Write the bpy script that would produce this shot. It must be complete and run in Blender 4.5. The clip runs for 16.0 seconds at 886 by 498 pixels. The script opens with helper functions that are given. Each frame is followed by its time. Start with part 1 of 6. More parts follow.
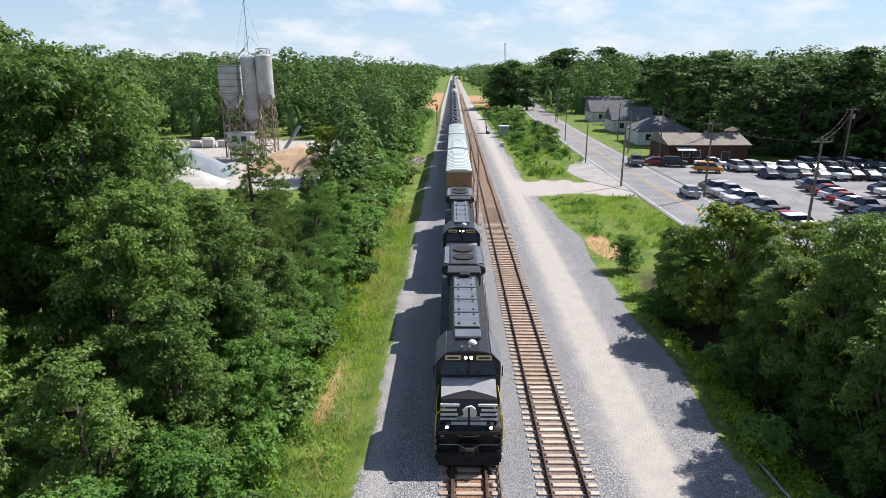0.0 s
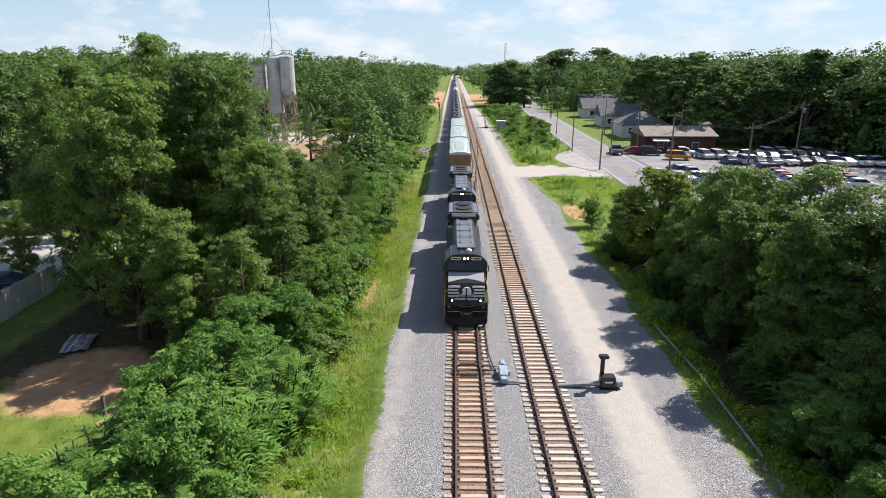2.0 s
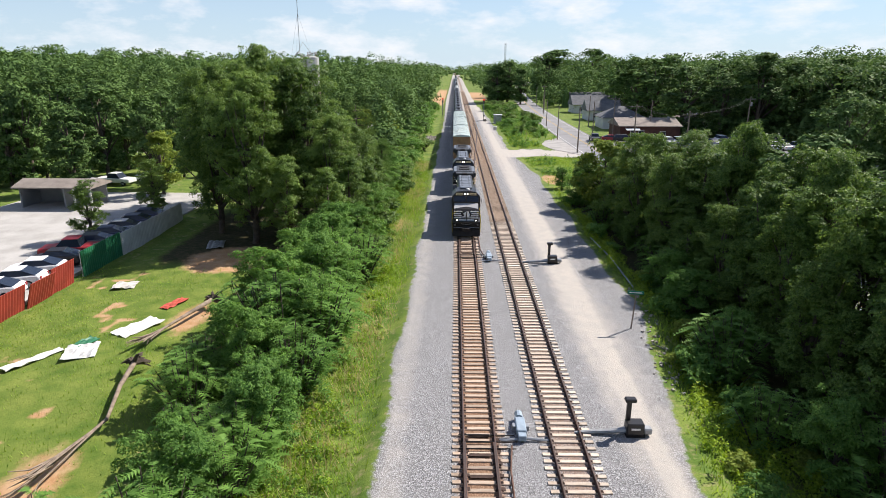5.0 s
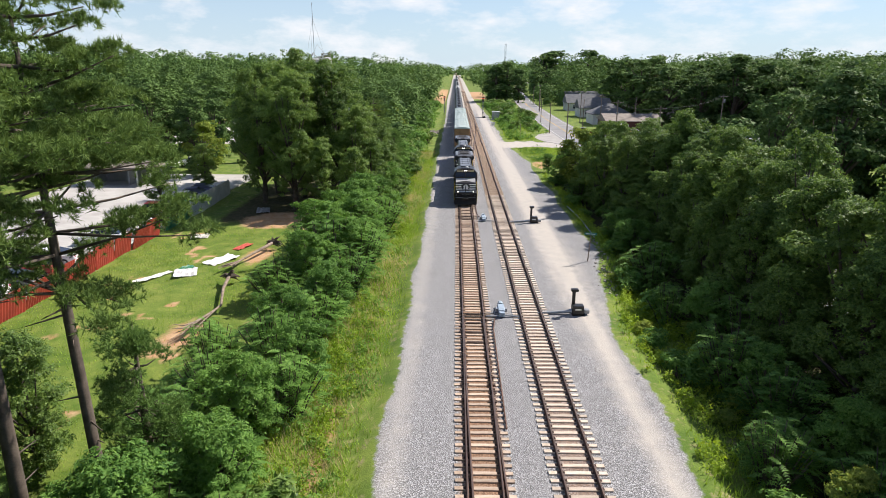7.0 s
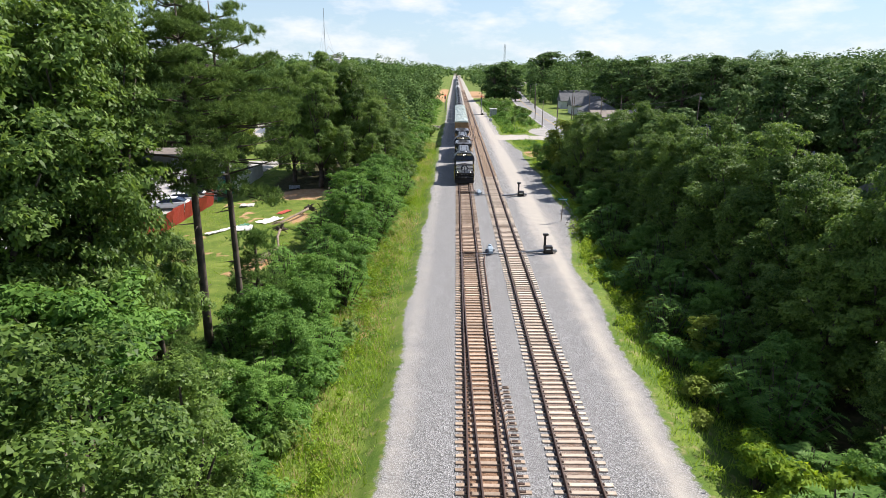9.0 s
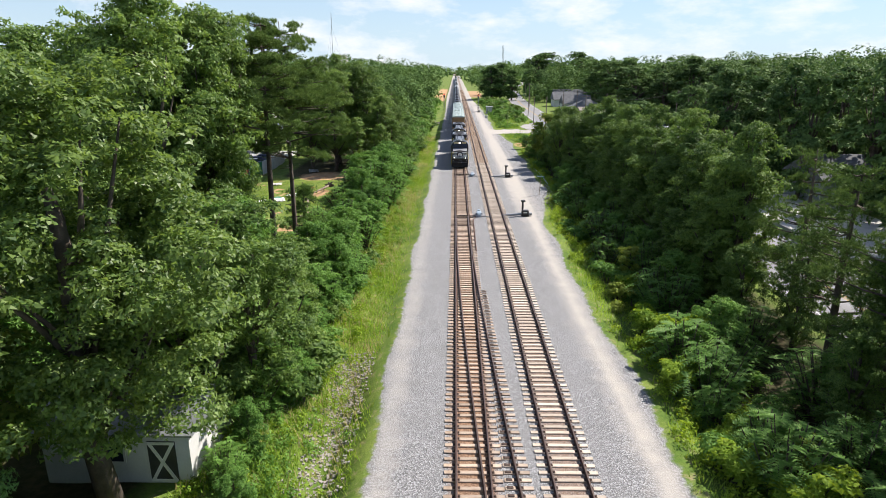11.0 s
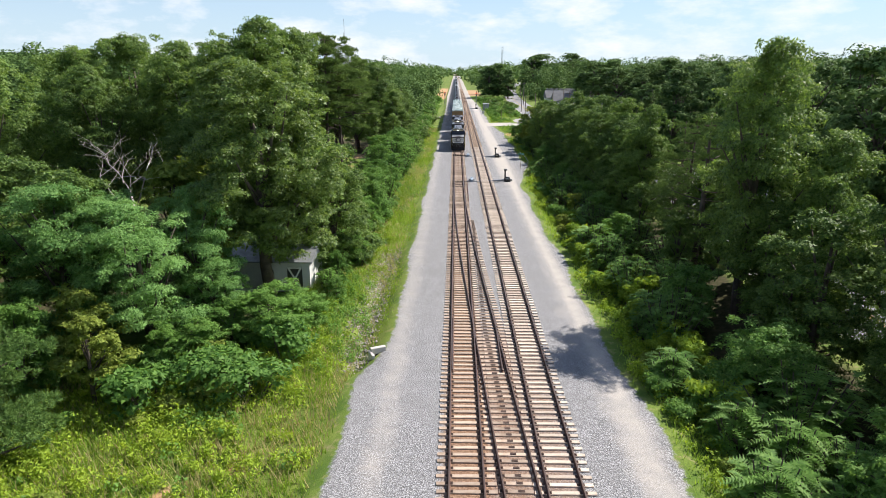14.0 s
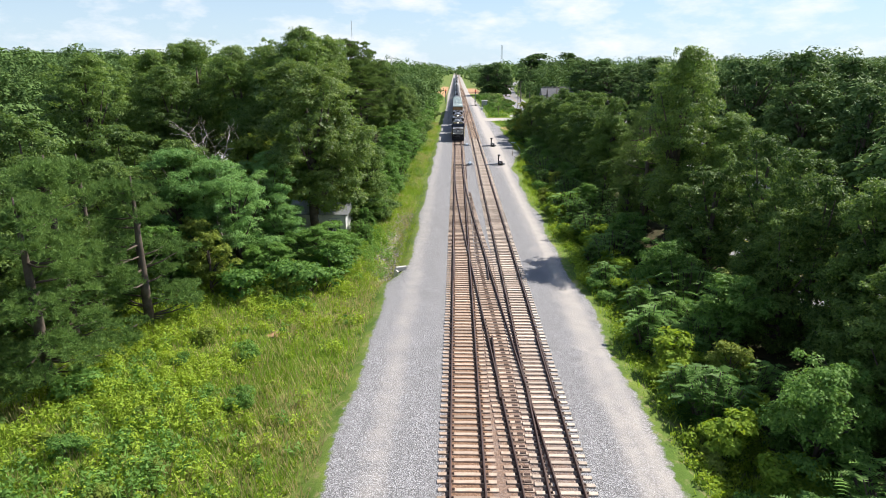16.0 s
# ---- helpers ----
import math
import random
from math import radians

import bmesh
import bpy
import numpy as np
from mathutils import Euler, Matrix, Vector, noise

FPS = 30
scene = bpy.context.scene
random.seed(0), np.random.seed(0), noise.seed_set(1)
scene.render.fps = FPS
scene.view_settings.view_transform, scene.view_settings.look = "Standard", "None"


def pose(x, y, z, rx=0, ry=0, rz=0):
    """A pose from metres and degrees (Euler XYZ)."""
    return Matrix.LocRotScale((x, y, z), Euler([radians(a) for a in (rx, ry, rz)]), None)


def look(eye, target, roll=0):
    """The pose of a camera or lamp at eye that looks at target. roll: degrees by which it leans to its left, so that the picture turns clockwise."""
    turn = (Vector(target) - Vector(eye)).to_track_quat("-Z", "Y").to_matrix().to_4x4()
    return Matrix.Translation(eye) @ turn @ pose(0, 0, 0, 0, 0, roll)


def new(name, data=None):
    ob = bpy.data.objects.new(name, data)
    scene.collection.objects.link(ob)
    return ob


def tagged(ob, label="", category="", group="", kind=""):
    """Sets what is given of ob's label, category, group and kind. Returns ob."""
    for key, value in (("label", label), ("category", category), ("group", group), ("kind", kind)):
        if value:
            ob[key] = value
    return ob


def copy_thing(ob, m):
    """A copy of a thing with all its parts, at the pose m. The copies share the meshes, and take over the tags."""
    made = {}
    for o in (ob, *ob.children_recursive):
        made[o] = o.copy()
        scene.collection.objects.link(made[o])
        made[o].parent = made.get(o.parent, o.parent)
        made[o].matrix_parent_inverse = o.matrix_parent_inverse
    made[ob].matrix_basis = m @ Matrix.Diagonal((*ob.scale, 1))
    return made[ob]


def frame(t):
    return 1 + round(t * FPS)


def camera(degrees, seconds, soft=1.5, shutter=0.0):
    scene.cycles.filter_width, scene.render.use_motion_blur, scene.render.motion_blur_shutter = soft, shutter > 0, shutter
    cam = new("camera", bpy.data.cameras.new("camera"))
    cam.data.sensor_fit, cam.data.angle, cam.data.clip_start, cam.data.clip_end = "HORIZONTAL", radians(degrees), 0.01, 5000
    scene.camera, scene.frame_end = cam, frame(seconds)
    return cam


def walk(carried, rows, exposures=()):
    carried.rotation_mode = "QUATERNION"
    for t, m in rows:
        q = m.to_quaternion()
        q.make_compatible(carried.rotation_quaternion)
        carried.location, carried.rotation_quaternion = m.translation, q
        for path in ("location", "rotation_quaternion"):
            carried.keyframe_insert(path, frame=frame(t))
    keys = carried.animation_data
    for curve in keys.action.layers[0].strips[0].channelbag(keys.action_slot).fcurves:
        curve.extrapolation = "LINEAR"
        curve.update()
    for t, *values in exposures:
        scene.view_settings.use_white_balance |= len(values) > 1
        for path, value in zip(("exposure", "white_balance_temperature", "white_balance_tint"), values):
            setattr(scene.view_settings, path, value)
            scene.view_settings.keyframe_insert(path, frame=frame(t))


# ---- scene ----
cam = camera(72.0, 16.0, 0.8)
METRES, EYE, TILT, LEAN, TURN = 148.0, 17.2, -16.6, 0.0, 0.9
DEPTH = 0.827
ROWS = [
    (0.0, 0.0, 0.0, 0.0, 0.0, 0.0, -0.0),
    (0.5, -0.0009, -0.0298, -0.0075, 0.02, 0.0, -0.03),
    (1.0, -0.0017, -0.0596, -0.015, 0.02, 0.02, -0.02),
    (1.5, -0.0023, -0.0903, -0.0221, 0.03, -0.02, -0.08),
    (2.0, -0.0028, -0.1211, -0.0293, 0.06, -0.04, -0.11),
    (2.5, -0.0038, -0.1511, -0.0366, 0.06, -0.05, -0.11),
    (3.0, -0.0046, -0.1813, -0.0439, 0.08, -0.08, -0.19),
    (3.5, -0.0053, -0.211, -0.0511, 0.1, -0.07, -0.24),
    (4.0, -0.0061, -0.2404, -0.0584, 0.1, -0.09, -0.25),
    (6.5, -0.0097, -0.3885, -0.0951, 0.13, -0.06, -0.28),
    (7.0, -0.0101, -0.4184, -0.1026, 0.16, -0.05, -0.32),
    (7.5, -0.0107, -0.4482, -0.1101, 0.17, -0.02, -0.3),
    (8.0, -0.0113, -0.4781, -0.1174, 0.16, -0.01, -0.32),
    (8.5, -0.0117, -0.5078, -0.1247, 0.17, -0.01, -0.31),
    (9.0, -0.012, -0.5377, -0.1323, 0.16, -0.02, -0.32),
    (11.5, -0.0098, -0.6875, -0.1697, 0.14, 0.04, -0.22),
    (12.0, -0.0099, -0.718, -0.1771, 0.13, 0.05, -0.29),
    (12.5, -0.01, -0.7489, -0.1847, 0.14, 0.07, -0.31),
    (13.0, -0.0103, -0.7802, -0.1925, 0.14, 0.07, -0.33),
    (13.5, -0.0105, -0.8116, -0.2003, 0.15, 0.06, -0.35),
    (14.0, -0.0106, -0.8432, -0.208, 0.15, 0.05, -0.37),
    (14.5, -0.011, -0.8747, -0.2155, 0.12, 0.02, -0.42),
    (15.0, -0.0113, -0.9065, -0.2231, 0.13, 0.0, -0.43),
    (15.5, -0.0121, -0.9383, -0.2307, 0.12, -0.04, -0.45),
    (16.0, -0.0128, -0.9709, -0.2387, 0.14, -0.06, -0.44),
]
walk(cam, [(t, pose(0, 0, EYE, TILT, LEAN, TURN) @ pose(METRES * x, METRES * DEPTH * y, METRES * z, 90 + pitch, roll, yaw)) for t, x, y, z, yaw, pitch, roll in ROWS], [(0.0, 0.4, 6400, 14), (2.0, 0.46, 6600, 14), (4.0, 0.47, 6600, 14), (7.0, 0.46, 6700, 14), (9.0, 0.54, 6650, 13), (16.0, 0.57, 6600, 13)])
# ---- light ----
SUN_ELEVATION, SUN_AZIMUTH = radians(46), radians(35)   # azimuth from +x towards +y
world = bpy.data.worlds.new("sky")
scene.world = world
world.use_nodes = True
wn, wl = world.node_tree.nodes, world.node_tree.links
sky = wn.new("ShaderNodeTexSky")
sky.sky_type, sky.sun_disc = "NISHITA", False
sky.sun_elevation, sky.sun_rotation = SUN_ELEVATION, radians(90) - SUN_AZIMUTH
sky.air_density, sky.dust_density, sky.ozone_density = 1.0, 0.0, 1.2
wco = wn.new("ShaderNodeTexCoord")
wmap = wn.new("ShaderNodeMapping")
wmap.inputs["Scale"].default_value = (1.0, 1.0, 2.6)
wl.new(wco.outputs["Generated"], wmap.inputs["Vector"])
cloud = wn.new("ShaderNodeTexNoise")
cloud.inputs["Scale"].default_value, cloud.inputs["Detail"].default_value, cloud.inputs["Roughness"].default_value = 7.0, 9.0, 0.62
wl.new(wmap.outputs["Vector"], cloud.inputs["Vector"])
cramp = wn.new("ShaderNodeValToRGB")
cramp.color_ramp.elements[0].position, cramp.color_ramp.elements[1].position = 0.47, 0.7
wl.new(cloud.outputs["Fac"], cramp.inputs["Fac"])
cmix = wn.new("ShaderNodeMixRGB")
cmix.inputs["Color2"].default_value = (9.0, 9.4, 9.8, 1)
wl.new(cramp.outputs["Color"], cmix.inputs["Fac"])
tone = wn.new("ShaderNodeMixRGB")
tone.blend_type, tone.inputs["Fac"].default_value, tone.inputs["Color2"].default_value = "MULTIPLY", 1.0, (0.82, 0.96, 1.16, 1)
wl.new(sky.outputs["Color"], tone.inputs["Color1"])
# pale summer haze towards the horizon
wsep, hramp, haze = wn.new("ShaderNodeSeparateXYZ"), wn.new("ShaderNodeMapRange"), wn.new("ShaderNodeMixRGB")
hramp.inputs["From Min"].default_value, hramp.inputs["From Max"].default_value = 0.0, 0.3
hramp.inputs["To Min"].default_value, hramp.inputs["To Max"].default_value = 0.85, 0.0
haze.inputs["Color2"].default_value = (5.6, 7.3, 8.7, 1)
wl.new(wco.outputs["Generated"], wsep.inputs["Vector"])
wl.new(wsep.outputs["Z"], hramp.inputs["Value"])
wl.new(hramp.outputs["Result"], haze.inputs["Fac"])
wl.new(tone.outputs["Color"], haze.inputs["Color1"])
wl.new(haze.outputs["Color"], cmix.inputs["Color1"])
wl.new(cmix.outputs["Color"], wn["Background"].inputs["Color"])
wn["Background"].inputs["Strength"].default_value = 0.078

sun = new("sun", bpy.data.lights.new("sun", "SUN"))
sun.data.energy, sun.data.angle, sun.data.color = 5.7, radians(0.6), (1.0, 0.95, 0.87)
sun_way = Vector((math.cos(SUN_ELEVATION) * math.cos(SUN_AZIMUTH), math.cos(SUN_ELEVATION) * math.sin(SUN_AZIMUTH), math.sin(SUN_ELEVATION)))
sun.matrix_world = look(sun_way * 200, (0, 0, 0))

# ---- materials ----


def mat(name, base, rough=0.7, metal=0.0, var=0.25, scale=3.0, fine=40.0, bump=0.15, tint=None, per_object=0.0, spec=0.4):
    """A surface with broad stains and fine grain in object space, in metres."""
    m = bpy.data.materials.new(name)
    m.use_nodes = True
    n, l = m.node_tree.nodes, m.node_tree.links
    p = n["Principled BSDF"]
    p.inputs["Metallic"].default_value, p.inputs["Specular IOR Level"].default_value = metal, spec
    co = n.new("ShaderNodeTexCoord")
    big, small = n.new("ShaderNodeTexNoise"), n.new("ShaderNodeTexNoise")
    big.inputs["Scale"].default_value, big.inputs["Detail"].default_value = scale, 5
    small.inputs["Scale"].default_value, small.inputs["Detail"].default_value = fine, 3
    for t in (big, small):
        l.new(co.outputs["Object"], t.inputs["Vector"])
    other = tint or [c * (1 - var) for c in base]
    mix = n.new("ShaderNodeMixRGB")
    mix.inputs["Color1"].default_value, mix.inputs["Color2"].default_value = (*base, 1), (*other, 1)
    ramp = n.new("ShaderNodeValToRGB")
    ramp.color_ramp.elements[0].position, ramp.color_ramp.elements[1].position = 0.36, 0.64
    l.new(big.outputs["Fac"], ramp.inputs["Fac"])
    l.new(ramp.outputs["Color"], mix.inputs["Fac"])
    hsv = n.new("ShaderNodeHueSaturation")
    ma = n.new("ShaderNodeMath")
    ma.operation, ma.inputs[1].default_value, ma.inputs[2].default_value = "MULTIPLY_ADD", var * 1.6, 1 - var * 0.8
    l.new(small.outputs["Fac"], ma.inputs[0])
    value = ma.outputs[0]
    if per_object:
        info = n.new("ShaderNodeObjectInfo")
        mb = n.new("ShaderNodeMath")
        mb.operation, mb.inputs[1].default_value, mb.inputs[2].default_value = "MULTIPLY_ADD", per_object * 2, 1 - per_object
        l.new(info.outputs["Random"], mb.inputs[0])
        mc = n.new("ShaderNodeMath")
        mc.operation = "MULTIPLY"
        l.new(mb.outputs[0], mc.inputs[0])
        l.new(value, mc.inputs[1])
        value = mc.outputs[0]
    l.new(value, hsv.inputs["Value"])
    l.new(mix.outputs["Color"], hsv.inputs["Color"])
    l.new(hsv.outputs["Color"], p.inputs["Base Color"])
    mr = n.new("ShaderNodeMath")
    mr.operation, mr.inputs[1].default_value, mr.inputs[2].default_value = "MULTIPLY_ADD", 0.25, rough - 0.12
    l.new(big.outputs["Fac"], mr.inputs[0])
    l.new(mr.outputs[0], p.inputs["Roughness"])
    if bump:
        b = n.new("ShaderNodeBump")
        b.inputs["Strength"].default_value, b.inputs["Distance"].default_value = bump, 0.02
        l.new(small.outputs["Fac"], b.inputs["Height"])
        l.new(b.outputs["Normal"], p.inputs["Normal"])
    return m


def leaf_mat(name, dark, light, translucent=0.25, rough=0.55, spec=0.12):
    """Leaves: each leaf, each plant, each bough and each patch of wood has its own green."""
    m = bpy.data.materials.new(name)
    m.use_nodes = True
    n, l = m.node_tree.nodes, m.node_tree.links
    p = n["Principled BSDF"]
    p.inputs["Roughness"].default_value, p.inputs["Specular IOR Level"].default_value = rough, spec
    geo, info, co = n.new("ShaderNodeNewGeometry"), n.new("ShaderNodeObjectInfo"), n.new("ShaderNodeTexCoord")
    total = None
    parts = [(geo.outputs["Random Per Island"], 0.75, -0.62), (info.outputs["Random"], 0.4, 0.0)]
    for scale, amount in ((0.9, 0.5), (0.12, 0.9)):
        noi = n.new("ShaderNodeTexNoise")
        noi.inputs["Scale"].default_value, noi.inputs["Detail"].default_value = scale, 3
        l.new(co.outputs["Object"], noi.inputs["Vector"])
        parts.append((noi.outputs["Fac"], amount, 0.0))
    for value, amount, shift in parts:
        a = n.new("ShaderNodeMath")
        a.operation, a.inputs[1].default_value, a.inputs[2].default_value = "MULTIPLY_ADD", amount, shift
        l.new(value, a.inputs[0])
        if total is not None:
            l.new(total, a.inputs[2])
        total = a.outputs[0]
    mix = n.new("ShaderNodeMixRGB")
    mix.use_clamp = True
    mix.inputs["Color1"].default_value, mix.inputs["Color2"].default_value = (*dark, 1), (*light, 1)
    l.new(total, mix.inputs["Fac"])
    l.new(mix.outputs["Color"], p.inputs["Base Color"])
    tr = n.new("ShaderNodeBsdfTranslucent")
    hs = n.new("ShaderNodeHueSaturation")
    hs.inputs["Hue"].default_value, hs.inputs["Saturation"].default_value, hs.inputs["Value"].default_value = 0.485, 1.1, 1.5
    l.new(mix.outputs["Color"], hs.inputs["Color"])
    l.new(hs.outputs["Color"], tr.inputs["Color"])
    ms = n.new("ShaderNodeMixShader")
    ms.inputs["Fac"].default_value = translucent
    l.new(p.outputs["BSDF"], ms.inputs[1])
    l.new(tr.outputs["BSDF"], ms.inputs[2])
    l.new(ms.outputs["Shader"], n["Material Output"].inputs["Surface"])
    return m


def glow_mat(name, colour, strength):
    m = bpy.data.materials.new(name)
    m.use_nodes = True
    p = m.node_tree.nodes["Principled BSDF"]
    p.inputs["Base Color"].default_value = (*colour, 1)
    p.inputs["Emission Color"].default_value = (*colour, 1)
    p.inputs["Emission Strength"].default_value = strength
    return m


LEAF_OAK = leaf_mat("oak leaves", (0.038, 0.090, 0.023), (0.187, 0.290, 0.068), 0.38, 0.48, 0.22)
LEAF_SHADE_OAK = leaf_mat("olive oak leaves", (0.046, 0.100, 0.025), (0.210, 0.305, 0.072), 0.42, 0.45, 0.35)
LEAF_CEDAR = leaf_mat("cedar sprays", (0.047, 0.110, 0.034), (0.168, 0.275, 0.078), 0.25, spec=0.06)
# leaf green set darker to stand for shade in the lane woods
LEAF_SHADED = leaf_mat("shade-darkened leaves", (0.032, 0.082, 0.020), (0.178, 0.280, 0.066), 0.34, spec=0.15)
LEAF_BRIGHT = leaf_mat("sumac leaves", (0.046, 0.125, 0.028), (0.173, 0.315, 0.071), 0.34, spec=0.1)
LEAF_MIMOSA = leaf_mat("mimosa leaves", (0.066, 0.17, 0.05), (0.21, 0.37, 0.115), 0.36, spec=0.1)
LEAF_WEED = leaf_mat("weed leaves", (0.1, 0.205, 0.026), (0.31, 0.42, 0.058), 0.36, spec=0.06)
LEAF_YELLOW = leaf_mat("yellow-green leaves", (0.1, 0.17, 0.03), (0.265, 0.325, 0.07), 0.34, spec=0.06)
LEAF_PINE = leaf_mat("pine needles", (0.040, 0.088, 0.028), (0.158, 0.240, 0.065), 0.18, spec=0.06)
LEAF_FAR = leaf_mat("far woods", (0.025, 0.062, 0.020), (0.142, 0.230, 0.072), 0.14, spec=0.03)
GRASS = leaf_mat("grass blades", (0.095, 0.205, 0.025), (0.26, 0.385, 0.065), 0.38)
STRAW = leaf_mat("straw blades", (0.26, 0.24, 0.1), (0.46, 0.41, 0.2), 0.4)
BARK = mat("bark", (0.12, 0.095, 0.075), 0.9, var=0.45, scale=2, fine=18, bump=0.6)
LOG_WOOD = mat("weathered brown log", (0.27, 0.215, 0.165), 0.9, var=0.4, scale=3, fine=26, bump=0.5)
BARK_DEAD = mat("bleached dead wood", (0.5, 0.45, 0.4), 0.85, var=0.35, scale=3, fine=30, bump=0.4)
RAIL = mat("rusty rail", (0.13, 0.062, 0.04), 0.65, 0.15, var=0.3, scale=1.5, fine=60, tint=(0.075, 0.038, 0.027))
RAIL_TOP = mat("worn rail head", (0.16, 0.12, 0.10), 0.4, 0.7, var=0.3, scale=1.0, fine=40, bump=0.05)
PLATE = mat("rusty plate", (0.07, 0.042, 0.032), 0.75, 0.2, var=0.4, scale=6, fine=60)
TIE = mat("weathered tie", (0.45, 0.36, 0.285), 0.9, var=0.32, scale=2.2, fine=35, bump=0.4, tint=(0.34, 0.255, 0.19), per_object=0.3)
TIE_PALE = mat("pale tie", (0.56, 0.48, 0.4), 0.9, var=0.3, scale=2.2, fine=35, bump=0.4, tint=(0.44, 0.36, 0.285), per_object=0.25)
TIE_FAR = mat("weathered far tie", (0.43, 0.33, 0.25), 0.9, var=0.32, scale=2.2, fine=35, bump=0.3, tint=(0.34, 0.245, 0.175))
LOCO_BLACK = mat("black gloss enamel", (0.013, 0.013, 0.015), 0.38, var=0.4, scale=1.2, fine=25, bump=0.04, spec=0.5)
LOCO_ROOF = mat("dusty black roof", (0.05, 0.052, 0.058), 0.5, var=0.35, scale=1.5, fine=18, bump=0.06)
LOCO_GREY = mat("grey roof hatches", (0.15, 0.165, 0.19), 0.36, var=0.25, scale=1.5, fine=20, bump=0.05)
LOCO_DARK = mat("oily black steel", (0.018, 0.016, 0.015), 0.7, var=0.5, scale=2, fine=30)
WHITE = mat("white enamel", (0.82, 0.82, 0.80), 0.5, var=0.15, scale=1.5, fine=20, bump=0.03)
YELLOW = mat("yellow handrail", (0.55, 0.42, 0.03), 0.5, var=0.2, scale=3, fine=30, bump=0.03)
GLASS = mat("dark window glass", (0.02, 0.03, 0.05), 0.2, var=0.1, scale=1, fine=5, bump=0.0, spec=0.4)
LAMP_ON = glow_mat("lit headlamp", (1.0, 0.93, 0.8), 4.0)
# grey of the nose panels; on the nose top it imitates reflected sky
LOCO_PALE = mat("pale grey panel and sky sheen", (0.36, 0.37, 0.38), 0.45, var=0.2, scale=1.5, fine=20, bump=0.03)
NUMBER_LIT = mat("lit cream number board", (0.75, 0.6, 0.35), 0.5, var=0.1, scale=3, fine=20, bump=0.0)
LAMP_RED = glow_mat("red signal", (1.0, 0.08, 0.04), 3.0)
ROOF_PALE = mat("pale green wagon roof", (0.46, 0.56, 0.55), 0.5, var=0.16, scale=0.8, fine=14, bump=0.05, tint=(0.52, 0.57, 0.52))
WAGON_TAN = mat("tan wagon side", (0.33, 0.2, 0.1), 0.7, var=0.3, scale=1.0, fine=14, bump=0.1)
TANK_BLACK = mat("black tank", (0.022, 0.022, 0.025), 0.4, var=0.4, scale=0.8, fine=14, bump=0.04)
TANK_WHITE = mat("white tank", (0.62, 0.63, 0.63), 0.45, var=0.2, scale=0.8, fine=14, bump=0.04)
STEEL = mat("galvanised steel", (0.36, 0.38, 0.4), 0.45, 0.5, var=0.3, scale=2.0, fine=30, bump=0.05)
SILO = mat("weathered silo steel", (0.52, 0.52, 0.5), 0.6, 0.1, var=0.3, scale=0.5, fine=8, bump=0.08, tint=(0.36, 0.35, 0.33))
RUST = mat("rusted frame", (0.3, 0.225, 0.175), 0.85, var=0.4, scale=1.2, fine=20)
CONCRETE = mat("pale concrete", (0.55, 0.53, 0.49), 0.9, var=0.22, scale=0.5, fine=20, bump=0.2)
ASPHALT = mat("worn asphalt", (0.245, 0.245, 0.25), 0.9, var=0.2, scale=0.25, fine=30, bump=0.2, tint=(0.19, 0.19, 0.193))
YARD = mat("worn yard concrete", (0.43, 0.42, 0.4), 0.9, var=0.3, scale=0.35, fine=9, bump=0.2, tint=(0.34, 0.33, 0.31))
APRON = mat("dusty gravelled asphalt", (0.36, 0.345, 0.325), 0.95, var=0.25, scale=0.4, fine=12, bump=0.3, tint=(0.28, 0.27, 0.26))
PAINT_WHITE = mat("road paint white", (0.62, 0.62, 0.6), 0.8, var=0.35, scale=1.2, fine=12, bump=0.05)
PAINT_YELLOW = mat("road paint yellow", (0.55, 0.36, 0.06), 0.8, var=0.35, scale=1.2, fine=12, bump=0.05)
BRICK = mat("brown brick wall", (0.1, 0.045, 0.035), 0.85, var=0.3, scale=1.0, fine=14, bump=0.3)
SHINGLE = mat("brown shingle roof", (0.27, 0.235, 0.205), 0.95, var=0.22, scale=0.8, fine=9, bump=0.3)
SHINGLE_GREY = mat("grey shingle roof", (0.16, 0.165, 0.175), 0.95, var=0.22, scale=0.8, fine=9, bump=0.3)
SIDING = mat("white siding", (0.66, 0.66, 0.64), 0.7, var=0.12, scale=0.7, fine=10, bump=0.08)
SIDING_GREY = mat("grey siding", (0.27, 0.29, 0.31), 0.75, var=0.15, scale=0.7, fine=10, bump=0.08)
WOOD_POLE = mat("utility pole wood", (0.24, 0.2, 0.165), 0.9, var=0.35, scale=1.5, fine=22, bump=0.3)
SAND = mat("heaped sand", (0.6, 0.42, 0.26), 0.95, var=0.22, scale=0.35, fine=6, bump=0.5)
GRAVEL_HEAP = mat("grey heaped gravel", (0.25, 0.285, 0.32), 0.95, var=0.2, scale=0.35, fine=6, bump=0.5)
ROCK = mat("pale riprap stone", (0.38, 0.345, 0.315), 0.9, var=0.4, scale=1.5, fine=12, bump=0.4)
FENCE_GREEN = mat("green metal fence", (0.02, 0.16, 0.075), 0.5, var=0.15, scale=1, fine=12, bump=0.04)
FENCE_WHITE = mat("white metal fence", (0.6, 0.6, 0.58), 0.5, var=0.18, scale=1, fine=12, bump=0.04)
FENCE_RED = mat("red metal fence", (0.36, 0.05, 0.035), 0.55, var=0.25, scale=1, fine=12, bump=0.04)
RUBBER = mat("black rubber", (0.02, 0.02, 0.02), 0.9, var=0.2, scale=4, fine=40)
SWITCH_GREY = mat("blue-grey switch machine", (0.3, 0.38, 0.46), 0.5, var=0.2, scale=4, fine=30, bump=0.05)
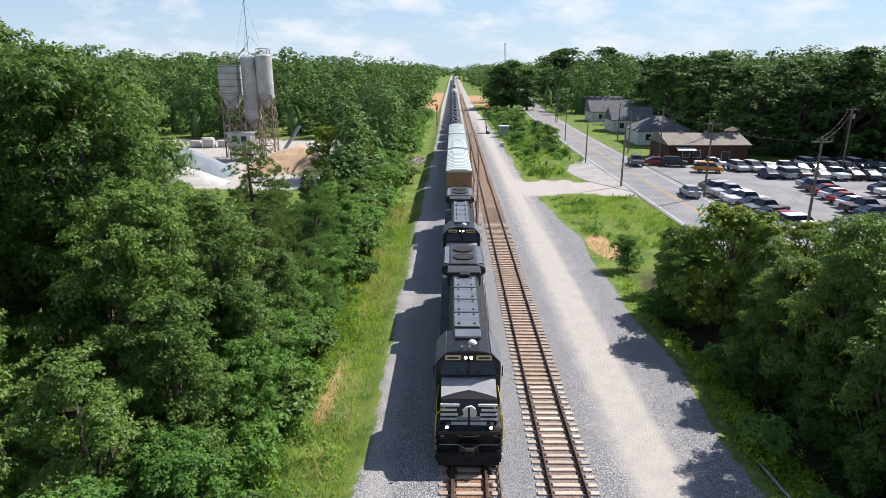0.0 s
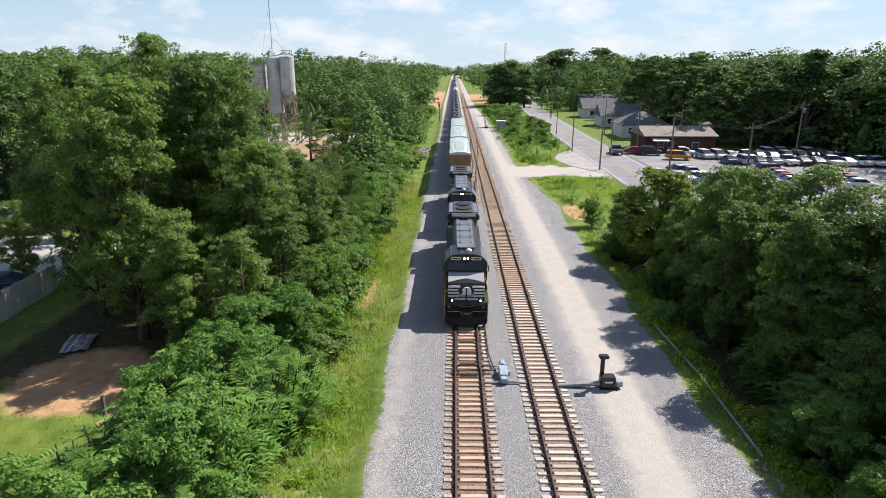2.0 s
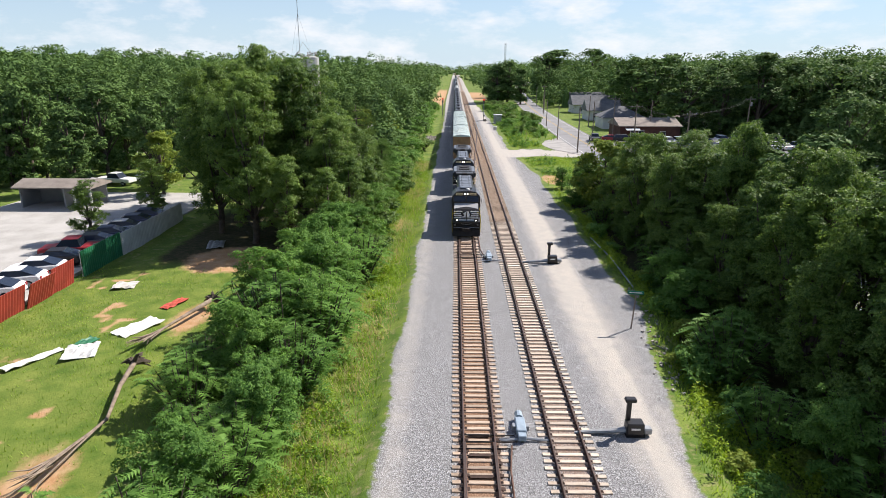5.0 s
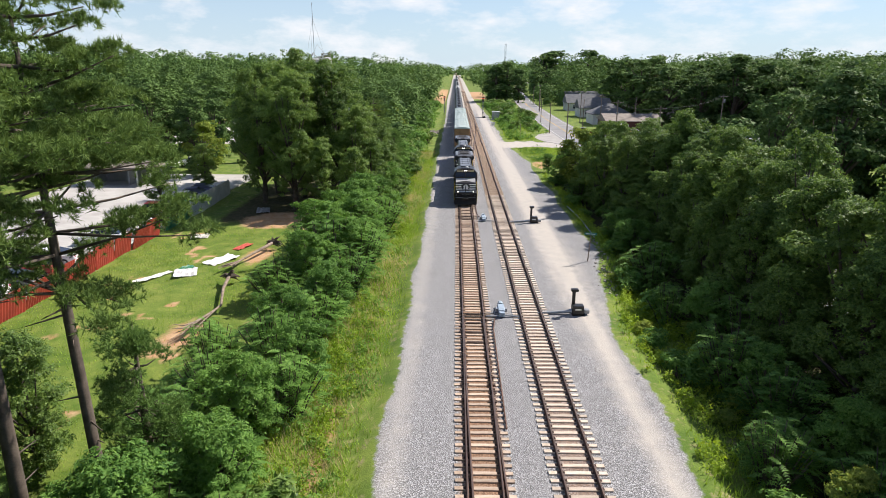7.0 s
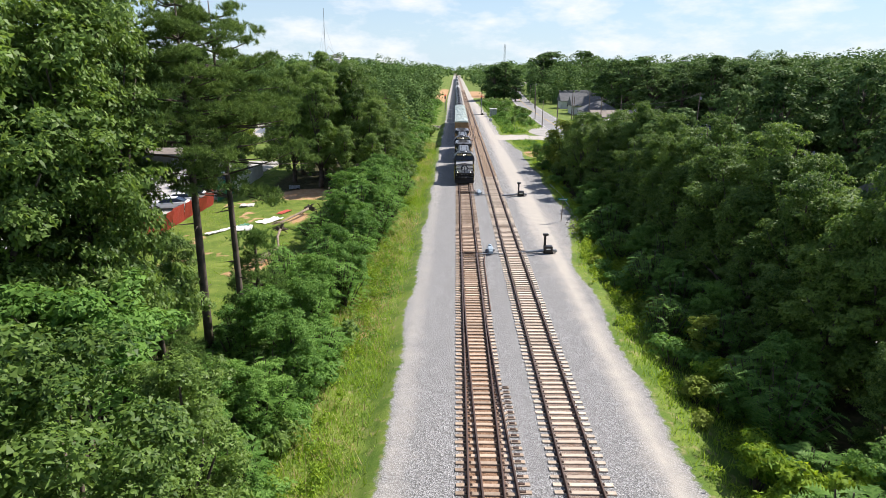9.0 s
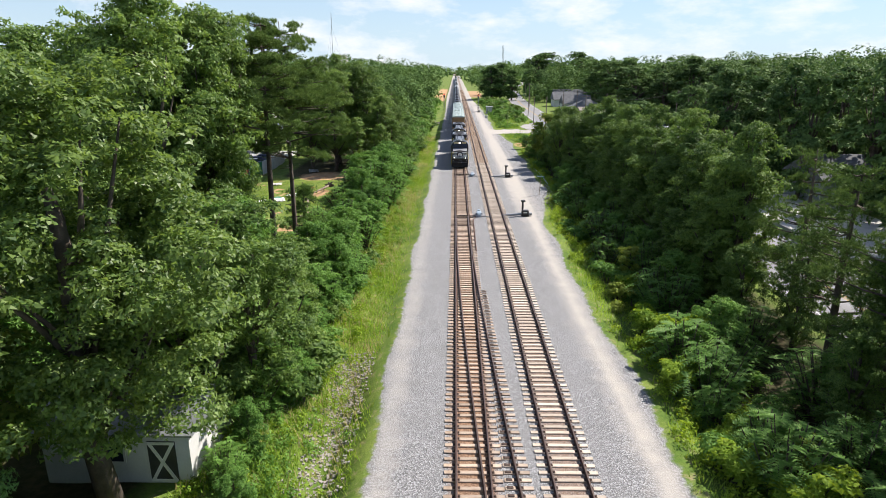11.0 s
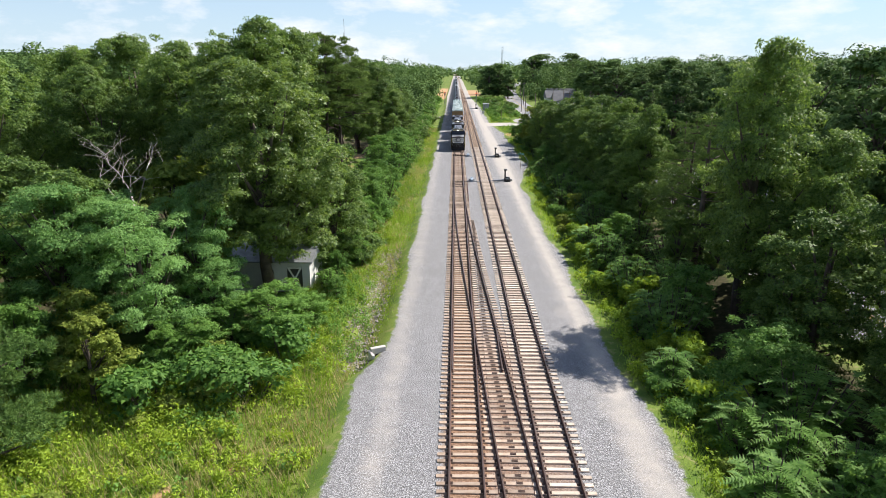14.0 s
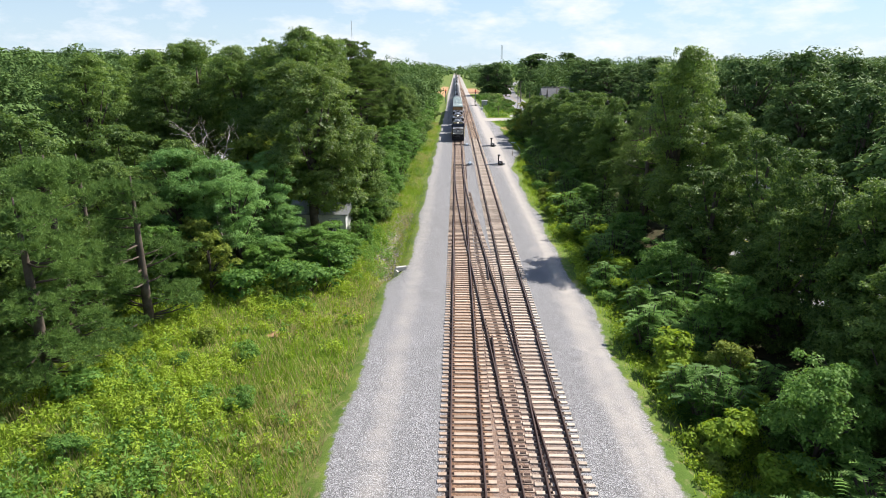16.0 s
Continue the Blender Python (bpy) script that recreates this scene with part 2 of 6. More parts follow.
SIGN_GREEN = mat("green sign sheet", (0.015, 0.2, 0.12), 0.5, var=0.1, scale=4, fine=30, bump=0.0)
RED_LEAF = mat("red plastic sheet", (0.5, 0.08, 0.05), 0.7, var=0.25, scale=2, fine=18)

# ---- mesh building ----


class Geo:
    """Collects boxes, prisms, tubes and sheets into one mesh."""

    def __init__(self):
        self.v, self.f, self.m = [], [], []

    def add(self, verts, faces, m=0):
        k = len(self.v)
        self.v += [tuple(p) for p in verts]
        self.f += [tuple(i + k for i in f) for f in faces]
        self.m += [m] * len(faces)
        return self

    def box(self, x0, x1, y0, y1, z0, z1, m=0):
        p = [(x, y, z) for z in (z0, z1) for y in (y0, y1) for x in (x0, x1)]
        return self.add(p, [(0, 2, 3, 1), (4, 5, 7, 6), (0, 1, 5, 4), (2, 6, 7, 3), (0, 4, 6, 2), (1, 3, 7, 5)], m)

    def prism(self, outline, axis, lo, hi, m=0, taper=1.0):
        """outline: points in the other two axes (in x, y, z order), pulled along axis."""
        n = len(outline)
        put = {"x": lambda a, b, c: (c, a, b), "y": lambda a, b, c: (a, c, b), "z": lambda a, b, c: (a, b, c)}[axis]
        p = [put(a, b, lo) for a, b in outline] + [put(a * taper, b, hi) for a, b in outline]
        f = [tuple(range(n - 1, -1, -1)), tuple(range(n, 2 * n))]
        f += [(i, (i + 1) % n, n + (i + 1) % n, n + i) for i in range(n)]
        return self.add(p, f, m)

    def tube(self, points, radii, n=6, m=0, caps=True):
        points = [Vector(p) for p in points]
        if not hasattr(radii, "__len__"):
            radii = [radii] * len(points)
        p, f = [], []
        for i, q in enumerate(points):
            d = points[min(i + 1, len(points) - 1)] - points[max(i - 1, 0)]
            d.normalize()
            a = d.orthogonal().normalized() if abs(d.z) < 0.99 else Vector((1, 0, 0))
            b = d.cross(a)
            p += [q + (a * math.cos(2 * math.pi * k / n) + b * math.sin(2 * math.pi * k / n)) * radii[i] for k in range(n)]
        for i in range(len(points) - 1):
            for k in range(n):
                f.append((i * n + k, i * n + (k + 1) % n, (i + 1) * n + (k + 1) % n, (i + 1) * n + k))
        if caps:
            f += [tuple(range(n - 1, -1, -1)), tuple(range(len(p) - n, len(p)))]
        return self.add(p, f, m)

    def dome(self, c, rx, ry, rz, n=10, rings=4, m=0):
        c = Vector(c)
        p, f = [], []
        for i in range(rings):
            a = math.pi / 2 * i / rings
            p += [c + Vector((rx * math.cos(a) * math.cos(2 * math.pi * k / n), ry * math.cos(a) * math.sin(2 * math.pi * k / n), rz * math.sin(a))) for k in range(n)]
        p.append(c + Vector((0, 0, rz)))
        for i in range(rings - 1):
            f += [(i * n + k, i * n + (k + 1) % n, (i + 1) * n + (k + 1) % n, (i + 1) * n + k) for k in range(n)]
        f += [((rings - 1) * n + k, (rings - 1) * n + (k + 1) % n, len(p) - 1) for k in range(n)]
        return self.add(p, f, m)

    def mesh(self, name, mats, smooth=False):
        me = bpy.data.meshes.new(name)
        me.from_pydata(self.v, [], self.f)
        mats = mats if isinstance(mats, (list, tuple)) else [mats]
        for q in mats:
            me.materials.append(q)
        if len(mats) > 1:
            me.polygons.foreach_set("material_index", self.m)
        if smooth:
            me.shade_smooth()
        me.update()
        return me


def part(name, geo, mats, parent=None, label="", at=None, smooth=False, bevel=0.0):
    """One mesh object from a Geo or a ready mesh, under a thing or a part."""
    ob = new(name, geo.mesh(name, mats, smooth) if isinstance(geo, Geo) else geo)
    ob.parent = parent
    if at is not None:
        ob.matrix_basis = at
    if label:
        tagged(ob, label)
    if bevel:
        b = ob.modifiers.new("edge", "BEVEL")
        b.width, b.segments, b.limit_method = bevel, 1, "ANGLE"
    return ob


def thing(name, label, category, group="", kind="", at=None):
    """An empty at a thing's base, which holds its parts."""
    ob = tagged(new(name), label, category, group, kind)
    if at is not None:
        ob.matrix_basis = at
    return ob


def sheet_mesh(name, verts, quads, material):
    me = bpy.data.meshes.new(name)
    nv, nq, k = len(verts), len(quads), quads.shape[1]
    me.vertices.add(nv)
    me.vertices.foreach_set("co", np.asarray(verts, np.float32).ravel())
    me.loops.add(nq * k)
    me.loops.foreach_set("vertex_index", np.asarray(quads, np.int32).ravel())
    me.polygons.add(nq)
    me.polygons.foreach_set("loop_start", np.arange(0, nq * k, k, dtype=np.int32))
    me.polygons.foreach_set("loop_total", np.full(nq, k, np.int32))
    me.materials.append(material)
    me.update(calc_edges=True)
    me.validate()
    return me


# ---- the lie of the land ----


def smooth(a, b, v):
    t = np.clip((v - a) / (b - a), 0, 1)
    return t * t * (3 - 2 * t)


def wave(x, y):
    return np.sin(x * 0.31 + 1.3 * np.sin(y * 0.17)) * np.sin(y * 0.23 + 0.9 * np.sin(x * 0.13 + 1)) + 0.5 * np.sin(x * 0.9 + y * 0.7) * np.sin(y * 0.83 - x * 0.5)


def left_edge(y):
    """x at which the gravel beside the left track ends."""
    return -4.0 - 1.4 * smooth(-72, -77, y) + 0.25 * np.sin(y * 0.4) * np.sin(y * 0.13 + 2) - 1.0 * smooth(150, 300, y)


def right_edge(y):
    """x at which the gravel lane beside the right track ends."""
    return 10.2 + 3.0 * smooth(-20, 8, y) - 1.8 * smooth(60, 95, y) - 2.0 * smooth(170, 280, y) + 0.4 * np.sin(y * 0.33) * np.sin(y * 0.11 + 1)


def road_x(y):
    """Middle of the street."""
    return 30.4 + 5.5 * np.clip((y - 110) / 186, 0, 9) ** 2


def height(x, y):
    x, y = np.asarray(x, float), np.asarray(y, float)
    z = 0.0 * x
    left = x - left_edge(y)
    z = z - 0.45 * smooth(0.0, -1.2, left) + 0.25 * smooth(-2.5, -6, left)
    ditch = np.exp(-((x + 6.3) / 1.0) ** 2) * smooth(-77, -72, y) * smooth(-44, -56, y)
    z = z - 0.9 * ditch
    right = x - right_edge(y)
    z = z - 1.1 * smooth(0.3, 4, right) * smooth(60, 40, y)
    z = z + 0.9 * smooth(20, 25, x) * smooth(60, 40, y)
    away = smooth(1, 6, np.maximum(-left, right))
    z = z + 0.12 * wave(x, y) * away * smooth(22, 18, x)
    z = z + 14 * smooth(250, 800, np.abs(x)) * smooth(100, 500, y)
    return z - 0.03


def h1(x, y):
    return float(height(x, y))
# ---- ground ----


def axis_lines(lo, a, b, hi, step, grow):
    mid = list(np.arange(a, b + 1e-6, step))
    d, v, up = step, b, []
    while v < hi:
        d *= grow
        v += d
        up.append(min(v, hi))
    d, v, down = step, a, []
    while v > lo:
        d *= grow
        v -= d
        down.append(max(v, lo))
    return np.array(down[::-1] + mid + up)


def bare_soil(x, y):
    """Where the red clay shows through the grass."""
    n = wave(x * 1.7 + 5, y * 1.7) + 0.5 * wave(x * 4, y * 4 + 3)
    yard = smooth(-34, -30, x) * smooth(-13, -17, x) * smooth(-34, -24, y) * smooth(24, 18, y)
    d = yard * smooth(0.6, 1.3, n) * 0.75
    d = np.maximum(d, 0.95 * np.exp(-(((x + 21.5) / 4.5) ** 2 + ((y - 16) / 4.5) ** 2) ** 2))
    d = np.maximum(d, 0.9 * np.exp(-((x + 19.5) / 1.6) ** 2 - ((y - 2.5) / 3.2) ** 2))
    d = np.maximum(d, 0.9 * np.exp(-((x + 19.0) / 1.8) ** 2 - ((y + 16) / 3.0) ** 2))
    d = np.maximum(d, np.exp(-(((x - 15.2) / 1.6) ** 2 + ((y - 59) / 4.6) ** 2) ** 2))
    d = np.maximum(d, 0.6 * np.exp(-((x + 6.9) / 0.7) ** 2) * smooth(-0.2, 0.7, wave(x * 2, y * 0.9 + 8)) * smooth(-45, -30, y) * smooth(75, 50, y))
    d = np.maximum(d, 0.8 * smooth(235, 275, y) * smooth(-14, -11, x) * smooth(-5, -6.5, x) * smooth(520, 400, y))
    d = np.maximum(d, 0.9 * smooth(280, 310, y) * smooth(20, 16, x) * smooth(8, 10, x) * smooth(420, 380, y))
    d = np.maximum(d, 0.7 * smooth(-8, -10, x) * smooth(-24, -20, x) * smooth(-74, -80, y) * smooth(0.75, 1.2, wave(x * 1.6 + 3, y * 1.5)))
    return d


def shade_floor(x, y):
    """Leaf litter under the woods."""
    a = smooth(14, 17, x) * smooth(25.5, 23, x) * smooth(58, 45, y)
    b = smooth(-12, -15, x) * np.maximum(smooth(12, 18, y) * smooth(60, 40, y) * smooth(-30, -27, x), smooth(-28, -36, y) * smooth(-70, -64, y) * smooth(-52, -40, x))
    c = smooth(-7, -11, x) * smooth(20, 45, y) * smooth(-20, -16, x) * smooth(150, 110, y)
    return np.maximum(np.maximum(a, b), c)


gx = axis_lines(-2600, -36, 18, 2600, 0.5, 1.10)
gy = axis_lines(-420, -112, 62, 3000, 0.6, 1.045)
GX, GY = np.meshgrid(gx, gy)
GZ = height(GX, GY)
nx, ny = len(gx), len(gy)
ids = np.arange(nx * ny).reshape(ny, nx)
quads = np.stack([ids[:-1, :-1], ids[:-1, 1:], ids[1:, 1:], ids[1:, :-1]], -1).reshape(-1, 4)


def ground_mat():
    m = bpy.data.materials.new("grass, gravel and clay")
    m.use_nodes = True
    n, l = m.node_tree.nodes, m.node_tree.links
    p = n["Principled BSDF"]
    p.inputs["Roughness"].default_value, p.inputs["Specular IOR Level"].default_value = 0.95, 0.15
    co = n.new("ShaderNodeTexCoord")

    def noise_at(scale, detail=4, rough=0.6):
        t = n.new("ShaderNodeTexNoise")
        t.inputs["Scale"].default_value, t.inputs["Detail"].default_value, t.inputs["Roughness"].default_value = scale, detail, rough
        l.new(co.outputs["Object"], t.inputs["Vector"])
        return t.outputs["Fac"]

    def mix(fac, a, b):
        q = n.new("ShaderNodeMixRGB")
        for slot, v in (("Fac", fac), ("Color1", a), ("Color2", b)):
            if isinstance(v, tuple):
                q.inputs[slot].default_value = (*v, 1)
            elif isinstance(v, float):
                q.inputs[slot].default_value = v
            else:
                l.new(v, q.inputs[slot])
        return q.outputs["Color"]

    def ramp(v, a, b):
        q = n.new("ShaderNodeMapRange")
        q.inputs["From Min"].default_value, q.inputs["From Max"].default_value = a, b
        l.new(v, q.inputs["Value"])
        return q.outputs["Result"]

    def ragged(mask, amount=0.7, scale=1.4, soft=0.12):
        q = n.new("ShaderNodeMath")
        q.operation, q.inputs[1].default_value = "MULTIPLY_ADD", amount
        l.new(noise_at(scale, 6, 0.7), q.inputs[0])
        l.new(mask, q.inputs[2])
        return ramp(q.outputs[0], 0.5 + amount / 2 - soft, 0.5 + amount / 2 + soft)

    at = n.new("ShaderNodeAttribute")
    at.attribute_name = "cover"
    at2 = n.new("ShaderNodeAttribute")
    at2.attribute_name = "cover_more"
    sep, sep2 = n.new("ShaderNodeSeparateColor"), n.new("ShaderNodeSeparateColor")
    l.new(at.outputs["Color"], sep.inputs["Color"])
    l.new(at2.outputs["Color"], sep2.inputs["Color"])
    gravel, dirt, dust = sep.outputs
    rust, litter, lawn = sep2.outputs
    # turf
    turf = mix(ramp(noise_at(0.35), 0.4, 0.62), (0.095, 0.165, 0.028), (0.19, 0.255, 0.05))
    turf = mix(ramp(noise_at(1.7, 6), 0.54, 0.74), turf, (0.33, 0.28, 0.15))
    turf = mix(ramp(noise_at(9.0, 4), 0.35, 0.7), mix(0.35, turf, (0.03, 0.05, 0.012)), turf)
    green = mix(ramp(noise_at(0.6, 5), 0.35, 0.65), (0.085, 0.145, 0.022), (0.19, 0.235, 0.05))
    green = mix(ramp(noise_at(6.0, 4), 0.35, 0.7), mix(0.3, green, (0.05, 0.09, 0.015)), green)
    turf = mix(ragged(lawn), turf, green)
    leafy = mix(ramp(noise_at(2.5, 6), 0.4, 0.65), (0.04, 0.045, 0.018), (0.085, 0.07, 0.038))
    turf = mix(ragged(litter, 0.9, 0.7, 0.2), turf, leafy)
    clay = mix(ramp(noise_at(1.2, 6), 0.35, 0.65), (0.42, 0.24, 0.12), (0.5, 0.34, 0.2))
    clay = mix(ramp(noise_at(14.0, 3), 0.3, 0.7), mix(0.25, clay, (0.12, 0.07, 0.04)), clay)
    turf = mix(ragged(dirt, 0.8, 0.9, 0.15), turf, clay)
    # stones, each with its own grey
    v = n.new("ShaderNodeTexVoronoi")
    v.inputs["Scale"].default_value = 17.0
    l.new(co.outputs["Object"], v.inputs["Vector"])
    sv = n.new("ShaderNodeSeparateColor")
    l.new(v.outputs["Color"], sv.inputs["Color"])
    stone = mix(sv.outputs["Red"], (0.17, 0.175, 0.186), (0.51, 0.515, 0.53))
    stone = mix(ramp(v.outputs["Distance"], 0.35, 0.75), stone, (0.1, 0.098, 0.095))
    stone = mix(ramp(noise_at(0.5, 5), 0.4, 0.7), stone, mix(0.4, stone, (0.2, 0.2, 0.2)))
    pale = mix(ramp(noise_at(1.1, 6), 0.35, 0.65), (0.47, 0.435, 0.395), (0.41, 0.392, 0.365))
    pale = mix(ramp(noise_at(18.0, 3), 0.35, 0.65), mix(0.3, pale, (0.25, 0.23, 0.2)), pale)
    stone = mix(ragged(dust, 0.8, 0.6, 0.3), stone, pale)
    stone = mix(ragged(rust, 0.5, 2.0, 0.3), stone, mix(sv.outputs["Green"], (0.16, 0.095, 0.062), (0.32, 0.205, 0.135)))
    col = mix(ragged(gravel, 0.9, 1.3, 0.08), turf, stone)
    l.new(col, p.inputs["Base Color"])
    b = n.new("ShaderNodeBump")
    b.inputs["Strength"].default_value, b.inputs["Distance"].default_value = 0.6, 0.05
    l.new(mix(gravel, noise_at(12.0, 5), mix(dust, v.outputs["Distance"], noise_at(20.0, 3))), b.inputs["Height"])
    l.new(b.outputs["Normal"], p.inputs["Normal"])
    return m


ground = tagged(new("ground", sheet_mesh("ground", np.stack([GX, GY, GZ], -1).reshape(-1, 3), quads, ground_mat())), "gravel railway bed between grassy verges and red clay", "ground", kind="structure")
gravel = np.minimum(smooth(-0.9, 0.9, GX - left_edge(GY)), smooth(0.9, -0.9, GX - right_edge(GY)))
drive = smooth(6.2, 4.6, np.abs(GY - 91 + 0.2 * (GX - 12)) - 1.2 * wave(GX * 1.2, GY * 0.9)) * smooth(9, 11, GX) * smooth(27, 25, GX)      # lane mouth towards the street
yard = smooth(-20, -23, GX) * smooth(-78, -70, GX) * smooth(86, 92, GY) * smooth(158, 150, GY)
gravel = np.maximum.reduce([gravel, drive, yard])
dust = 0.9 * np.exp(-((GX - 9.2) / 1.7) ** 2) * (0.35 + 0.65 * smooth(-25, 0, GY)) + 0.42 * np.exp(-((GX + 3.35) / 1.0) ** 2) + drive + yard + 0.45 * np.exp(-((GX - 9.0) / 0.8) ** 2)
bend = 0.35 * np.sin(GY * 0.045)
dust = dust * (1 - 0.4 * np.exp(-((GX - 8.6 - bend) / 0.3) ** 2) - 0.4 * np.exp(-((GX - 10.2 - bend) / 0.3) ** 2))     # wheel ruts
# from y = 120 to 260 the gravel blends into the pale tone
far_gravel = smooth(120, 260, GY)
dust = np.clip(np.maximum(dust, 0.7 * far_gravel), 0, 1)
rust = np.maximum(1.15 * np.exp(-((GX - 0.78) / 1.0) ** 4), 0.6 * np.exp(-((GX - 4.97) / 0.95) ** 4)) + 0.7 * np.exp(-((GX - 2.9) / 1.2) ** 4) * smooth(-60, -75, GY)
lawn = smooth(-33, -31, GX) * smooth(-14, -17, GX) * smooth(-40, -30, GY) * smooth(20, 10, GY)
lawn = np.maximum(lawn, smooth(-9, -12, GX) * smooth(-30, -26, GX) * smooth(-56, -52, GY) * smooth(-44, -48, GY))
lawn = np.maximum(lawn, smooth(14, 16, GX) * smooth(64, 70, GY) * smooth(88, 84, GY) * 0.8)
lawn = np.maximum(lawn, smooth(39, 41, GX) * smooth(130, 140, GY))
lawn = np.maximum(lawn, 0.6 * smooth(-5, -7, GX) * smooth(-72, -80, GY))
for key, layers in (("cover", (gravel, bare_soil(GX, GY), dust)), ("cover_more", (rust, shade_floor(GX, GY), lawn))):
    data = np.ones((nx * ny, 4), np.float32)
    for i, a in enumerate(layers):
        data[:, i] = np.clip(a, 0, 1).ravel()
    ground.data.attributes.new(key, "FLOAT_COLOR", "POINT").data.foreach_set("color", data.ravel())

# ---- railway ----
LEFT, RIGHT, TOP = 0.78, 4.97, 0.2
HALF_GAUGE = 0.755


def crossover(y, start, sign):
    """x of the middle of a track that leaves the left one at start and joins the right one."""
    s = np.clip((y - start) * sign, 0, 138) / 138
    a = 0.36
    lin = 1 / (1 - a)
    u = np.where(s < a, s * s / (2 * a) * lin, np.where(s < 1 - a, (s - a / 2) * lin, 1 - (1 - s) ** 2 / (2 * a) * lin))
    return LEFT + (RIGHT - LEFT) * u


RAIL_FORM = [(-0.07, -0.17), (0.07, -0.17), (0.07, -0.155), (0.012, -0.13), (0.012, -0.045), (0.037, -0.03), (0.037, -0.004), (0.028, 0.0), (-0.028, 0.0), (-0.037, -0.004), (-0.037, -0.03), (-0.012, -0.045), (-0.012, -0.13), (-0.07, -0.155)]


def rail(xs, ys, top=TOP):
    g, n = Geo(), len(RAIL_FORM)
    pts = [(x + a, y, top + b) for x, y in zip(xs, ys) for a, b in RAIL_FORM]
    faces, ms = [], []
    for i in range(len(xs) - 1):
        for k in range(n):
            faces.append((i * n + k, (i + 1) * n + k, (i + 1) * n + (k + 1) % n, i * n + (k + 1) % n))
            ms.append(1 if k == 7 else 0)
    faces += [tuple(range(n)), tuple(range((len(xs) - 1) * n, len(xs) * n))[::-1]]
    g.add(pts, faces)
    g.m = ms + [0, 0]
    return g


def tie_geo(x0, x1, rails, w=0.115):
    """A sleeper with worn ends and a plate with spikes under each rail."""
    g = Geo()
    g.prism([(-w, -0.16), (w, -0.16), (w, 0.02), (w - 0.02, 0.036), (-w + 0.02, 0.036), (-w, 0.02)], "x", x0, x1, 0)
    for x in rails:
        g.box(x - 0.17, x + 0.17, -0.09, 0.09, 0.03, 0.048, 1)
        for s in (-1, 1):
            g.box(x + s * 0.11 - 0.025, x + s * 0.11 + 0.025, -0.03, 0.03, 0.048, 0.085, 1)
    return g


FAR = 1250.0
rng = random.Random(5)
track_left = thing("railway_track", "railway track with rusty rails on weathered ties", "railway track", "parallel main tracks", "structure")
track_right = thing("railway_track", "railway track with brown rails on pale ties", "railway track", "parallel main tracks", "structure")
tie_mesh = tie_geo(-1.3, 1.3, (-HALF_GAUGE, HALF_GAUGE)).mesh("tie", [TIE, PLATE])
pale_tie_mesh = tie_geo(-1.3, 1.3, (-HALF_GAUGE, HALF_GAUGE)).mesh("pale_tie", [TIE_PALE, PLATE])
for owner, x in ((track_left, LEFT), (track_right, RIGHT)):
    ties = tie_mesh if owner is track_left else pale_tie_mesh
    for s in (-1, 1):
        part("rail", rail([x + s * HALF_GAUGE] * 2, [-145, FAR]), [RAIL, RAIL_TOP], owner)
    y, count, rest = -125.0, 0, Geo()
    while y < 420:
        px, turn = x + rng.uniform(-0.03, 0.03), rng.uniform(-0.6, 0.6)
        if count < 300:
            part("tie", ties, None, owner, at=pose(px, y, rng.uniform(-0.006, 0.004), 0, 0, turn))
        else:
            rest.box(px - 1.3, px + 1.3, y - 0.115, y + 0.115, -0.12, 0.03)
        count += 1
        y += 0.52 + rng.uniform(-0.02, 0.02)
    tagged(part("far_ties", rest, TIE_FAR, owner), kind="stuff")

# two crossovers between the tracks
for start, sign in ((16.2, 1), (-12.0, -1)):
    cross = thing("crossover_track", "rusty crossover track with frogs and long ties between main tracks", "railway track", "crossovers", "structure")
    ys = [start + sign * d for d in np.linspace(1.0, 138, 70)]
    xs = [float(crossover(np.array(y), start, sign)) for y in ys]
    for s in (-1, 1):
        edge = s * HALF_GAUGE
        nudge = [0.075 * (1 - min(1, abs(y - start) / 30)) * -s for y in ys]
        part("closure_rail", rail([x + edge + d for x, d in zip(xs, nudge)], ys, TOP - 0.004), [RAIL, RAIL_TOP], cross)
    # guard rails beside the frogs
    for off in (0.36, 0.64):
        y = start + sign * 138 * (0.43 if off < 0.5 else 0.57)
        for gxp in (LEFT - HALF_GAUGE + 0.1 if off < 0.5 else RIGHT + HALF_GAUGE - 0.1, float(crossover(np.array(y), start, sign)) + (HALF_GAUGE - 0.1 if off < 0.5 else -HALF_GAUGE + 0.1)):
            part("guard_rail", rail([gxp] * 2, [y - 4, y + 4], TOP - 0.006), [RAIL, RAIL_TOP], cross)
    d = 26.0
    k = 0
    while d < 114:
        y = start + sign * d
        xc = float(crossover(np.array(y), start, sign))
        lo, hi = (2.12, min(xc + 1.35, 3.6)) if d < 69 else (max(xc - 1.35, 2.15), 3.62)
        if hi - lo > 0.25:
            rails_on = [q for q in (xc - HALF_GAUGE, xc + HALF_GAUGE) if lo + 0.1 < q < hi - 0.1]
            g = tie_geo(lo, hi, rails_on)
            mid = min(max(xc, lo + 0.2), hi - 0.2)
            g.box(mid - 0.14, mid + 0.14, -0.07, 0.07, 0.03, 0.06, 1)
            part("long_tie", g, [TIE, PLATE], cross, at=pose(0, y, rng.uniform(-0.01, -0.004)))
        d += 0.52
    part("operating_pipe", Geo().tube([(2.3, start + sign * 1.2, 0.12), (2.1, start + sign * 3, 0.12), (2.05, start + sign * 15, 0.1)], 0.05, 6), RAIL, cross)
    # thicker switch points with slide plates
    for s in (-1, 1):
        g = Geo()
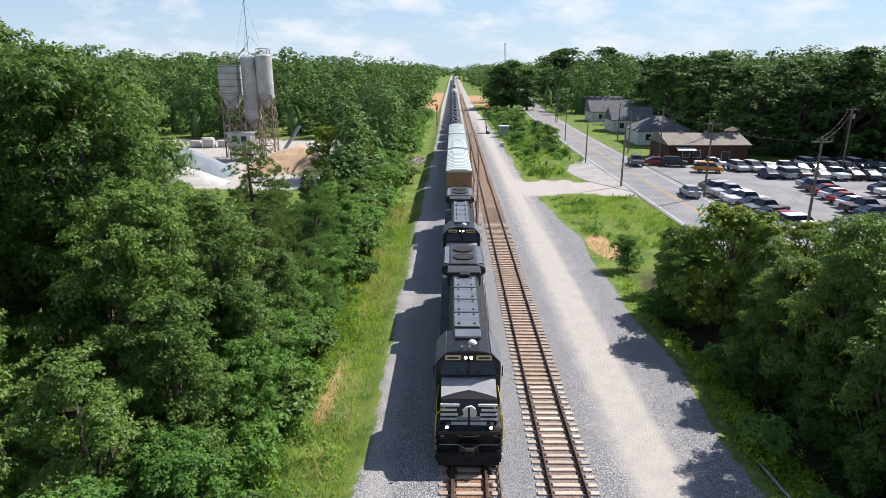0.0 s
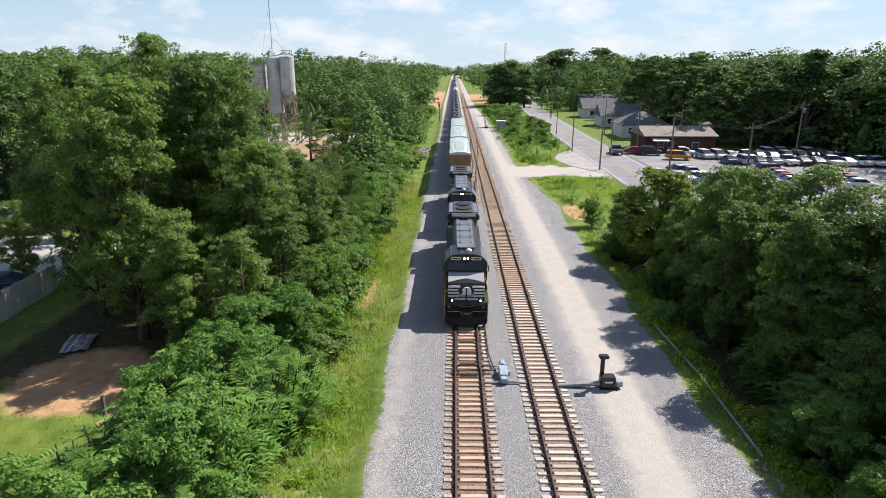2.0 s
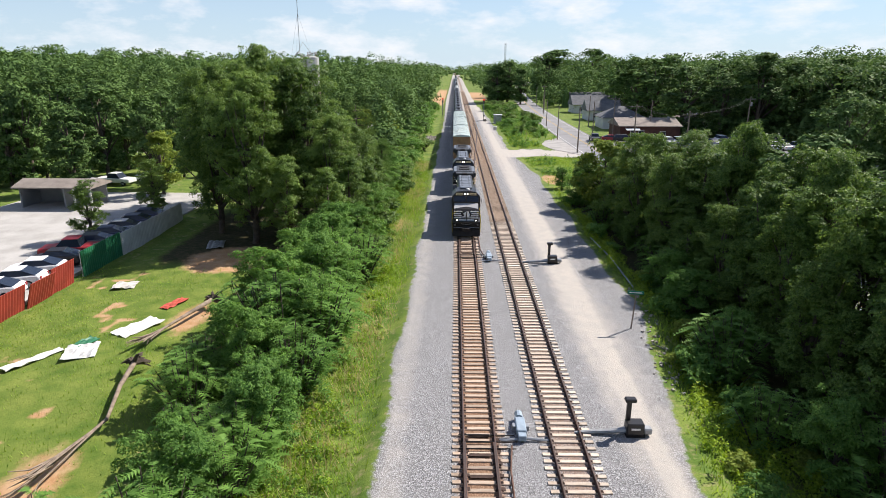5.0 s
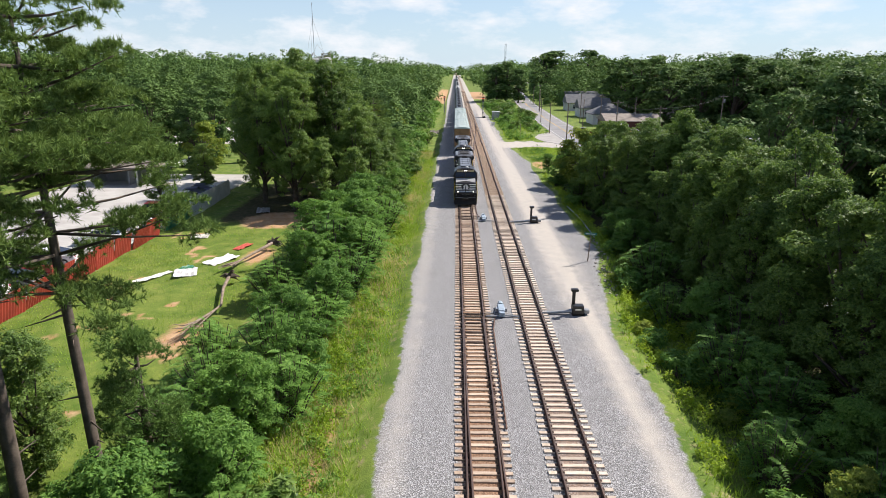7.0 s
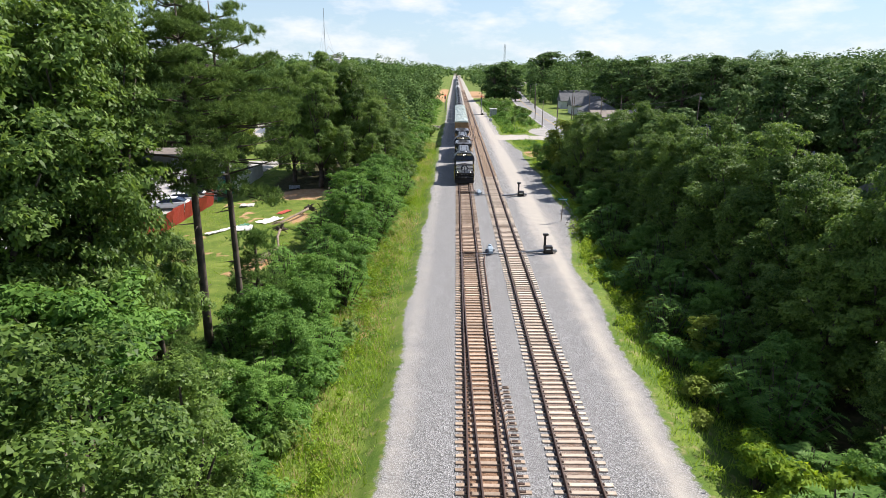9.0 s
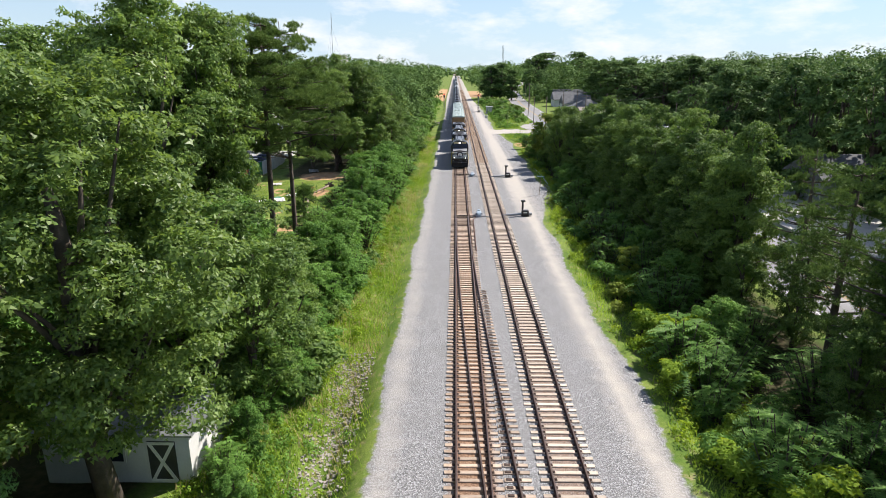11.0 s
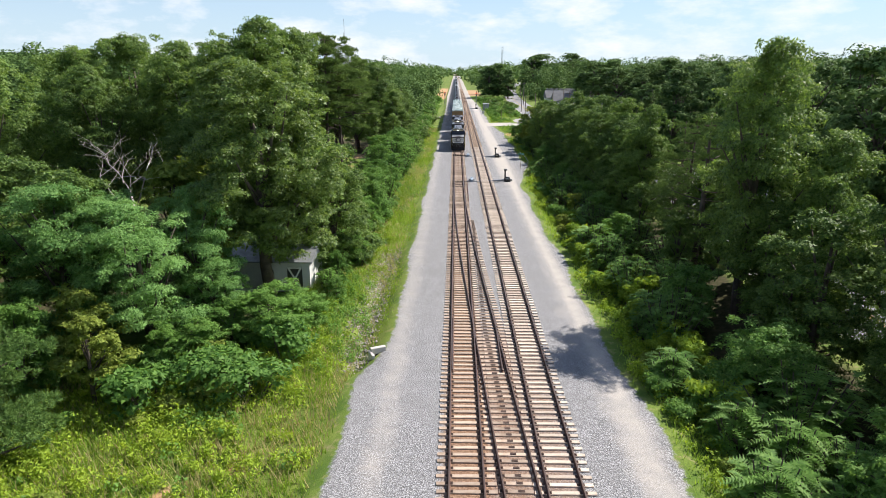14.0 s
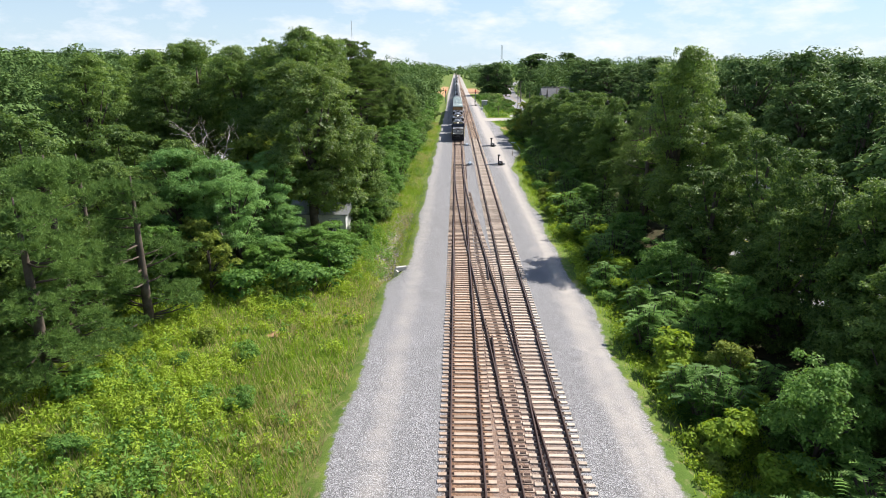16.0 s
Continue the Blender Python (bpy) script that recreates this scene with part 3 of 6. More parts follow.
        for i in range(14):
            y = start + sign * (0.6 + i * 0.9)
            g.box(LEFT + s * HALF_GAUGE - 0.24, LEFT + s * HALF_GAUGE + 0.24, y - 0.1, y + 0.1, 0.032, 0.06)
        tagged(part("slide_plates", g, PLATE, cross), kind="stuff")
    for i in range(4):
        y = start + sign * (0.26 + i * 1.56)
        part("gauge_plate", Geo().box(LEFT - 0.5, LEFT + 0.5, y - 0.11, y + 0.11, 0.037, 0.055), PLATE, cross)
    for i in range(3):
        y = start + sign * (0.3 + i * 0.55)
        part("throw_rod", Geo().tube([(LEFT - 1.0, y, 0.1), (LEFT + 1.7, y, 0.1)], 0.03, 6), LOCO_DARK, cross)

# ---- train ----
HEAD = 23.0


def wheel_geo(r=0.5, n=18):
    g = Geo()
    g.tube([(-0.07, 0, 0), (0.07, 0, 0)], r, n)
    g.tube([(-0.09, 0, 0), (-0.07, 0, 0)], r + 0.03, n)
    return g


WHEEL = wheel_geo().mesh("wheel", LOCO_DARK)


def truck(owner, y, axles, base, r=0.5):
    t = part("truck", Geo().box(-1.12, -0.86, -base, base, 0.35, 0.85).box(0.86, 1.12, -base, base, 0.35, 0.85).box(-0.86, 0.86, -0.3, 0.3, 0.45, 0.9), LOCO_DARK, owner, at=pose(0, y, 0), bevel=0.03)
    for a in axles:
        for s in (-1, 1):
            part("wheel", WHEEL, None, t, at=pose(s * 0.755, a, r) @ pose(0, 0, 0, 0, 0, 0 if s < 0 else 180))
    return t


def locomotive(label, length=22.6):
    """Front at y = 0, looking down -y; z from the top of the rail."""
    o = thing("locomotive", label, "locomotive", "locomotives of the train")
    L = length
    part("underframe", Geo().box(-1.5, 1.5, 0.75, L - 0.75, 1.05, 1.5), LOCO_BLACK, o, bevel=0.03)
    part("walkway", Geo().box(-1.54, 1.54, 0.8, L - 0.8, 1.504, 1.56), LOCO_ROOF, o)
    part("sill_stripe", Geo().box(-1.512, -1.503, 1.2, L - 1.2, 1.1, 1.2).box(1.503, 1.512, 1.2, L - 1.2, 1.1, 1.2), WHITE, o)
    # pilot, coupler, hoses
    part("pilot", Geo().prism([(0.35, 0.12), (0.85, 0.12), (0.95, 1.5), (0.62, 1.5), (0.62, 0.75)], "x", -1.45, 1.45), LOCO_DARK, o, bevel=0.03)
    part("coupler", Geo().box(-0.12, 0.12, -0.05, 0.7, 0.72, 0.98).box(-0.2, 0.2, -0.1, 0.16, 0.68, 1.02), LOCO_DARK, o, bevel=0.03)
    for x in (-0.75, -0.6, 0.6, 0.75):
        part("air_hose", Geo().tube([(x, 0.5, 1.0), (x, 0.3, 0.8), (x * 0.9, 0.25, 0.5)], 0.03, 5), RUBBER, o)
    part("snow_plough", Geo().prism([(0.12, 0.14), (0.3, 0.1), (0.42, 0.62), (0.34, 0.66)], "x", -1.35, 1.35), LOCO_DARK, o, bevel=0.02)
    part("uncoupling_lever", Geo().tube([(-1.3, 0.42, 0.98), (-0.5, 0.36, 1.02), (-0.2, 0.2, 0.95), (0.2, 0.2, 0.95), (0.5, 0.36, 1.02), (1.3, 0.42, 0.98)], 0.022, 5), STEEL, o)
    for x in (-1.18, 1.18):
        part("jumper_socket", Geo().box(x - 0.09, x + 0.09, 0.56, 0.64, 1.16, 1.34), STEEL, o, bevel=0.02)
    part("draft_box", Geo().box(-0.45, 0.45, 0.3, 0.6, 0.66, 1.08), LOCO_BLACK, o, bevel=0.03)
    part("chain", Geo().tube([(-0.75, 0.6, 1.5), (-0.4, 0.52, 1.36), (0.0, 0.5, 1.32), (0.4, 0.52, 1.36), (0.75, 0.6, 1.5)], 0.018, 4), STEEL, o)
    part("anticlimber", Geo().box(-1.4, 1.4, 0.5, 0.9, 1.42, 1.58), LOCO_BLACK, o, bevel=0.02)
    # nose
    nose = part("nose", Geo().prism([(1.0, 1.56), (2.75, 1.56), (2.75, 3.12), (2.3, 3.1), (1.25, 2.72), (1.06, 2.5)], "x", -1.28, 1.28), LOCO_BLACK, o, "black nose with white horizontal bands", bevel=0.05)
    for i, z in enumerate((1.84, 2.06, 2.28, 2.5)):
        w0 = (0.45, 0.5, 0.55, 0.42)[i]
        for s in (-1, 1):
            a, b = sorted((s * w0, s * 1.27))
            yy = 1.0 + (z - 1.56) * 0.064
            part("white_band", Geo().box(a, b, yy - 0.012, yy + 0.05, z, z + 0.115), WHITE, nose)
    part("white_emblem", Geo().prism([(-0.36, 2.02), (0.3, 2.02), (0.36, 2.2), (0.3, 2.42), (0.12, 2.56), (-0.12, 2.5), (-0.3, 2.36), (-0.22, 2.14)], "y", 0.985, 1.07), WHITE, nose)
    part("pale_field", Geo().box(-0.52, -0.05, 0.99, 1.03, 1.84, 2.04).box(0.05, 0.52, 0.99, 1.03, 1.84, 2.04), LOCO_PALE, nose, "pale grey field on the nose")
    part("lower_panel", Geo().box(-0.8, 0.8, 0.985, 1.02, 1.6, 1.76), WHITE, nose)
    part("nose_door", Geo().box(-0.05, 0.05, 0.972, 1.0, 1.6, 2.5), LOCO_BLACK, nose)
    part("nose_lid", Geo().prism([(1.27, 2.735), (2.3, 3.11), (2.74, 3.132), (2.74, 3.14), (2.3, 3.12), (1.27, 2.745)], "x", -1.24, 1.24), LOCO_BLACK, nose)
    # pale sheet over the black lid, the sky's reflection put in as colour
    lid = lambda y: 2.735 + (y - 1.27) * 0.364 if y < 2.3 else 3.11 + (y - 2.3) * 0.05
    cols = ((-1.25, 1.36), (-0.6, 1.6), (0.0, 1.76), (0.6, 1.6), (1.25, 1.36))
    spots = [(x, y) for row in range(3) for x, front in cols for y in ((front, 2.3, 2.74)[row],)]
    cells = [(r * 5 + c, r * 5 + c + 1, r * 5 + c + 6, r * 5 + c + 5) for r in range(2) for c in range(4)]
    edge = [0, 1, 2, 3, 4, 9, 14, 13, 12, 11, 10, 5]
    g = Geo().add([(x, y, lid(y) + d) for d in (0.0, 0.03) for x, y in spots], [q[::-1] for q in cells] + [tuple(v + 15 for v in q) for q in cells] + [(a, e, e + 15, a + 15) for a, e in zip(edge, edge[1:] + edge[:1])])
    part("sky_sheen_chevron", g, LOCO_PALE, nose, "nose top coloured pale grey for reflected sky")
    for s in (-1, 1):
        lamp = part("ditch_light", Geo().tube([(s * 0.98, 0.62, 1.72), (s * 0.98, 0.9, 1.72)], 0.15, 10), LOCO_BLACK, o)
        part("lens", Geo().tube([(s * 0.98, 0.6, 1.72), (s * 0.98, 0.625, 1.72)], 0.075, 10), LAMP_ON, lamp)
    # cab
    cab = part("cab", Geo().prism([(-1.52, 1.56), (1.52, 1.56), (1.52, 3.75), (1.0, 4.32), (0.5, 4.4), (-0.5, 4.4), (-1.0, 4.32), (-1.52, 3.75)], "y", 2.7, 5.2), LOCO_BLACK, o, bevel=0.04)
    for s in (-1, 1):
        a, b = sorted((s * 0.06, s * 1.3))
        part("windscreen", Geo().add([(a, 2.5, 3.3), (b, 2.5, 3.3), (b - (0.12 if s > 0 else 0), 2.69, 3.86), (a + (0.12 if s < 0 else 0), 2.69, 3.86), (a, 2.72, 3.3), (b, 2.72, 3.3), (b, 2.72, 3.86), (a, 2.72, 3.86)], [(0, 1, 2, 3), (4, 7, 6, 5), (0, 4, 5, 1), (3, 2, 6, 7), (0, 3, 7, 4), (1, 5, 6, 2)]), GLASS, cab)
        part("side_window", Geo().box(s * 1.525 - 0.012, s * 1.525 + 0.012, 3.1, 3.8, 2.75, 3.45).box(s * 1.525 - 0.012, s * 1.525 + 0.012, 4.0, 4.8, 2.75, 3.45), GLASS, cab)
        part("roof_flank", Geo().prism([(s * 1.5, 3.80), (s * 1.04, 4.30), (s * 1.06, 4.33), (s * 1.53, 3.82)][::s], "y", 2.72, 5.18), LOCO_GREY, cab)
        part("number_board", Geo().box(s * 0.72 - 0.36, s * 0.72 + 0.36, 2.64, 2.72, 3.98, 4.22), NUMBER_LIT, cab)
        part("number_bar", Geo().box(s * 0.72 - 0.26, s * 0.72 + 0.26, 2.628, 2.642, 4.05, 4.13), LOCO_BLACK, cab)
        part("mirror", Geo().box(s * 1.62 - 0.03, s * 1.62 + 0.03, 3.0, 3.06, 3.0, 3.5), LOCO_DARK, cab)
        part("headlight", Geo().tube([(s * 0.13, 2.62, 4.1), (s * 0.13, 2.72, 4.1)], 0.075, 12), LAMP_ON, cab)
    part("window_pillar", Geo().box(-0.07, 0.07, 2.46, 2.7, 3.26, 3.9), LOCO_BLACK, cab)
    part("windscreen_frame", Geo().box(-1.36, 1.36, 2.47, 2.7, 3.2, 3.28), LOCO_BLACK, cab)
    for s in (-1, 1):
        part("wiper", Geo().tube([(s * 0.3, 2.47, 3.3), (s * 0.62, 2.55, 3.62)], 0.014, 4), LOCO_DARK, cab)
    part("light_brow", Geo().box(-1.1, 1.1, 2.665, 2.72, 3.92, 4.26), LOCO_BLACK, cab)
    part("wiper_panel", Geo().prism([(-0.5, 3.02), (0.5, 3.02), (1.46, 3.2), (-1.46, 3.2)], "y", 2.672, 2.71), LOCO_PALE, cab, "pale grey panel and sky sheen under the windscreen")
    part("antenna_dome", Geo().dome((0.2, 3.6, 4.4), 0.22, 0.22, 0.16), WHITE, cab, smooth=True)
    part("air_conditioner", Geo().box(-0.65, 0.65, 4.0, 4.9, 4.4, 4.55), LOCO_GREY, cab, bevel=0.04)
    for x in (-0.3, 0.05):
        part("horn", Geo().tube([(x, 3.1, 4.5), (x, 2.85, 4.5)], [0.03, 0.08], 8), STEEL, cab)
    # hood
    hood = part("hood", Geo().prism([(-0.92, 1.56), (0.92, 1.56), (0.92, 3.95), (0.72, 4.18), (-0.72, 4.18), (-0.92, 3.95)], "y", 5.2, L - 6.6), LOCO_BLACK, o, bevel=0.03)
    for i in range(4):
        y0 = 5.9 + i * 1.95
        part("roof_hatch", Geo().box(-0.66, 0.66, y0, y0 + 1.82, 4.184, 4.25), LOCO_GREY, hood, bevel=0.02)
        for hx, hy in ((-0.4, 0.3), (0.4, 0.3), (-0.4, 1.5), (0.4, 1.5)):
            part("lifting_eye", Geo().box(hx - 0.05, hx + 0.05, y0 + hy, y0 + hy + 0.1, 4.252, 4.31), LOCO_ROOF, hood)
    part("inertial_intake", Geo().box(-1.08, 1.08, L - 8.4, L - 7.0, 3.4, 4.36), LOCO_ROOF, hood, bevel=0.05)
    part("exhaust_duct", Geo().box(-0.35, 0.35, L - 9.2, L - 8.6, 4.24, 4.5), LOCO_DARK, hood, bevel=0.06)
    for s in (-1, 1):
        for i in range(7):
            y0 = 5.5 + i * 1.2
            part("hood_door", Geo().box(s * 0.925 - 0.012, s * 0.925 + 0.012, y0, y0 + 1.12, 1.7, 3.7), LOCO_BLACK, hood)
    # radiator wings
    wing = part("radiator_section", Geo().prism([(-0.92, 1.56), (0.92, 1.56), (0.92, 3.3), (1.5, 3.7), (1.45, 4.1), (0.85, 4.36), (-0.85, 4.36), (-1.45, 4.1), (-1.5, 3.7), (-0.92, 3.3)], "y", L - 6.6, L - 2.0), LOCO_ROOF, o, bevel=0.04)
    for i in range(2):
        y0 = L - 5.9 + i * 1.8
        part("radiator_fan", Geo().tube([(0, y0 + 0.75, 4.36), (0, y0 + 0.75, 4.44)], 0.72, 18), LOCO_DARK, wing)
    part("radiator_grille", Geo().box(-1.3, -0.8, L - 6.3, L - 2.3, 4.2, 4.3).box(0.8, 1.3, L - 6.3, L - 2.3, 4.2, 4.3), LOCO_GREY, wing)
    part("rear_hood", Geo().box(-0.92, 0.92, L - 2.0, L - 1.2, 1.56, 4.0), LOCO_BLACK, o, bevel=0.06)
    part("rear_pilot", Geo().box(-1.45, 1.45, L - 0.95, L - 0.6, 0.3, 1.5), LOCO_DARK, o, bevel=0.03)
    part("rear_coupler", Geo().box(-0.15, 0.15, L - 0.65, L + 0.05, 0.7, 1.0), LOCO_DARK, o)
    # handrails
    for s in (-1, 1):
        g = Geo()
        g.tube([(s * 1.48, 5.4, 2.55), (s * 1.48, L - 1.0, 2.55)], 0.022, 5)
        for i in range(9):
            y0 = 5.4 + i * (L - 6.4) / 8
            g.tube([(s * 1.48, y0, 1.56), (s * 1.48, y0, 2.55)], 0.022, 5)
        part("side_handrail", g, LOCO_GREY, o)
        g = Geo().tube([(s * 1.46, 0.55, 0.5), (s * 1.5, 0.6, 1.7), (s * 1.46, 0.7, 2.3), (s * 1.1, 0.85, 2.6)], 0.03, 6)
        g.tube([(s * 1.46, 1.4, 1.56), (s * 1.46, 1.4, 2.5), (s * 1.38, 2.6, 2.7)], 0.025, 6)
        part("front_handrail", g, YELLOW, o)
        for i in range(4):
            part("step", Geo().box(s * 1.3 - 0.2, s * 1.3 + 0.2, 0.42 + i * 0.02, 0.62 + i * 0.04, 0.28 + i * 0.32, 0.31 + i * 0.32), LOCO_DARK, o)
    part("fuel_tank", Geo().prism([(-1.3, 0.55), (-0.9, 0.3), (0.9, 0.3), (1.3, 0.55), (1.3, 1.05), (-1.3, 1.05)], "y", 7.5, L - 7.5), LOCO_DARK, o, bevel=0.04)
    truck(o, 4.1, (-2.05, 0, 2.05), 2.7)
    truck(o, L - 4.1, (-2.05, 0, 2.05), 2.7)
    return o


lead = locomotive("black diesel locomotive with white nose bands and lit headlights")
lead.matrix_basis = pose(LEFT, HEAD, TOP)
copy_thing(lead, pose(LEFT, HEAD + 22.8, TOP))["label"] = "black diesel locomotive coupled behind the lead locomotive"


def box_wagon(length=20.6):
    o = thing("box_wagon", "tall tan freight wagon with a pale green ribbed roof", "freight wagon", "pale roofed wagons")
    body = part("body", Geo().box(-1.5, 1.5, 0.7, length - 0.7, 1.1, 5.05), WAGON_TAN, o, bevel=0.03)
    for s in (-1, 1):
        for i in range(14):
            y = 1.2 + i * (length - 2.4) / 13
            part("side_post", Geo().box(s * 1.53 - 0.04, s * 1.53 + 0.04, y - 0.06, y + 0.06, 1.15, 5.0), WAGON_TAN, body)
    roof = part("roof", Geo().prism([(-1.58, 5.0), (1.58, 5.0), (1.5, 5.16), (0.6, 5.36), (-0.6, 5.36), (-1.5, 5.16)], "y", 0.6, length - 0.6), ROOF_PALE, o, "pale green ribbed roof")
    for i in range(16):
        y = 0.9 + i * (length - 1.8) / 15
        part("roof_rib", Geo().prism([(-1.6, 5.02), (1.6, 5.02), (1.52, 5.20), (0.6, 5.405), (-0.6, 5.405), (-1.52, 5.20)], "y", y - 0.1, y + 0.1), ROOF_PALE, roof)
    part("frame", Geo().box(-0.5, 0.5, 0.1, length - 0.1, 0.85, 1.1).box(-0.1, 0.1, -0.1, length + 0.1, 0.75, 0.98), LOCO_DARK, o)
    truck(o, 2.3, (-0.85, 0.85), 1.3, 0.46)
    truck(o, length - 2.3, (-0.85, 0.85), 1.3, 0.46)
    return o


def tank_wagon(material, label, length=15.8):
    o = thing("tank_wagon", label, "tank wagon", "tank wagons of the train")
    r, n = 1.5, 16
    ys = [0.7, 0.8, 1.1, 1.6, length - 1.6, length - 1.1, length - 0.8, length - 0.7]
    rs = [0.3, 0.85, 1.25, r, r, 1.25, 0.85, 0.3]
    tank = part("tank", Geo().tube([(0, y, 2.75) for y in ys], rs, n), material, o, smooth=True)
    part("valve_dome", Geo().tube([(0, length / 2, 4.1), (0, length / 2, 4.55)], 0.45, 12), material, tank)
    g = Geo()
    for s in (-1, 1):
        g.tube([(s * 1.0, length / 2 - 1.4, 4.75), (s * 1.0, length / 2 + 1.4, 4.75)], 0.03, 5)
        for d in (-1.4, 0, 1.4):
            g.tube([(s * 1.0, length / 2 + d, 4.75), (s * 1.0, length / 2 + d, 3.7)], 0.03, 5)
    g.box(-1.0, 1.0, length / 2 - 1.4, length / 2 - 0.6, 4.16, 4.2).box(-1.0, 1.0, length / 2 + 0.6, length / 2 + 1.4, 4.16, 4.2)
    part("platform", g, STEEL, tank)
    part("frame", Geo().box(-1.3, 1.3, 0.2, 2.4, 0.95, 1.15).box(-1.3, 1.3, length - 2.4, length - 0.2, 0.95, 1.15).box(-0.3, 0.3, -0.1, length + 0.1, 0.8, 1.0), LOCO_DARK, o)
    truck(o, 2.0, (-0.85, 0.85), 1.3, 0.46)
    truck(o, length - 2.0, (-0.85, 0.85), 1.3, 0.46)
    return o


Y = HEAD + 48.6
wagon = box_wagon()
wagon.matrix_basis = pose(LEFT, Y, TOP)
for i in range(1, 3):
    copy_thing(wagon, pose(LEFT, Y + 20.8 * i, TOP))
Y += 20.8 * 3
tank = tank_wagon(TANK_BLACK, "black tank wagon with a valve platform on top")
tank.matrix_basis = pose(LEFT, Y, TOP)
white_tank = None
for i in range(1, 47):
    Y += 16.0
    if i in (14, 15, 16, 23, 24, 33, 34, 35):
        if white_tank is None:
            white_tank = tank_wagon(TANK_WHITE, "white tank wagon with a valve platform on top")
            white_tank.matrix_basis = pose(LEFT, Y, TOP)
        else:
            copy_thing(white_tank, pose(LEFT, Y, TOP))
    else:
        copy_thing(tank, pose(LEFT, Y, TOP))
# ---- plants ----
prng = np.random.RandomState(11)


def unit(a):
    return a / np.maximum(np.linalg.norm(a, axis=1, keepdims=True), 1e-6)


def leaf_arrays(pos, out, size, width, up=0.45, wild=0.5, hang=0.0):
    """Small pointed leaves at pos that face roughly along out and upwards."""
    n = len(pos)
    nor = unit(out + np.array([0, 0, up]) + prng.normal(size=(n, 3)) * wild)
    d = unit(np.cross(nor, prng.normal(size=(n, 3))))
    d = unit(d + np.array([0, 0, -hang]))
    side = unit(np.cross(nor, d))
    s = size * prng.uniform(0.6, 1.35, (n, 1))
    w = s * width
    v = np.stack([pos + side * w, pos - side * w * 0.8, pos + d * s], 1).reshape(-1, 3)
    return v, np.arange(3 * n).reshape(-1, 3)


def needle_arrays(pos, out, size, width, count):
    """A brush of needles at each of pos."""
    p, o = np.repeat(pos, count, 0), np.repeat(out, count, 0)
    n = len(p)
    d = unit(o * 0.5 + np.array([0, 0, 0.35]) + prng.normal(size=(n, 3)) * 0.75)
    side = unit(np.cross(d, prng.normal(size=(n, 3)))) * width
    p = p + d * prng.uniform(-0.04, 0.06, (n, 1))
    v = np.stack([p + side, p - side, p + d * size * prng.uniform(0.7, 1.25, (n, 1))], 1).reshape(-1, 3)
    return v, np.arange(3 * n).reshape(-1, 3)


def blob_points(blobs, total, centre, inner=0.55, flat=0.62, sub=9):
    """Points on the upper shell of sprays that sit on leafy pads, with gaps of shade between."""
    c, r = np.repeat(np.array([b[:3] for b in blobs]), sub, 0), np.repeat(np.array([b[3] for b in blobs]), sub)
    n = len(c)
    su = unit(prng.normal(size=(n, 3)))
    su[:, 2] = np.where(prng.rand(n) < 0.6, np.abs(su[:, 2]), su[:, 2])
    c = c + su * (r * 0.75)[:, None] * np.array([1.12, 1.12, flat])
    r = r * prng.uniform(0.26, 0.5, n)
    pick = prng.choice(n, total, p=r ** 2 / np.sum(r ** 2))
    u = unit(prng.normal(size=(total, 3)))
    u[:, 2] = np.where(prng.rand(total) < 0.8, np.abs(u[:, 2]), u[:, 2])
    p = c[pick] + u * r[pick][:, None] * (inner + (1.1 - inner) * prng.rand(total, 1) ** 0.5) * np.array([1.15, 1.15, 0.75])
    return p, unit(u + 0.7 * su[pick] + 0.4 * unit(p - np.array(centre)))


def limbs(geo, base, blobs, r, n_limbs, rr):
    for b in rr.sample(blobs, min(n_limbs, len(blobs))):
        end = Vector(b[:3])
        start = Vector((base[0], base[1], max(base[2], end.z * rr.uniform(0.35, 0.62))))
        mid = start.lerp(end, 0.5) + Vector((rr.uniform(-.4, .4), rr.uniform(-.4, .4), rr.uniform(-0.2, 0.5)))
        geo.tube([start, mid, end], [r * 0.42, r * 0.26, r * 0.08], 5)


def broadleaf(seed, H, R, low, n_blobs, n_leaves, leaf, material, label, name="broadleaf_tree", lean=0.0, width=0.36, category="tree", trunk_r=None, pad=0.75, flat=0.8):
    """Trunk, limbs and a crown of leafy clumps with gaps, from height low to H."""
    rr = random.Random(seed)
    blobs = []
    mid = (low + H) / 2
    n_lobes = max(12, n_blobs // 9)
    for i in range(n_lobes):
        a = i * 2.4 + rr.uniform(-0.5, 0.5)
        t = -0.97 + 1.8 * (i + rr.uniform(0.1, 0.9)) / n_lobes
        full = math.sqrt(max(0.05, 1 - (abs(t) ** 2.2 if t > 0 else abs(t) ** 3 * 0.75)))
        lr = R * rr.uniform(0.28, 0.46) * (0.75 + 0.25 * full)
        reach = max(0, R * full * rr.uniform(0.75, 1.05) - lr * 0.8) * rr.uniform(0.35, 1.0) ** 0.5
        lz = min(mid + t * (H - low) / 2, H - lr * 0.8)
        lx, ly = reach * math.cos(a) + lean * t, reach * math.sin(a)
        for k in range(n_blobs // n_lobes):
            u = Vector((rr.gauss(0, 1), rr.gauss(0, 1), rr.gauss(0, 1))).normalized()
            if rr.random() < 0.55:
                u.z = abs(u.z)
            q, r = lr * rr.uniform(0.55, 1.0), pad * rr.choice((0.55, 0.75, 0.95, 1.2))
            blobs.append((lx + u.x * q, ly + u.y * q, min(lz + u.z * q, H - r * 0.6), r))
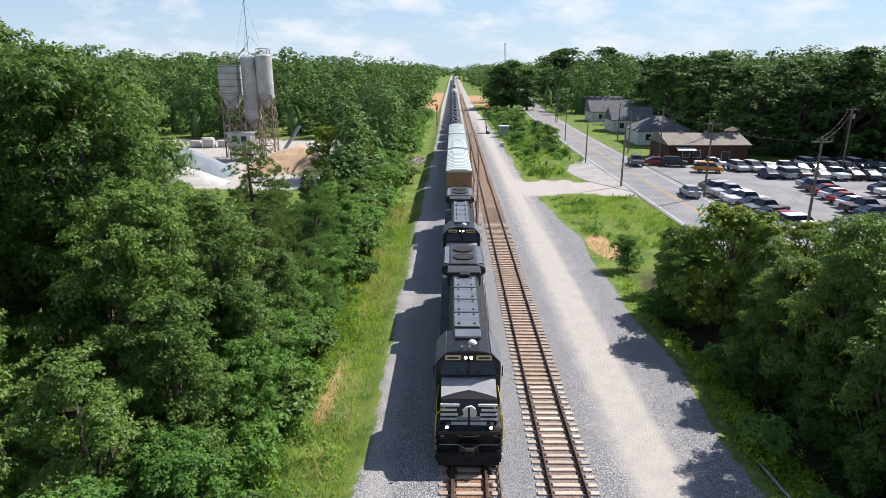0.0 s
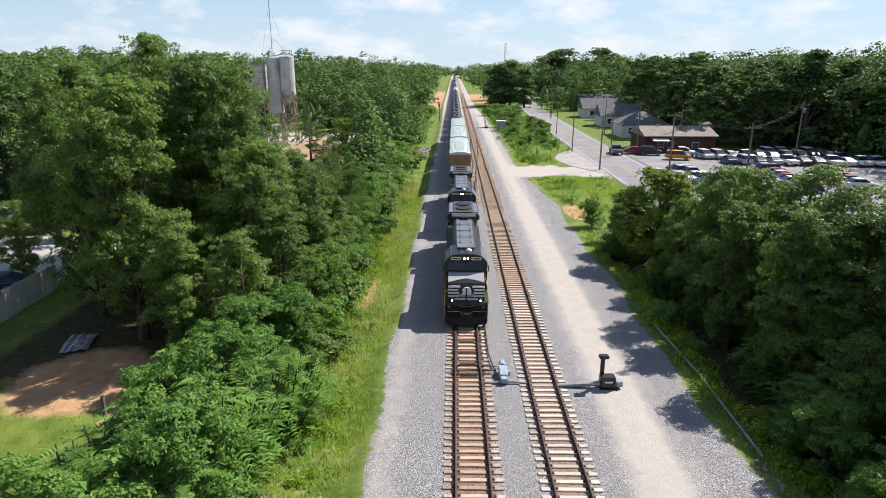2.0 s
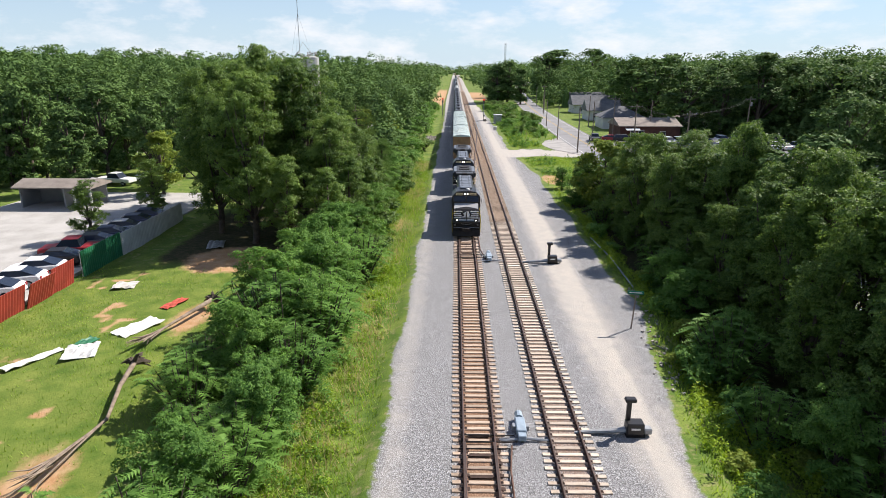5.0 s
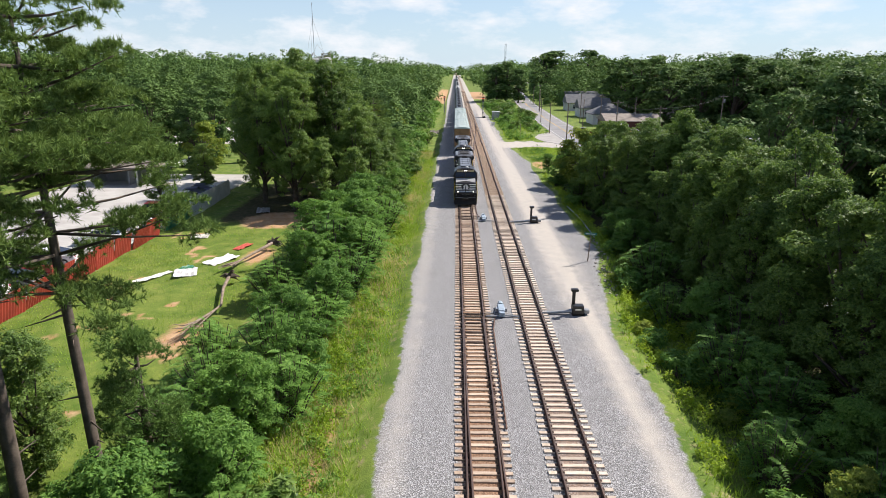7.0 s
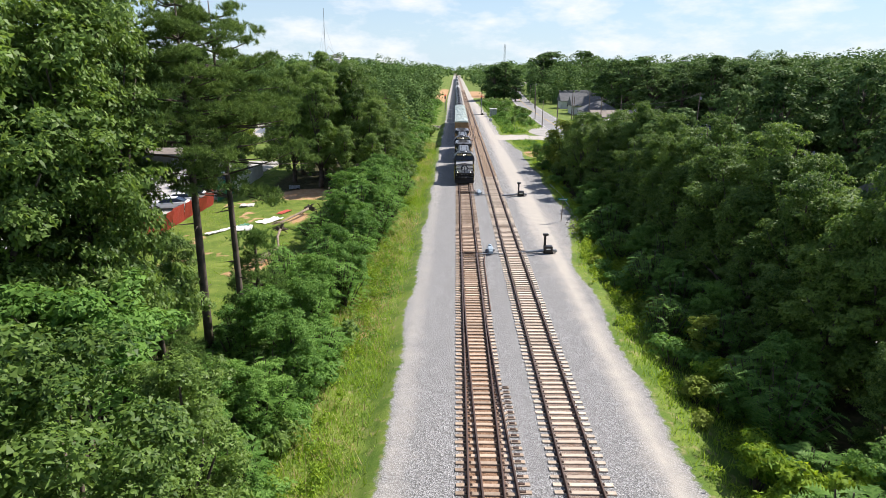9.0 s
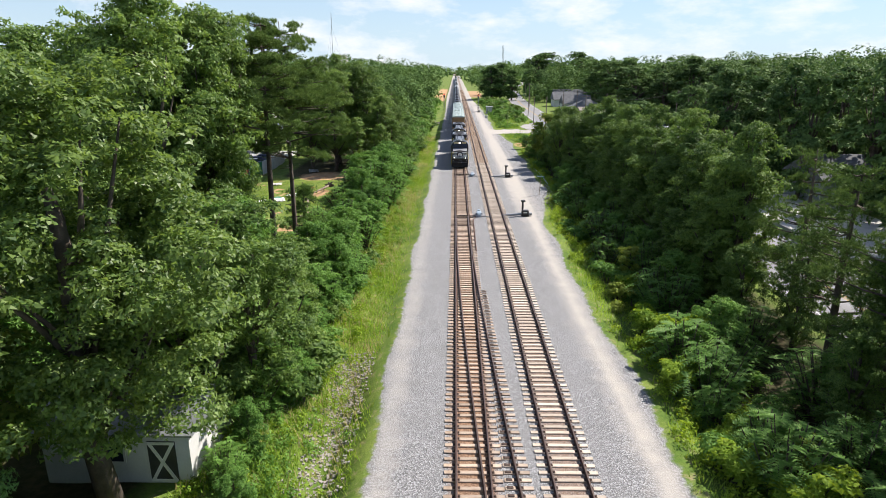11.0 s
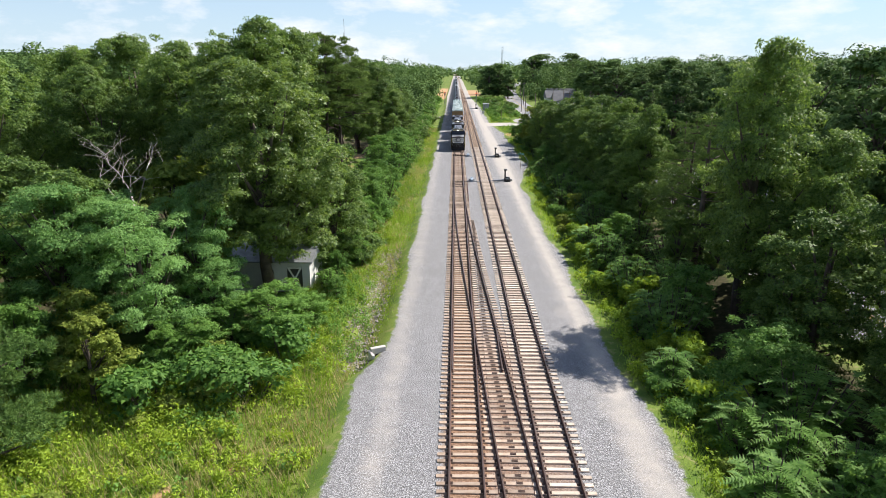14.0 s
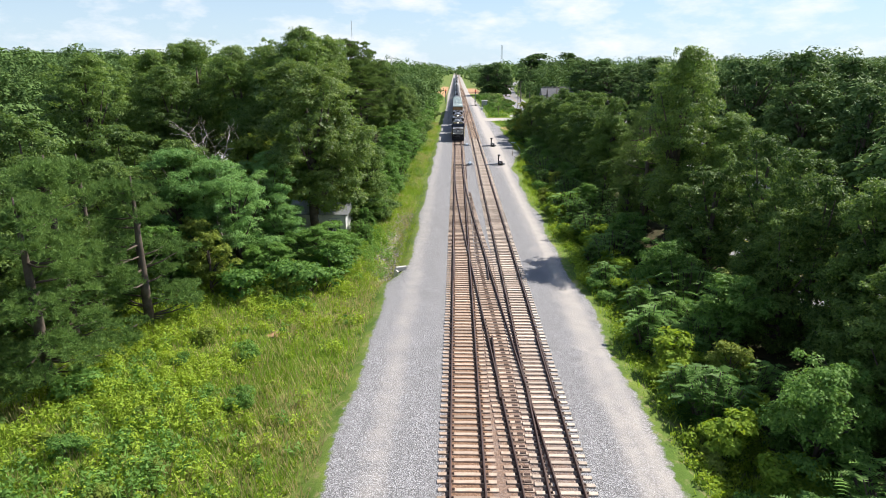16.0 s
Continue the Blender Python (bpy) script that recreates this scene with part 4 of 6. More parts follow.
    blobs += [(lean + pad * 0.6 * math.cos(k), pad * 0.6 * math.sin(k), H - pad * (0.7 + 0.5 * k), pad * 1.1) for k in range(3)]
    o = thing(name, label, category)
    tr = trunk_r or 0.02 * H + 0.04
    g = Geo()
    pts = [(0, 0, -0.6), (0.02 * H * rr.uniform(-1, 1), 0.02 * H * rr.uniform(-1, 1), low * 0.6), (lean * 0.3, 0, mid), (lean, 0, H * 0.86)]
    g.tube(pts, [tr * 1.25, tr, tr * 0.7, tr * 0.15], 8)
    limbs(g, (0, 0, low * 0.5), blobs, tr, 16, rr)
    part("trunk", g, BARK, o, smooth=True)
    p, u = blob_points(blobs, n_leaves, (0, 0, mid), 0.55, flat)
    v, q = leaf_arrays(p, u, leaf, width)
    part("crown", sheet_mesh("crown", v, q, material), None, o)
    return o


def frond_bush(seed, H, R, n_fronds, material, label, name="sumac_shrub", spread=0.85):
    """Many stems that end in rosettes of long feathered leaves."""
    rr = random.Random(seed)
    o = thing(name, label, "shrub")
    g = Geo()
    tips = []
    for i in range(max(4, n_fronds // 9)):
        a, d = rr.uniform(0, 2 * math.pi), R * math.sqrt(rr.random()) * spread
        z = H * (1 - 0.5 * (d / R) ** 2) * rr.uniform(0.75, 1.0)
        tip = Vector((d * math.cos(a), d * math.sin(a), z))
        g.tube([(tip.x * 0.25, tip.y * 0.25, -0.4), (tip.x * 0.7, tip.y * 0.7, z * 0.6), tip], [0.06, 0.045, 0.02], 5)
        tips.append(tip)
    part("woody_base", g, BARK, o)
    vs = []
    for tip in tips:
        for k in range(9):
            a = rr.uniform(0, 2 * math.pi)
            length = rr.uniform(0.55, 0.95) * (0.36 + 0.16 * H)
            rise = rr.uniform(-0.2, 0.6)
            ax = Vector((math.cos(a), math.sin(a), rise)).normalized()
            start = tip + Vector((-tip.x * 0.12, -tip.y * 0.12, -1.0)) * (rr.random() ** 1.6) * H * 0.62
            for j in range(7):
                t = (j + 0.6) / 7
                c = start + ax * length * t + Vector((0, 0, -0.5 * length * t * t))
                for s in (-1, 1):
                    sd = (Vector((-ax.y, ax.x, 0)) * s + ax * 0.45 + Vector((0, 0, rr.uniform(-0.35, 0.1)))).normalized()
                    ll = length * 0.36 * (1 - 0.45 * abs(t - 0.4))
                    w = ax * ll * 0.2
                    vs += [c - w, c + w, c + sd * ll]
    v = np.array([tuple(x) for x in vs])
    part("foliage", sheet_mesh("leaves", v, np.arange(len(v)).reshape(-1, 3), material), None, o)
    return o


def leaf_bush(seed, H, R, n_leaves, leaf, material, label, name="leafy_bush", width=0.36):
    rr = random.Random(seed)
    o = thing(name, label, "shrub")
    blobs = []
    for i in range(9):
        a, d = rr.uniform(0, 2 * math.pi), R * rr.uniform(0.1, 0.7)
        blobs.append((d * math.cos(a), d * math.sin(a), H * rr.uniform(0.25, 0.75), R * rr.uniform(0.3, 0.5)))
    g = Geo()
    for b in blobs:
        g.tube([(b[0] * 0.2, b[1] * 0.2, -0.3), (b[0] * 0.7, b[1] * 0.7, b[2] * 0.6), b[:3]], [0.045, 0.03, 0.012], 5)
    part("woody_base", g, BARK, o)
    p, u = blob_points(blobs, n_leaves, (0, 0, H * 0.3))
    v, q = leaf_arrays(p, u, leaf, width)
    part("foliage", sheet_mesh("leaves", v, q, material), None, o)
    return o


def pine(seed, H, label, low=0.45, R=3.4, n_leaves=9000, name="pine_tree", material=None):
    rr = random.Random(seed)
    o = thing(name, label, "tree")
    g = Geo()
    bend = rr.uniform(-0.4, 0.4)
    at = lambda z: Vector((bend * math.sin(z / H * 3), bend * 0.6 * math.sin(z / H * 2.2 + 1), z))
    g.tube([at(-0.6), at(H * 0.25), at(H * 0.5), at(H * 0.75), at(H)], [0.27, 0.22, 0.18, 0.11, 0.03], 9)
    blobs = []
    z = H * low
    while z < H - 0.3:
        f = (z - H * low) / (H * (1 - low))
        reach = R * (1 - f) ** 0.7 * (0.72 + 0.28 * min(1, f * 4)) + 0.4
        for k in range(4):
            a = rr.uniform(0, 2 * math.pi)
            d = reach * rr.uniform(0.6, 1.05)
            s = at(z)
            e = s + Vector((d * math.cos(a), d * math.sin(a), d * rr.uniform(-0.05, 0.3)))
            g.tube([s, s.lerp(e, 0.5) + Vector((0, 0, -0.1)), e], [0.06, 0.04, 0.015], 5)
            blobs.append((e.x, e.y, e.z, rr.uniform(0.5, 1.0)))
            for f in (0.72, 0.45)[:int(d > 1.6) + int(d > 3.0)]:
                q = s.lerp(e, f)
                blobs.append((q.x + rr.uniform(-.5, .5), q.y + rr.uniform(-.5, .5), q.z + 0.2, rr.uniform(0.4, 0.7)))
        z += rr.uniform(0.45, 0.85)
    # bare broken stubs below the crown
    for k in range(9):
        z = H * rr.uniform(0.06, low)
        a, d = rr.uniform(0, 2 * math.pi), rr.uniform(0.5, 1.5)
        s = at(z)
        g.tube([s, s + Vector((d * math.cos(a), d * math.sin(a), rr.uniform(-0.2, 0.2)))], [0.045, 0.012], 5)
    part("trunk", g, BARK, o, smooth=True)
    p, u = blob_points(blobs, n_leaves // 14, (0, 0, H * 0.6), 0.3, 0.5)
    v, q = needle_arrays(p, u, 0.21, 0.015, 21)
    part("crown", sheet_mesh("crown", v, q, material or LEAF_PINE), None, o)
    return o


def dead_tree(seed, H, label):
    rr = random.Random(seed)
    o = thing("dead_tree", label, "tree")
    g = Geo()

    def grow(p, d, length, r, depth):
        e = p + d * length
        g.tube([p, p.lerp(e, 0.5) + Vector((rr.uniform(-.1, .1), rr.uniform(-.1, .1), 0)) * length, e], [r, r * 0.75, r * 0.45], 5)
        if depth:
            for k in range(3):
                nd = (d + Vector((rr.uniform(-1.3, 1.3), rr.uniform(-1.3, 1.3), rr.uniform(-0.3, 0.5)))).normalized()
                grow(e if k else p.lerp(e, 0.7), nd, length * rr.uniform(0.5, 0.75), r * 0.5, depth - 1)
    grow(Vector((0, 0, -0.5)), Vector((0, 0, 1)), H * 0.4, 0.16, 4)
    part("branchwork", g, BARK_DEAD, o)
    return o


def put(kinds, spots, rr, lo=0.85, hi=1.15):
    """Copies of the kinds at spots (x, y, size)."""
    for x, y, s in spots:
        k = next((k for k in kinds if not k.get("set")), None) or rr.choice(kinds)
        sc = s * rr.uniform(0.95, 1.05)
        m = pose(x, y, h1(x, y), 0, 0, rr.uniform(0, 360)) @ Matrix.Diagonal((sc * rr.uniform(lo, hi), sc * rr.uniform(lo, hi), sc, 1))
        if k.get("set"):
            copy_thing(k, m @ Matrix.Diagonal((1 / k.scale.x, 1 / k.scale.y, 1 / k.scale.z, 1)))
        else:
            k.matrix_basis, k["set"] = m, 1


def scatter(area, step, keep, rr):
    """Uneven spots in the rectangle area at about the given spacing."""
    x0, x1, y0, y1 = area
    y = y0
    while y < y1:
        x = x0 + rr.uniform(0, step)
        while x < x1:
            px, py = x + rr.uniform(-0.4, 0.4) * step, y + rr.uniform(-0.4, 0.4) * step
            if keep(px, py):
                yield px, py
            x += step
        y += step


oaks = [broadleaf(i, 18, 5.6, 3.0, 270, 66000, 0.2, LEAF_OAK, "tall dark green broadleaf tree at the wood's edge", pad=0.95, lean=0.4 * (i - 2)) for i in (1, 2)]
shaded_youngs = [broadleaf(14 + i, 12, 3.5, 0.4, 190, 34000, 0.175, LEAF_SHADED, "young broadleaf tree beside the lane with leaves darkened for shade", pad=0.68) for i in (0, 1, 2)]
youngs = [broadleaf(10 + i, 12, 3.5, 0.4, 190, 34000, 0.175, LEAF_OAK, "young green broadleaf tree in a dense stand", pad=0.68) for i in (1, 2, 3)]
brights = [broadleaf(20 + i, 6, 3.0, 0.2, 120, 22000, 0.15, LEAF_BRIGHT, "light green low tree with leaves down to the ground", pad=0.55) for i in (0, 1)]
yellows = [broadleaf(25, 7.0, 3.0, 0.9, 80, 7500, 0.25, LEAF_YELLOW, "yellow-green young tree with thin foliage", pad=0.55)]
pines = [pine(31, 21, "tall pine with a bare lower trunk", 0.5, 6.2, 104000), pine(32, 21, "tall pine with a bare lower trunk and broken stubs", 0.62, 5.0, 80000)]
mimosas = [broadleaf(71, 10.4, 5.4, 1.6, 130, 50000, 0.16, LEAF_MIMOSA, "light green mimosa tree with flat layered foliage", "mimosa_tree", width=0.28, pad=0.85, flat=0.42)]
cedars = [pine(35, 8, "dark green conical young evergreen", 0.08, 2.3, 34000, "evergreen_tree", LEAF_CEDAR)]
small_pines = [pine(36, 12, "young pine with open layered branches", 0.3, 3.0, 26000)]
sumacs = [frond_bush(41 + i, 4.2, 2.6, 400, LEAF_BRIGHT, "sumac shrub with feathered light green leaves") for i in (0, 1)]
bushes = [leaf_bush(51, 1.7, 1.4, 1500, 0.2, LEAF_BRIGHT, "low green bush beside the gravel"), leaf_bush(52, 1.5, 1.2, 1300, 0.19, LEAF_YELLOW, "low yellow-green bush beside the gravel"), leaf_bush(53, 2.4, 1.6, 2000, 0.24, LEAF_OAK, "dark green bush under the trees")]
fars = [broadleaf(60 + i, 17, 5.2, 0.5, 120, 9000, 0.5, LEAF_FAR, "broadleaf tree in distant woods", "woodland_tree", width=0.42, pad=1.0) for i in (0, 1, 2)]

R1 = random.Random(77)


def with_height(kinds, H, spots, rr=R1, lo=0.85, hi=1.15):
    """spots: x, y, true height."""
    put(kinds, [(x, y, (z - h1(x, y)) / H) for x, y, z in spots], rr, lo, hi)


def lane_woods(spots, **spread):
    """Light green young trees at the open end of the stand, leaves coloured darker for shade in the rest."""
    with_height(youngs, 12, [q for q in spots if q[1] > 13], **spread)
    with_height(shaded_youngs, 12, [q for q in spots if q[1] <= 13], **spread)


# woods beside the lane on the right: a tall row set back, lower growth before it
lane_woods([(17.5, 47, 5), (19.4, 36.5, 8.2), (20.3, 25, 11.3), (18.8, 27.5, 10.2), (18.2, 22.5, 9.4), (17.8, 31, 7.6), (19.2, 17, 9.8), (21.8, 30, 10), (22.3, 19, 10.5), (23.3, 12, 12.5), (22.8, 5, 10.5), (23.3, 0, 13), (21.8, -6, 11), (23.3, -12, 13), (22, -17, 11.5), (23.3, -22.5, 13.2), (24, -27, 11.5), (21.3, -31, 10.5), (22.3, -37.5, 13), (22.5, -46.5, 7.5), (24.5, 30, 9), (25, 38, 7.5)], lo=0.7, hi=0.9)
lane_woods([(25, -52.5, 12), (22.6, -54, 9.4), (23.6, -70, 11.5), (24.5, -76, 13), (23.5, -82.5, 12.5), (22.8, -87, 11), (21.3, -97, 9.5), (23.3, -92, 12), (21.8, -104, 11), (25.5, -67, 13.5)], lo=0.7, hi=0.9)
lane_woods([(19.7, 33, 6.7), (20.5, 21, 6.7), (20.2, 14, 6.7), (18.2, 26, 6), (18.5, 34, 5.5), (17.2, 41.5, 5.7), (19.6, 17, 5.9), (17, 43, 6), (21.3, 42, 7), (19.8, 6, 7.6), (20.4, -1.5, 8.4), (19.6, -6.5, 7.1), (20, -13, 8.4), (20.2, -25, 8.4), (19.6, -29, 6.7), (20.4, -37, 8.4), (24, 12, 12), (24.5, 5, 12), (22.8, 34, 9.5), (23.8, 24, 11), (25, 17, 11.5), (18.7, 10, 5.5), (20.2, 3, 5.5), (19.7, -9, 5.5), (19, -20, 6), (18.5, -34, 6), (20.2, -43, 5.9), (19.4, -57, 5.5), (20.4, -73, 6), (20.6, -84, 6), (20.4, -95, 6), (20.3, -108, 6)])
with_height(oaks, 18, [(22, -63.5, 18.2)], lo=0.75, hi=0.85)
lane_woods([(22.3 + 0.9 * math.sin(y * 1.7), y + R1.uniform(-0.8, 0.8), R1.uniform(9.4, 11.2) - 1.6 * (y < -44)) for y in [21.5 - 4.6 * k for k in range(14)] + [-66.5, -74.5, -80, -85.5, -91, -97, -103, -109]], lo=0.95, hi=1.2)
with_height(brights, 6, [(17.0, 42.0, 5.0), (16.8, 4, 3.4), (17, 9, 3.4), (16.8, -3, 3.2), (17, -14, 3.4), (16.2, -23, 3), (17.5, -29, 3), (17, -39, 3.4), (16.6, -48, 3.2), (16.5, -67, 3.8), (17, -78, 4.5), (17, -88, 5), (16.5, -100, 4.8), (21.5, 46, 6), (15.6, 52, 3)])
with_height(yellows, 7, [(18.6, 39.0, 8.6), (24, 35, 6.5), (27, 45, 6), (19.6, 31.5, 7), (15.5, -93, 2.8), (15, -61, 2.2), (15.2, -33, 2.4)])
with_height(sumacs, 4.2, [(x, y, R1.uniform(2.2, 3.8)) for x, y in scatter((14.5, 19.5, -112, 34), 4.4, lambda x, y: x > float(right_edge(y)) + 3.4, R1)])
weed_sumacs = [leaf_bush(47, 2.6, 1.3, 3600, 0.17, LEAF_WEED, "yellow-green leafy shrub beside the gravel lane", "lane_shrub"), frond_bush(48, 2.6, 1.4, 560, LEAF_BRIGHT, "green sumac shrub beside the gravel lane"), leaf_bush(49, 2.6, 1.2, 3600, 0.2, LEAF_WEED, "tall yellow-green shrub beside the gravel lane", "lane_shrub", 0.28)]
with_height(weed_sumacs, 2.6, [(x, y, R1.uniform(1.3, 2.9)) for x, y in scatter((12.4, 15.6, -112, -44), 2.7, lambda x, y: True, R1)])
with_height(weed_sumacs, 2.6, [(14.6, -59, 2.0), (13.9, -62.5, 1.7), (14.8, -66, 2.0), (14.0, -71, 2.0), (15.0, -74.5, 2.3), (14.4, -79, 1.7), (15.4, -84, 2.4), (14.2, -90, 1.9), (15.2, -96, 2.0), (14.4, -102, 1.8), (15, -46, 1.8), (14.6, -36.5, 1.8), (15.2, -29, 1.6), (13.8, -105, 1.9)])
# across the street
with_height(fars, 17, [(x, y, R1.uniform(13, 19)) for x, y in scatter((41, 82, -130, 48), 8.5, lambda x, y: not (x < 47 and -60 < y < 20), R1)])
with_height(fars, 17, [(x, y, R1.uniform(12, 17)) for x, y in scatter((-70, -37, -125, -56), 8.0, lambda x, y: True, R1)])
with_height(fars, 17, [(26, -7, 12), (26.5, 8, 12), (26, -60, 14), (26, -88, 13), (25, -99, 13), (25, -110, 13), (22, -117, 12), (25, -112, 12)], lo=1.0, hi=1.2)
with_height(fars, 17, [(60, 128, 17), (68, 123, 16), (76, 120, 20), (85, 122, 19), (94, 118, 20), (58, 148, 19), (66, 160, 20), (62, 180, 20), (66, 205, 20), (72, 138, 19), (82, 134, 20), (104, 116, 20), (88, 108, 17), (90, 96, 17), (88, 84, 16), (87, 72, 16)], lo=1.3, hi=1.6)
with_height(fars, 17, [(x, y, R1.uniform(11, 15)) for x, y in scatter((-95, -44, 50, 84), 8.0, lambda x, y: x < -0.6 * y, R1)])
# tall crowns that stand out on the skyline
with_height(fars, 17, [(20, 268, 18), (26, 272, 20), (31, 262, 17), (23, 281, 19)], lo=1.2, hi=1.5)
with_height(fars, 17, [(54, 330, 25), (60, 336, 26), (80, 336, 26), (88, 342, 25)], lo=1.5, hi=1.8)
with_height(fars, 17, [(-44, -29, 13), (-51, -27, 14), (-58, -24, 14), (-63, -14, 14), (-64, -4, 14), (-65, 7, 14), (-66, 18, 14), (-67, 30, 14), (-48, -34, 15), (-56, -33, 15)], lo=1.1, hi=1.3)
# left
with_height(oaks, 18, [(-16.5, 27, 17.2), (-20.8, 21.5, 16.4), (-13.2, 24, 12.8), (-11.5, 28, 11.5), (-25.8, 25.5, 17.5), (-18.2, 31.5, 17), (-21.5, 29.5, 19), (-26, 33, 18.5), (-26.5, 38, 15), (-20, 37, 14), (-32, 40, 14), (-23.5, -43, 20.5), (-19.5, -45.5, 21.5), (-28, -43, 20), (-34.5, -40, 20), (-25, -50, 13), (-35, -48, 17), (-39.5, -44, 18.5), (-42, -53, 18), (-20, -51.5, 13)], lo=0.74, hi=0.94)
shade_oak = [broadleaf(4, 16.8, 6.2, 4.4, 320, 90000, 0.18, LEAF_SHADE_OAK, "spreading oak with a thick trunk beside the shed", "oak_tree", trunk_r=0.4, pad=0.9, lean=0.9)]
with_height(shade_oak, 16.8, [(-14.0, -63.2, 17.4)], lo=0.98, hi=1.02)
with_height(oaks, 18, [(-17.2, -41.5, 20), (-20.5, -39, 19)], lo=0.7, hi=0.8)
with_height(cedars, 8, [(-13.5, -31.2, 7.4), (-15.0, -41.6, 6.8), (-16.6, -38.8, 7)])
with_height(pines, 21, [(-13.7, -34.6, 20.8), (-14.3, -37.4, 20.6), (-19.8, -40, 21.8), (-22.5, -37.5, 19)])
with_height(youngs, 12, [(-9.8, 32.5, 7.2), (-16.5, 42, 7), (-13, 50, 6.5), (-17, 53, 6.5), (-12.8, 58, 5.2), (-20, 48, 6), (-22, 58, 4.5), (-14.5, 66, 4.6), (-19, 66, 5.5), (-13.5, 74, 4.2), (-17, 82, 4.2), (-25, 68, 4), (-14, 92, 4.5), (-18, 75, 5), (-29, 50, 6.5), (-34, 58, 5), (-30, 66, 4.5), (-40, 62, 5), (-27, 78, 4), (-38, 74, 4)])
with_height(youngs, 12, [(-12.3, 17.5, 8), (-11, 21.5, 9), (-16.5, 19, 9), (-10.3, 27.5, 8), (-38, 22, 6), (-36.5, 33, 7), (-19, -30.5, 6.5), (-21.5, -35, 8)])
with_height(youngs, 12, [(-24, -71, 11.2), (-27.5, -77, 10.5), (-25.5, -87, 10), (-27, -93, 11), (-30, -86, 12), (-25.5, -101, 10), (-29, -105, 11.5), (-23.5, -110, 9), (-31, -68, 12.5), (-33, -78, 13), (-28, -117, 11), (-34, -96, 13)])
with_height(brights, 6, [(-11.2, 13.5, 6), (-10.6, 9.5, 6), (-10.2, 4, 5.6), (-12.5, 0, 5.6), (-9.8, -4, 5), (-13, 7, 5), (-11.8, -8, 4.8), (-9.4, -13, 4.4), (-11.4, -18, 4.4), (-9.2, -23, 4.1), (-10.8, -28, 4.6), (-9.6, -33.5, 4.7), (-9.2, -39.5, 4.8), (-11.8, -37, 5.2), (-9.8, 37.5, 4.5), (-10.2, 48, 4), (-9.8, 18.5, 5), (-9.6, 25, 5.2), (-9.7, 30, 4.6), (-10, 42.5, 4.6), (-10.6, 54, 4.6), (-11, 61, 4.4)])
with_height(brights, 6, [(-21.5, -57.5, 6), (-15, -48, 9), (-17.5, -51, 7.5), (-11.8, -46.2, 5), (-12.8, -50.5, 4), (-10.3, -43.5, 4), (-16.6, -75.6, 2.6), (-23, -78.5, 5.4), (-10.1, -66.8, 1.7), (-9.6, -59.5, 2.6), (-9.0, -63.2, 1.5), (-9.0, -54.5, 2.6)])
with_height(youngs, 12, [(-10.6, -55.5, 10.5), (-12.6, -58.5, 12), (-9.9, -50.5, 8)])
with_height(brights, 6, [(-11.9, -71, 3.4), (-14, -72.2, 3.1), (-10.4, -68.3, 2.3), (-15.8, -74, 2.8)], lo=1.4, hi=1.7)
with_height(mimosas, 10.4, [(-18.9, -73.0, 9.9), (-24.2, -72.0, 11.2), (-15.6, -70.4, 5.4)], lo=0.95, hi=1.05)
with_height(mimosas, 10.4, [(-17.4, -68.3, 10.2)], lo=0.72, hi=0.8)
with_height(small_pines, 12, [(-12.5, 36.8, 12.4), (21.3, -55.9, 13.6), (22.6, -49.8, 12.6), (24.4, -42, 12)])
with_height(cedars, 8, [(-10.4, 45, 7.6), (-11.6, 50.5, 7), (-9.9, 40, 6), (-14.5, 46, 7.5), (-20.8, -85.5, 10.5), (-24.2, -88.5, 12), (-22.8, -93.5, 11), (-26, -82.5, 11.5), (-25.8, -97, 11.5)])
with_height(yellows, 7, [(-20, 97.5, 8.6), (-16.5, 108, 7), (-20.5, -63.8, 11), (-41, 45, 9), (-19, -79, 4.8), (-21, -76.5, 5.5)])
with_height(sumacs, 4.2, [(x, y, R1.uniform(2.8, 4.2) + 1.4 * (y > -8)) for x, y in scatter((-14.5, -7.9, -42, 14), 3.4, lambda x, y: x < -8.7 or y < -6, R1)])
with_height(sumacs, 4.2, [(-10, -61.5, 1.8), (-10.5, -56, 3.2), (-9.8, -54, 3.4), (-10, -48, 3.5), (-10.2, -40.5, 3.5), (-12.5, -37, 4.5)])
put(bushes[:1] + bushes[2:], [(x, y, R1.uniform(0.8, 1.5)) for x, y in scatter((-13, -7.9, -55, 110), 2.5, lambda x, y: y < -33 or y > 12, R1)], R1)
put(bushes[:1], [(x, y, R1.uniform(1.0, 2.0)) for x, y in scatter((-16, -9.5, 60, 240), 4.0, lambda x, y: True, R1)], R1)
put(bushes[:2], [(x, y, R1.uniform(0.6, 1.2)) for x, y in scatter((11, 17, -112, 46), 3.2, lambda x, y: x > float(right_edge(y)) + 1.6, R1)], R1)
put(bushes[:2], [(x, y, R1.uniform(0.4, 0.9)) for x, y in scatter((-24, -9.5, -112, -77), 4.2, lambda x, y: x < -12 or y < -95, R1)], R1)
put(bushes[:2], [(x, y, R1.uniform(0.8, 1.5)) for x, y in scatter((-21, -9.5, -79, -73), 2.4, lambda x, y: True, R1)], R1)
put(bushes[:1] + bushes[2:], [(x, y, R1.uniform(0.7, 1.8)) for x, y in scatter((14, 24, 118, 245), 5.5, lambda x, y: x > float(right_edge(y)) + 2, R1)], R1)
dead = dead_tree(7, 17.5, "bare bleached dead tree among green trees")
dead.matrix_basis = pose(-24.6, -62, 0)


def far_woods():
    """Crowns of the distant woods, as one mass of leaf clumps to the horizon."""
    rr = random.Random(9)
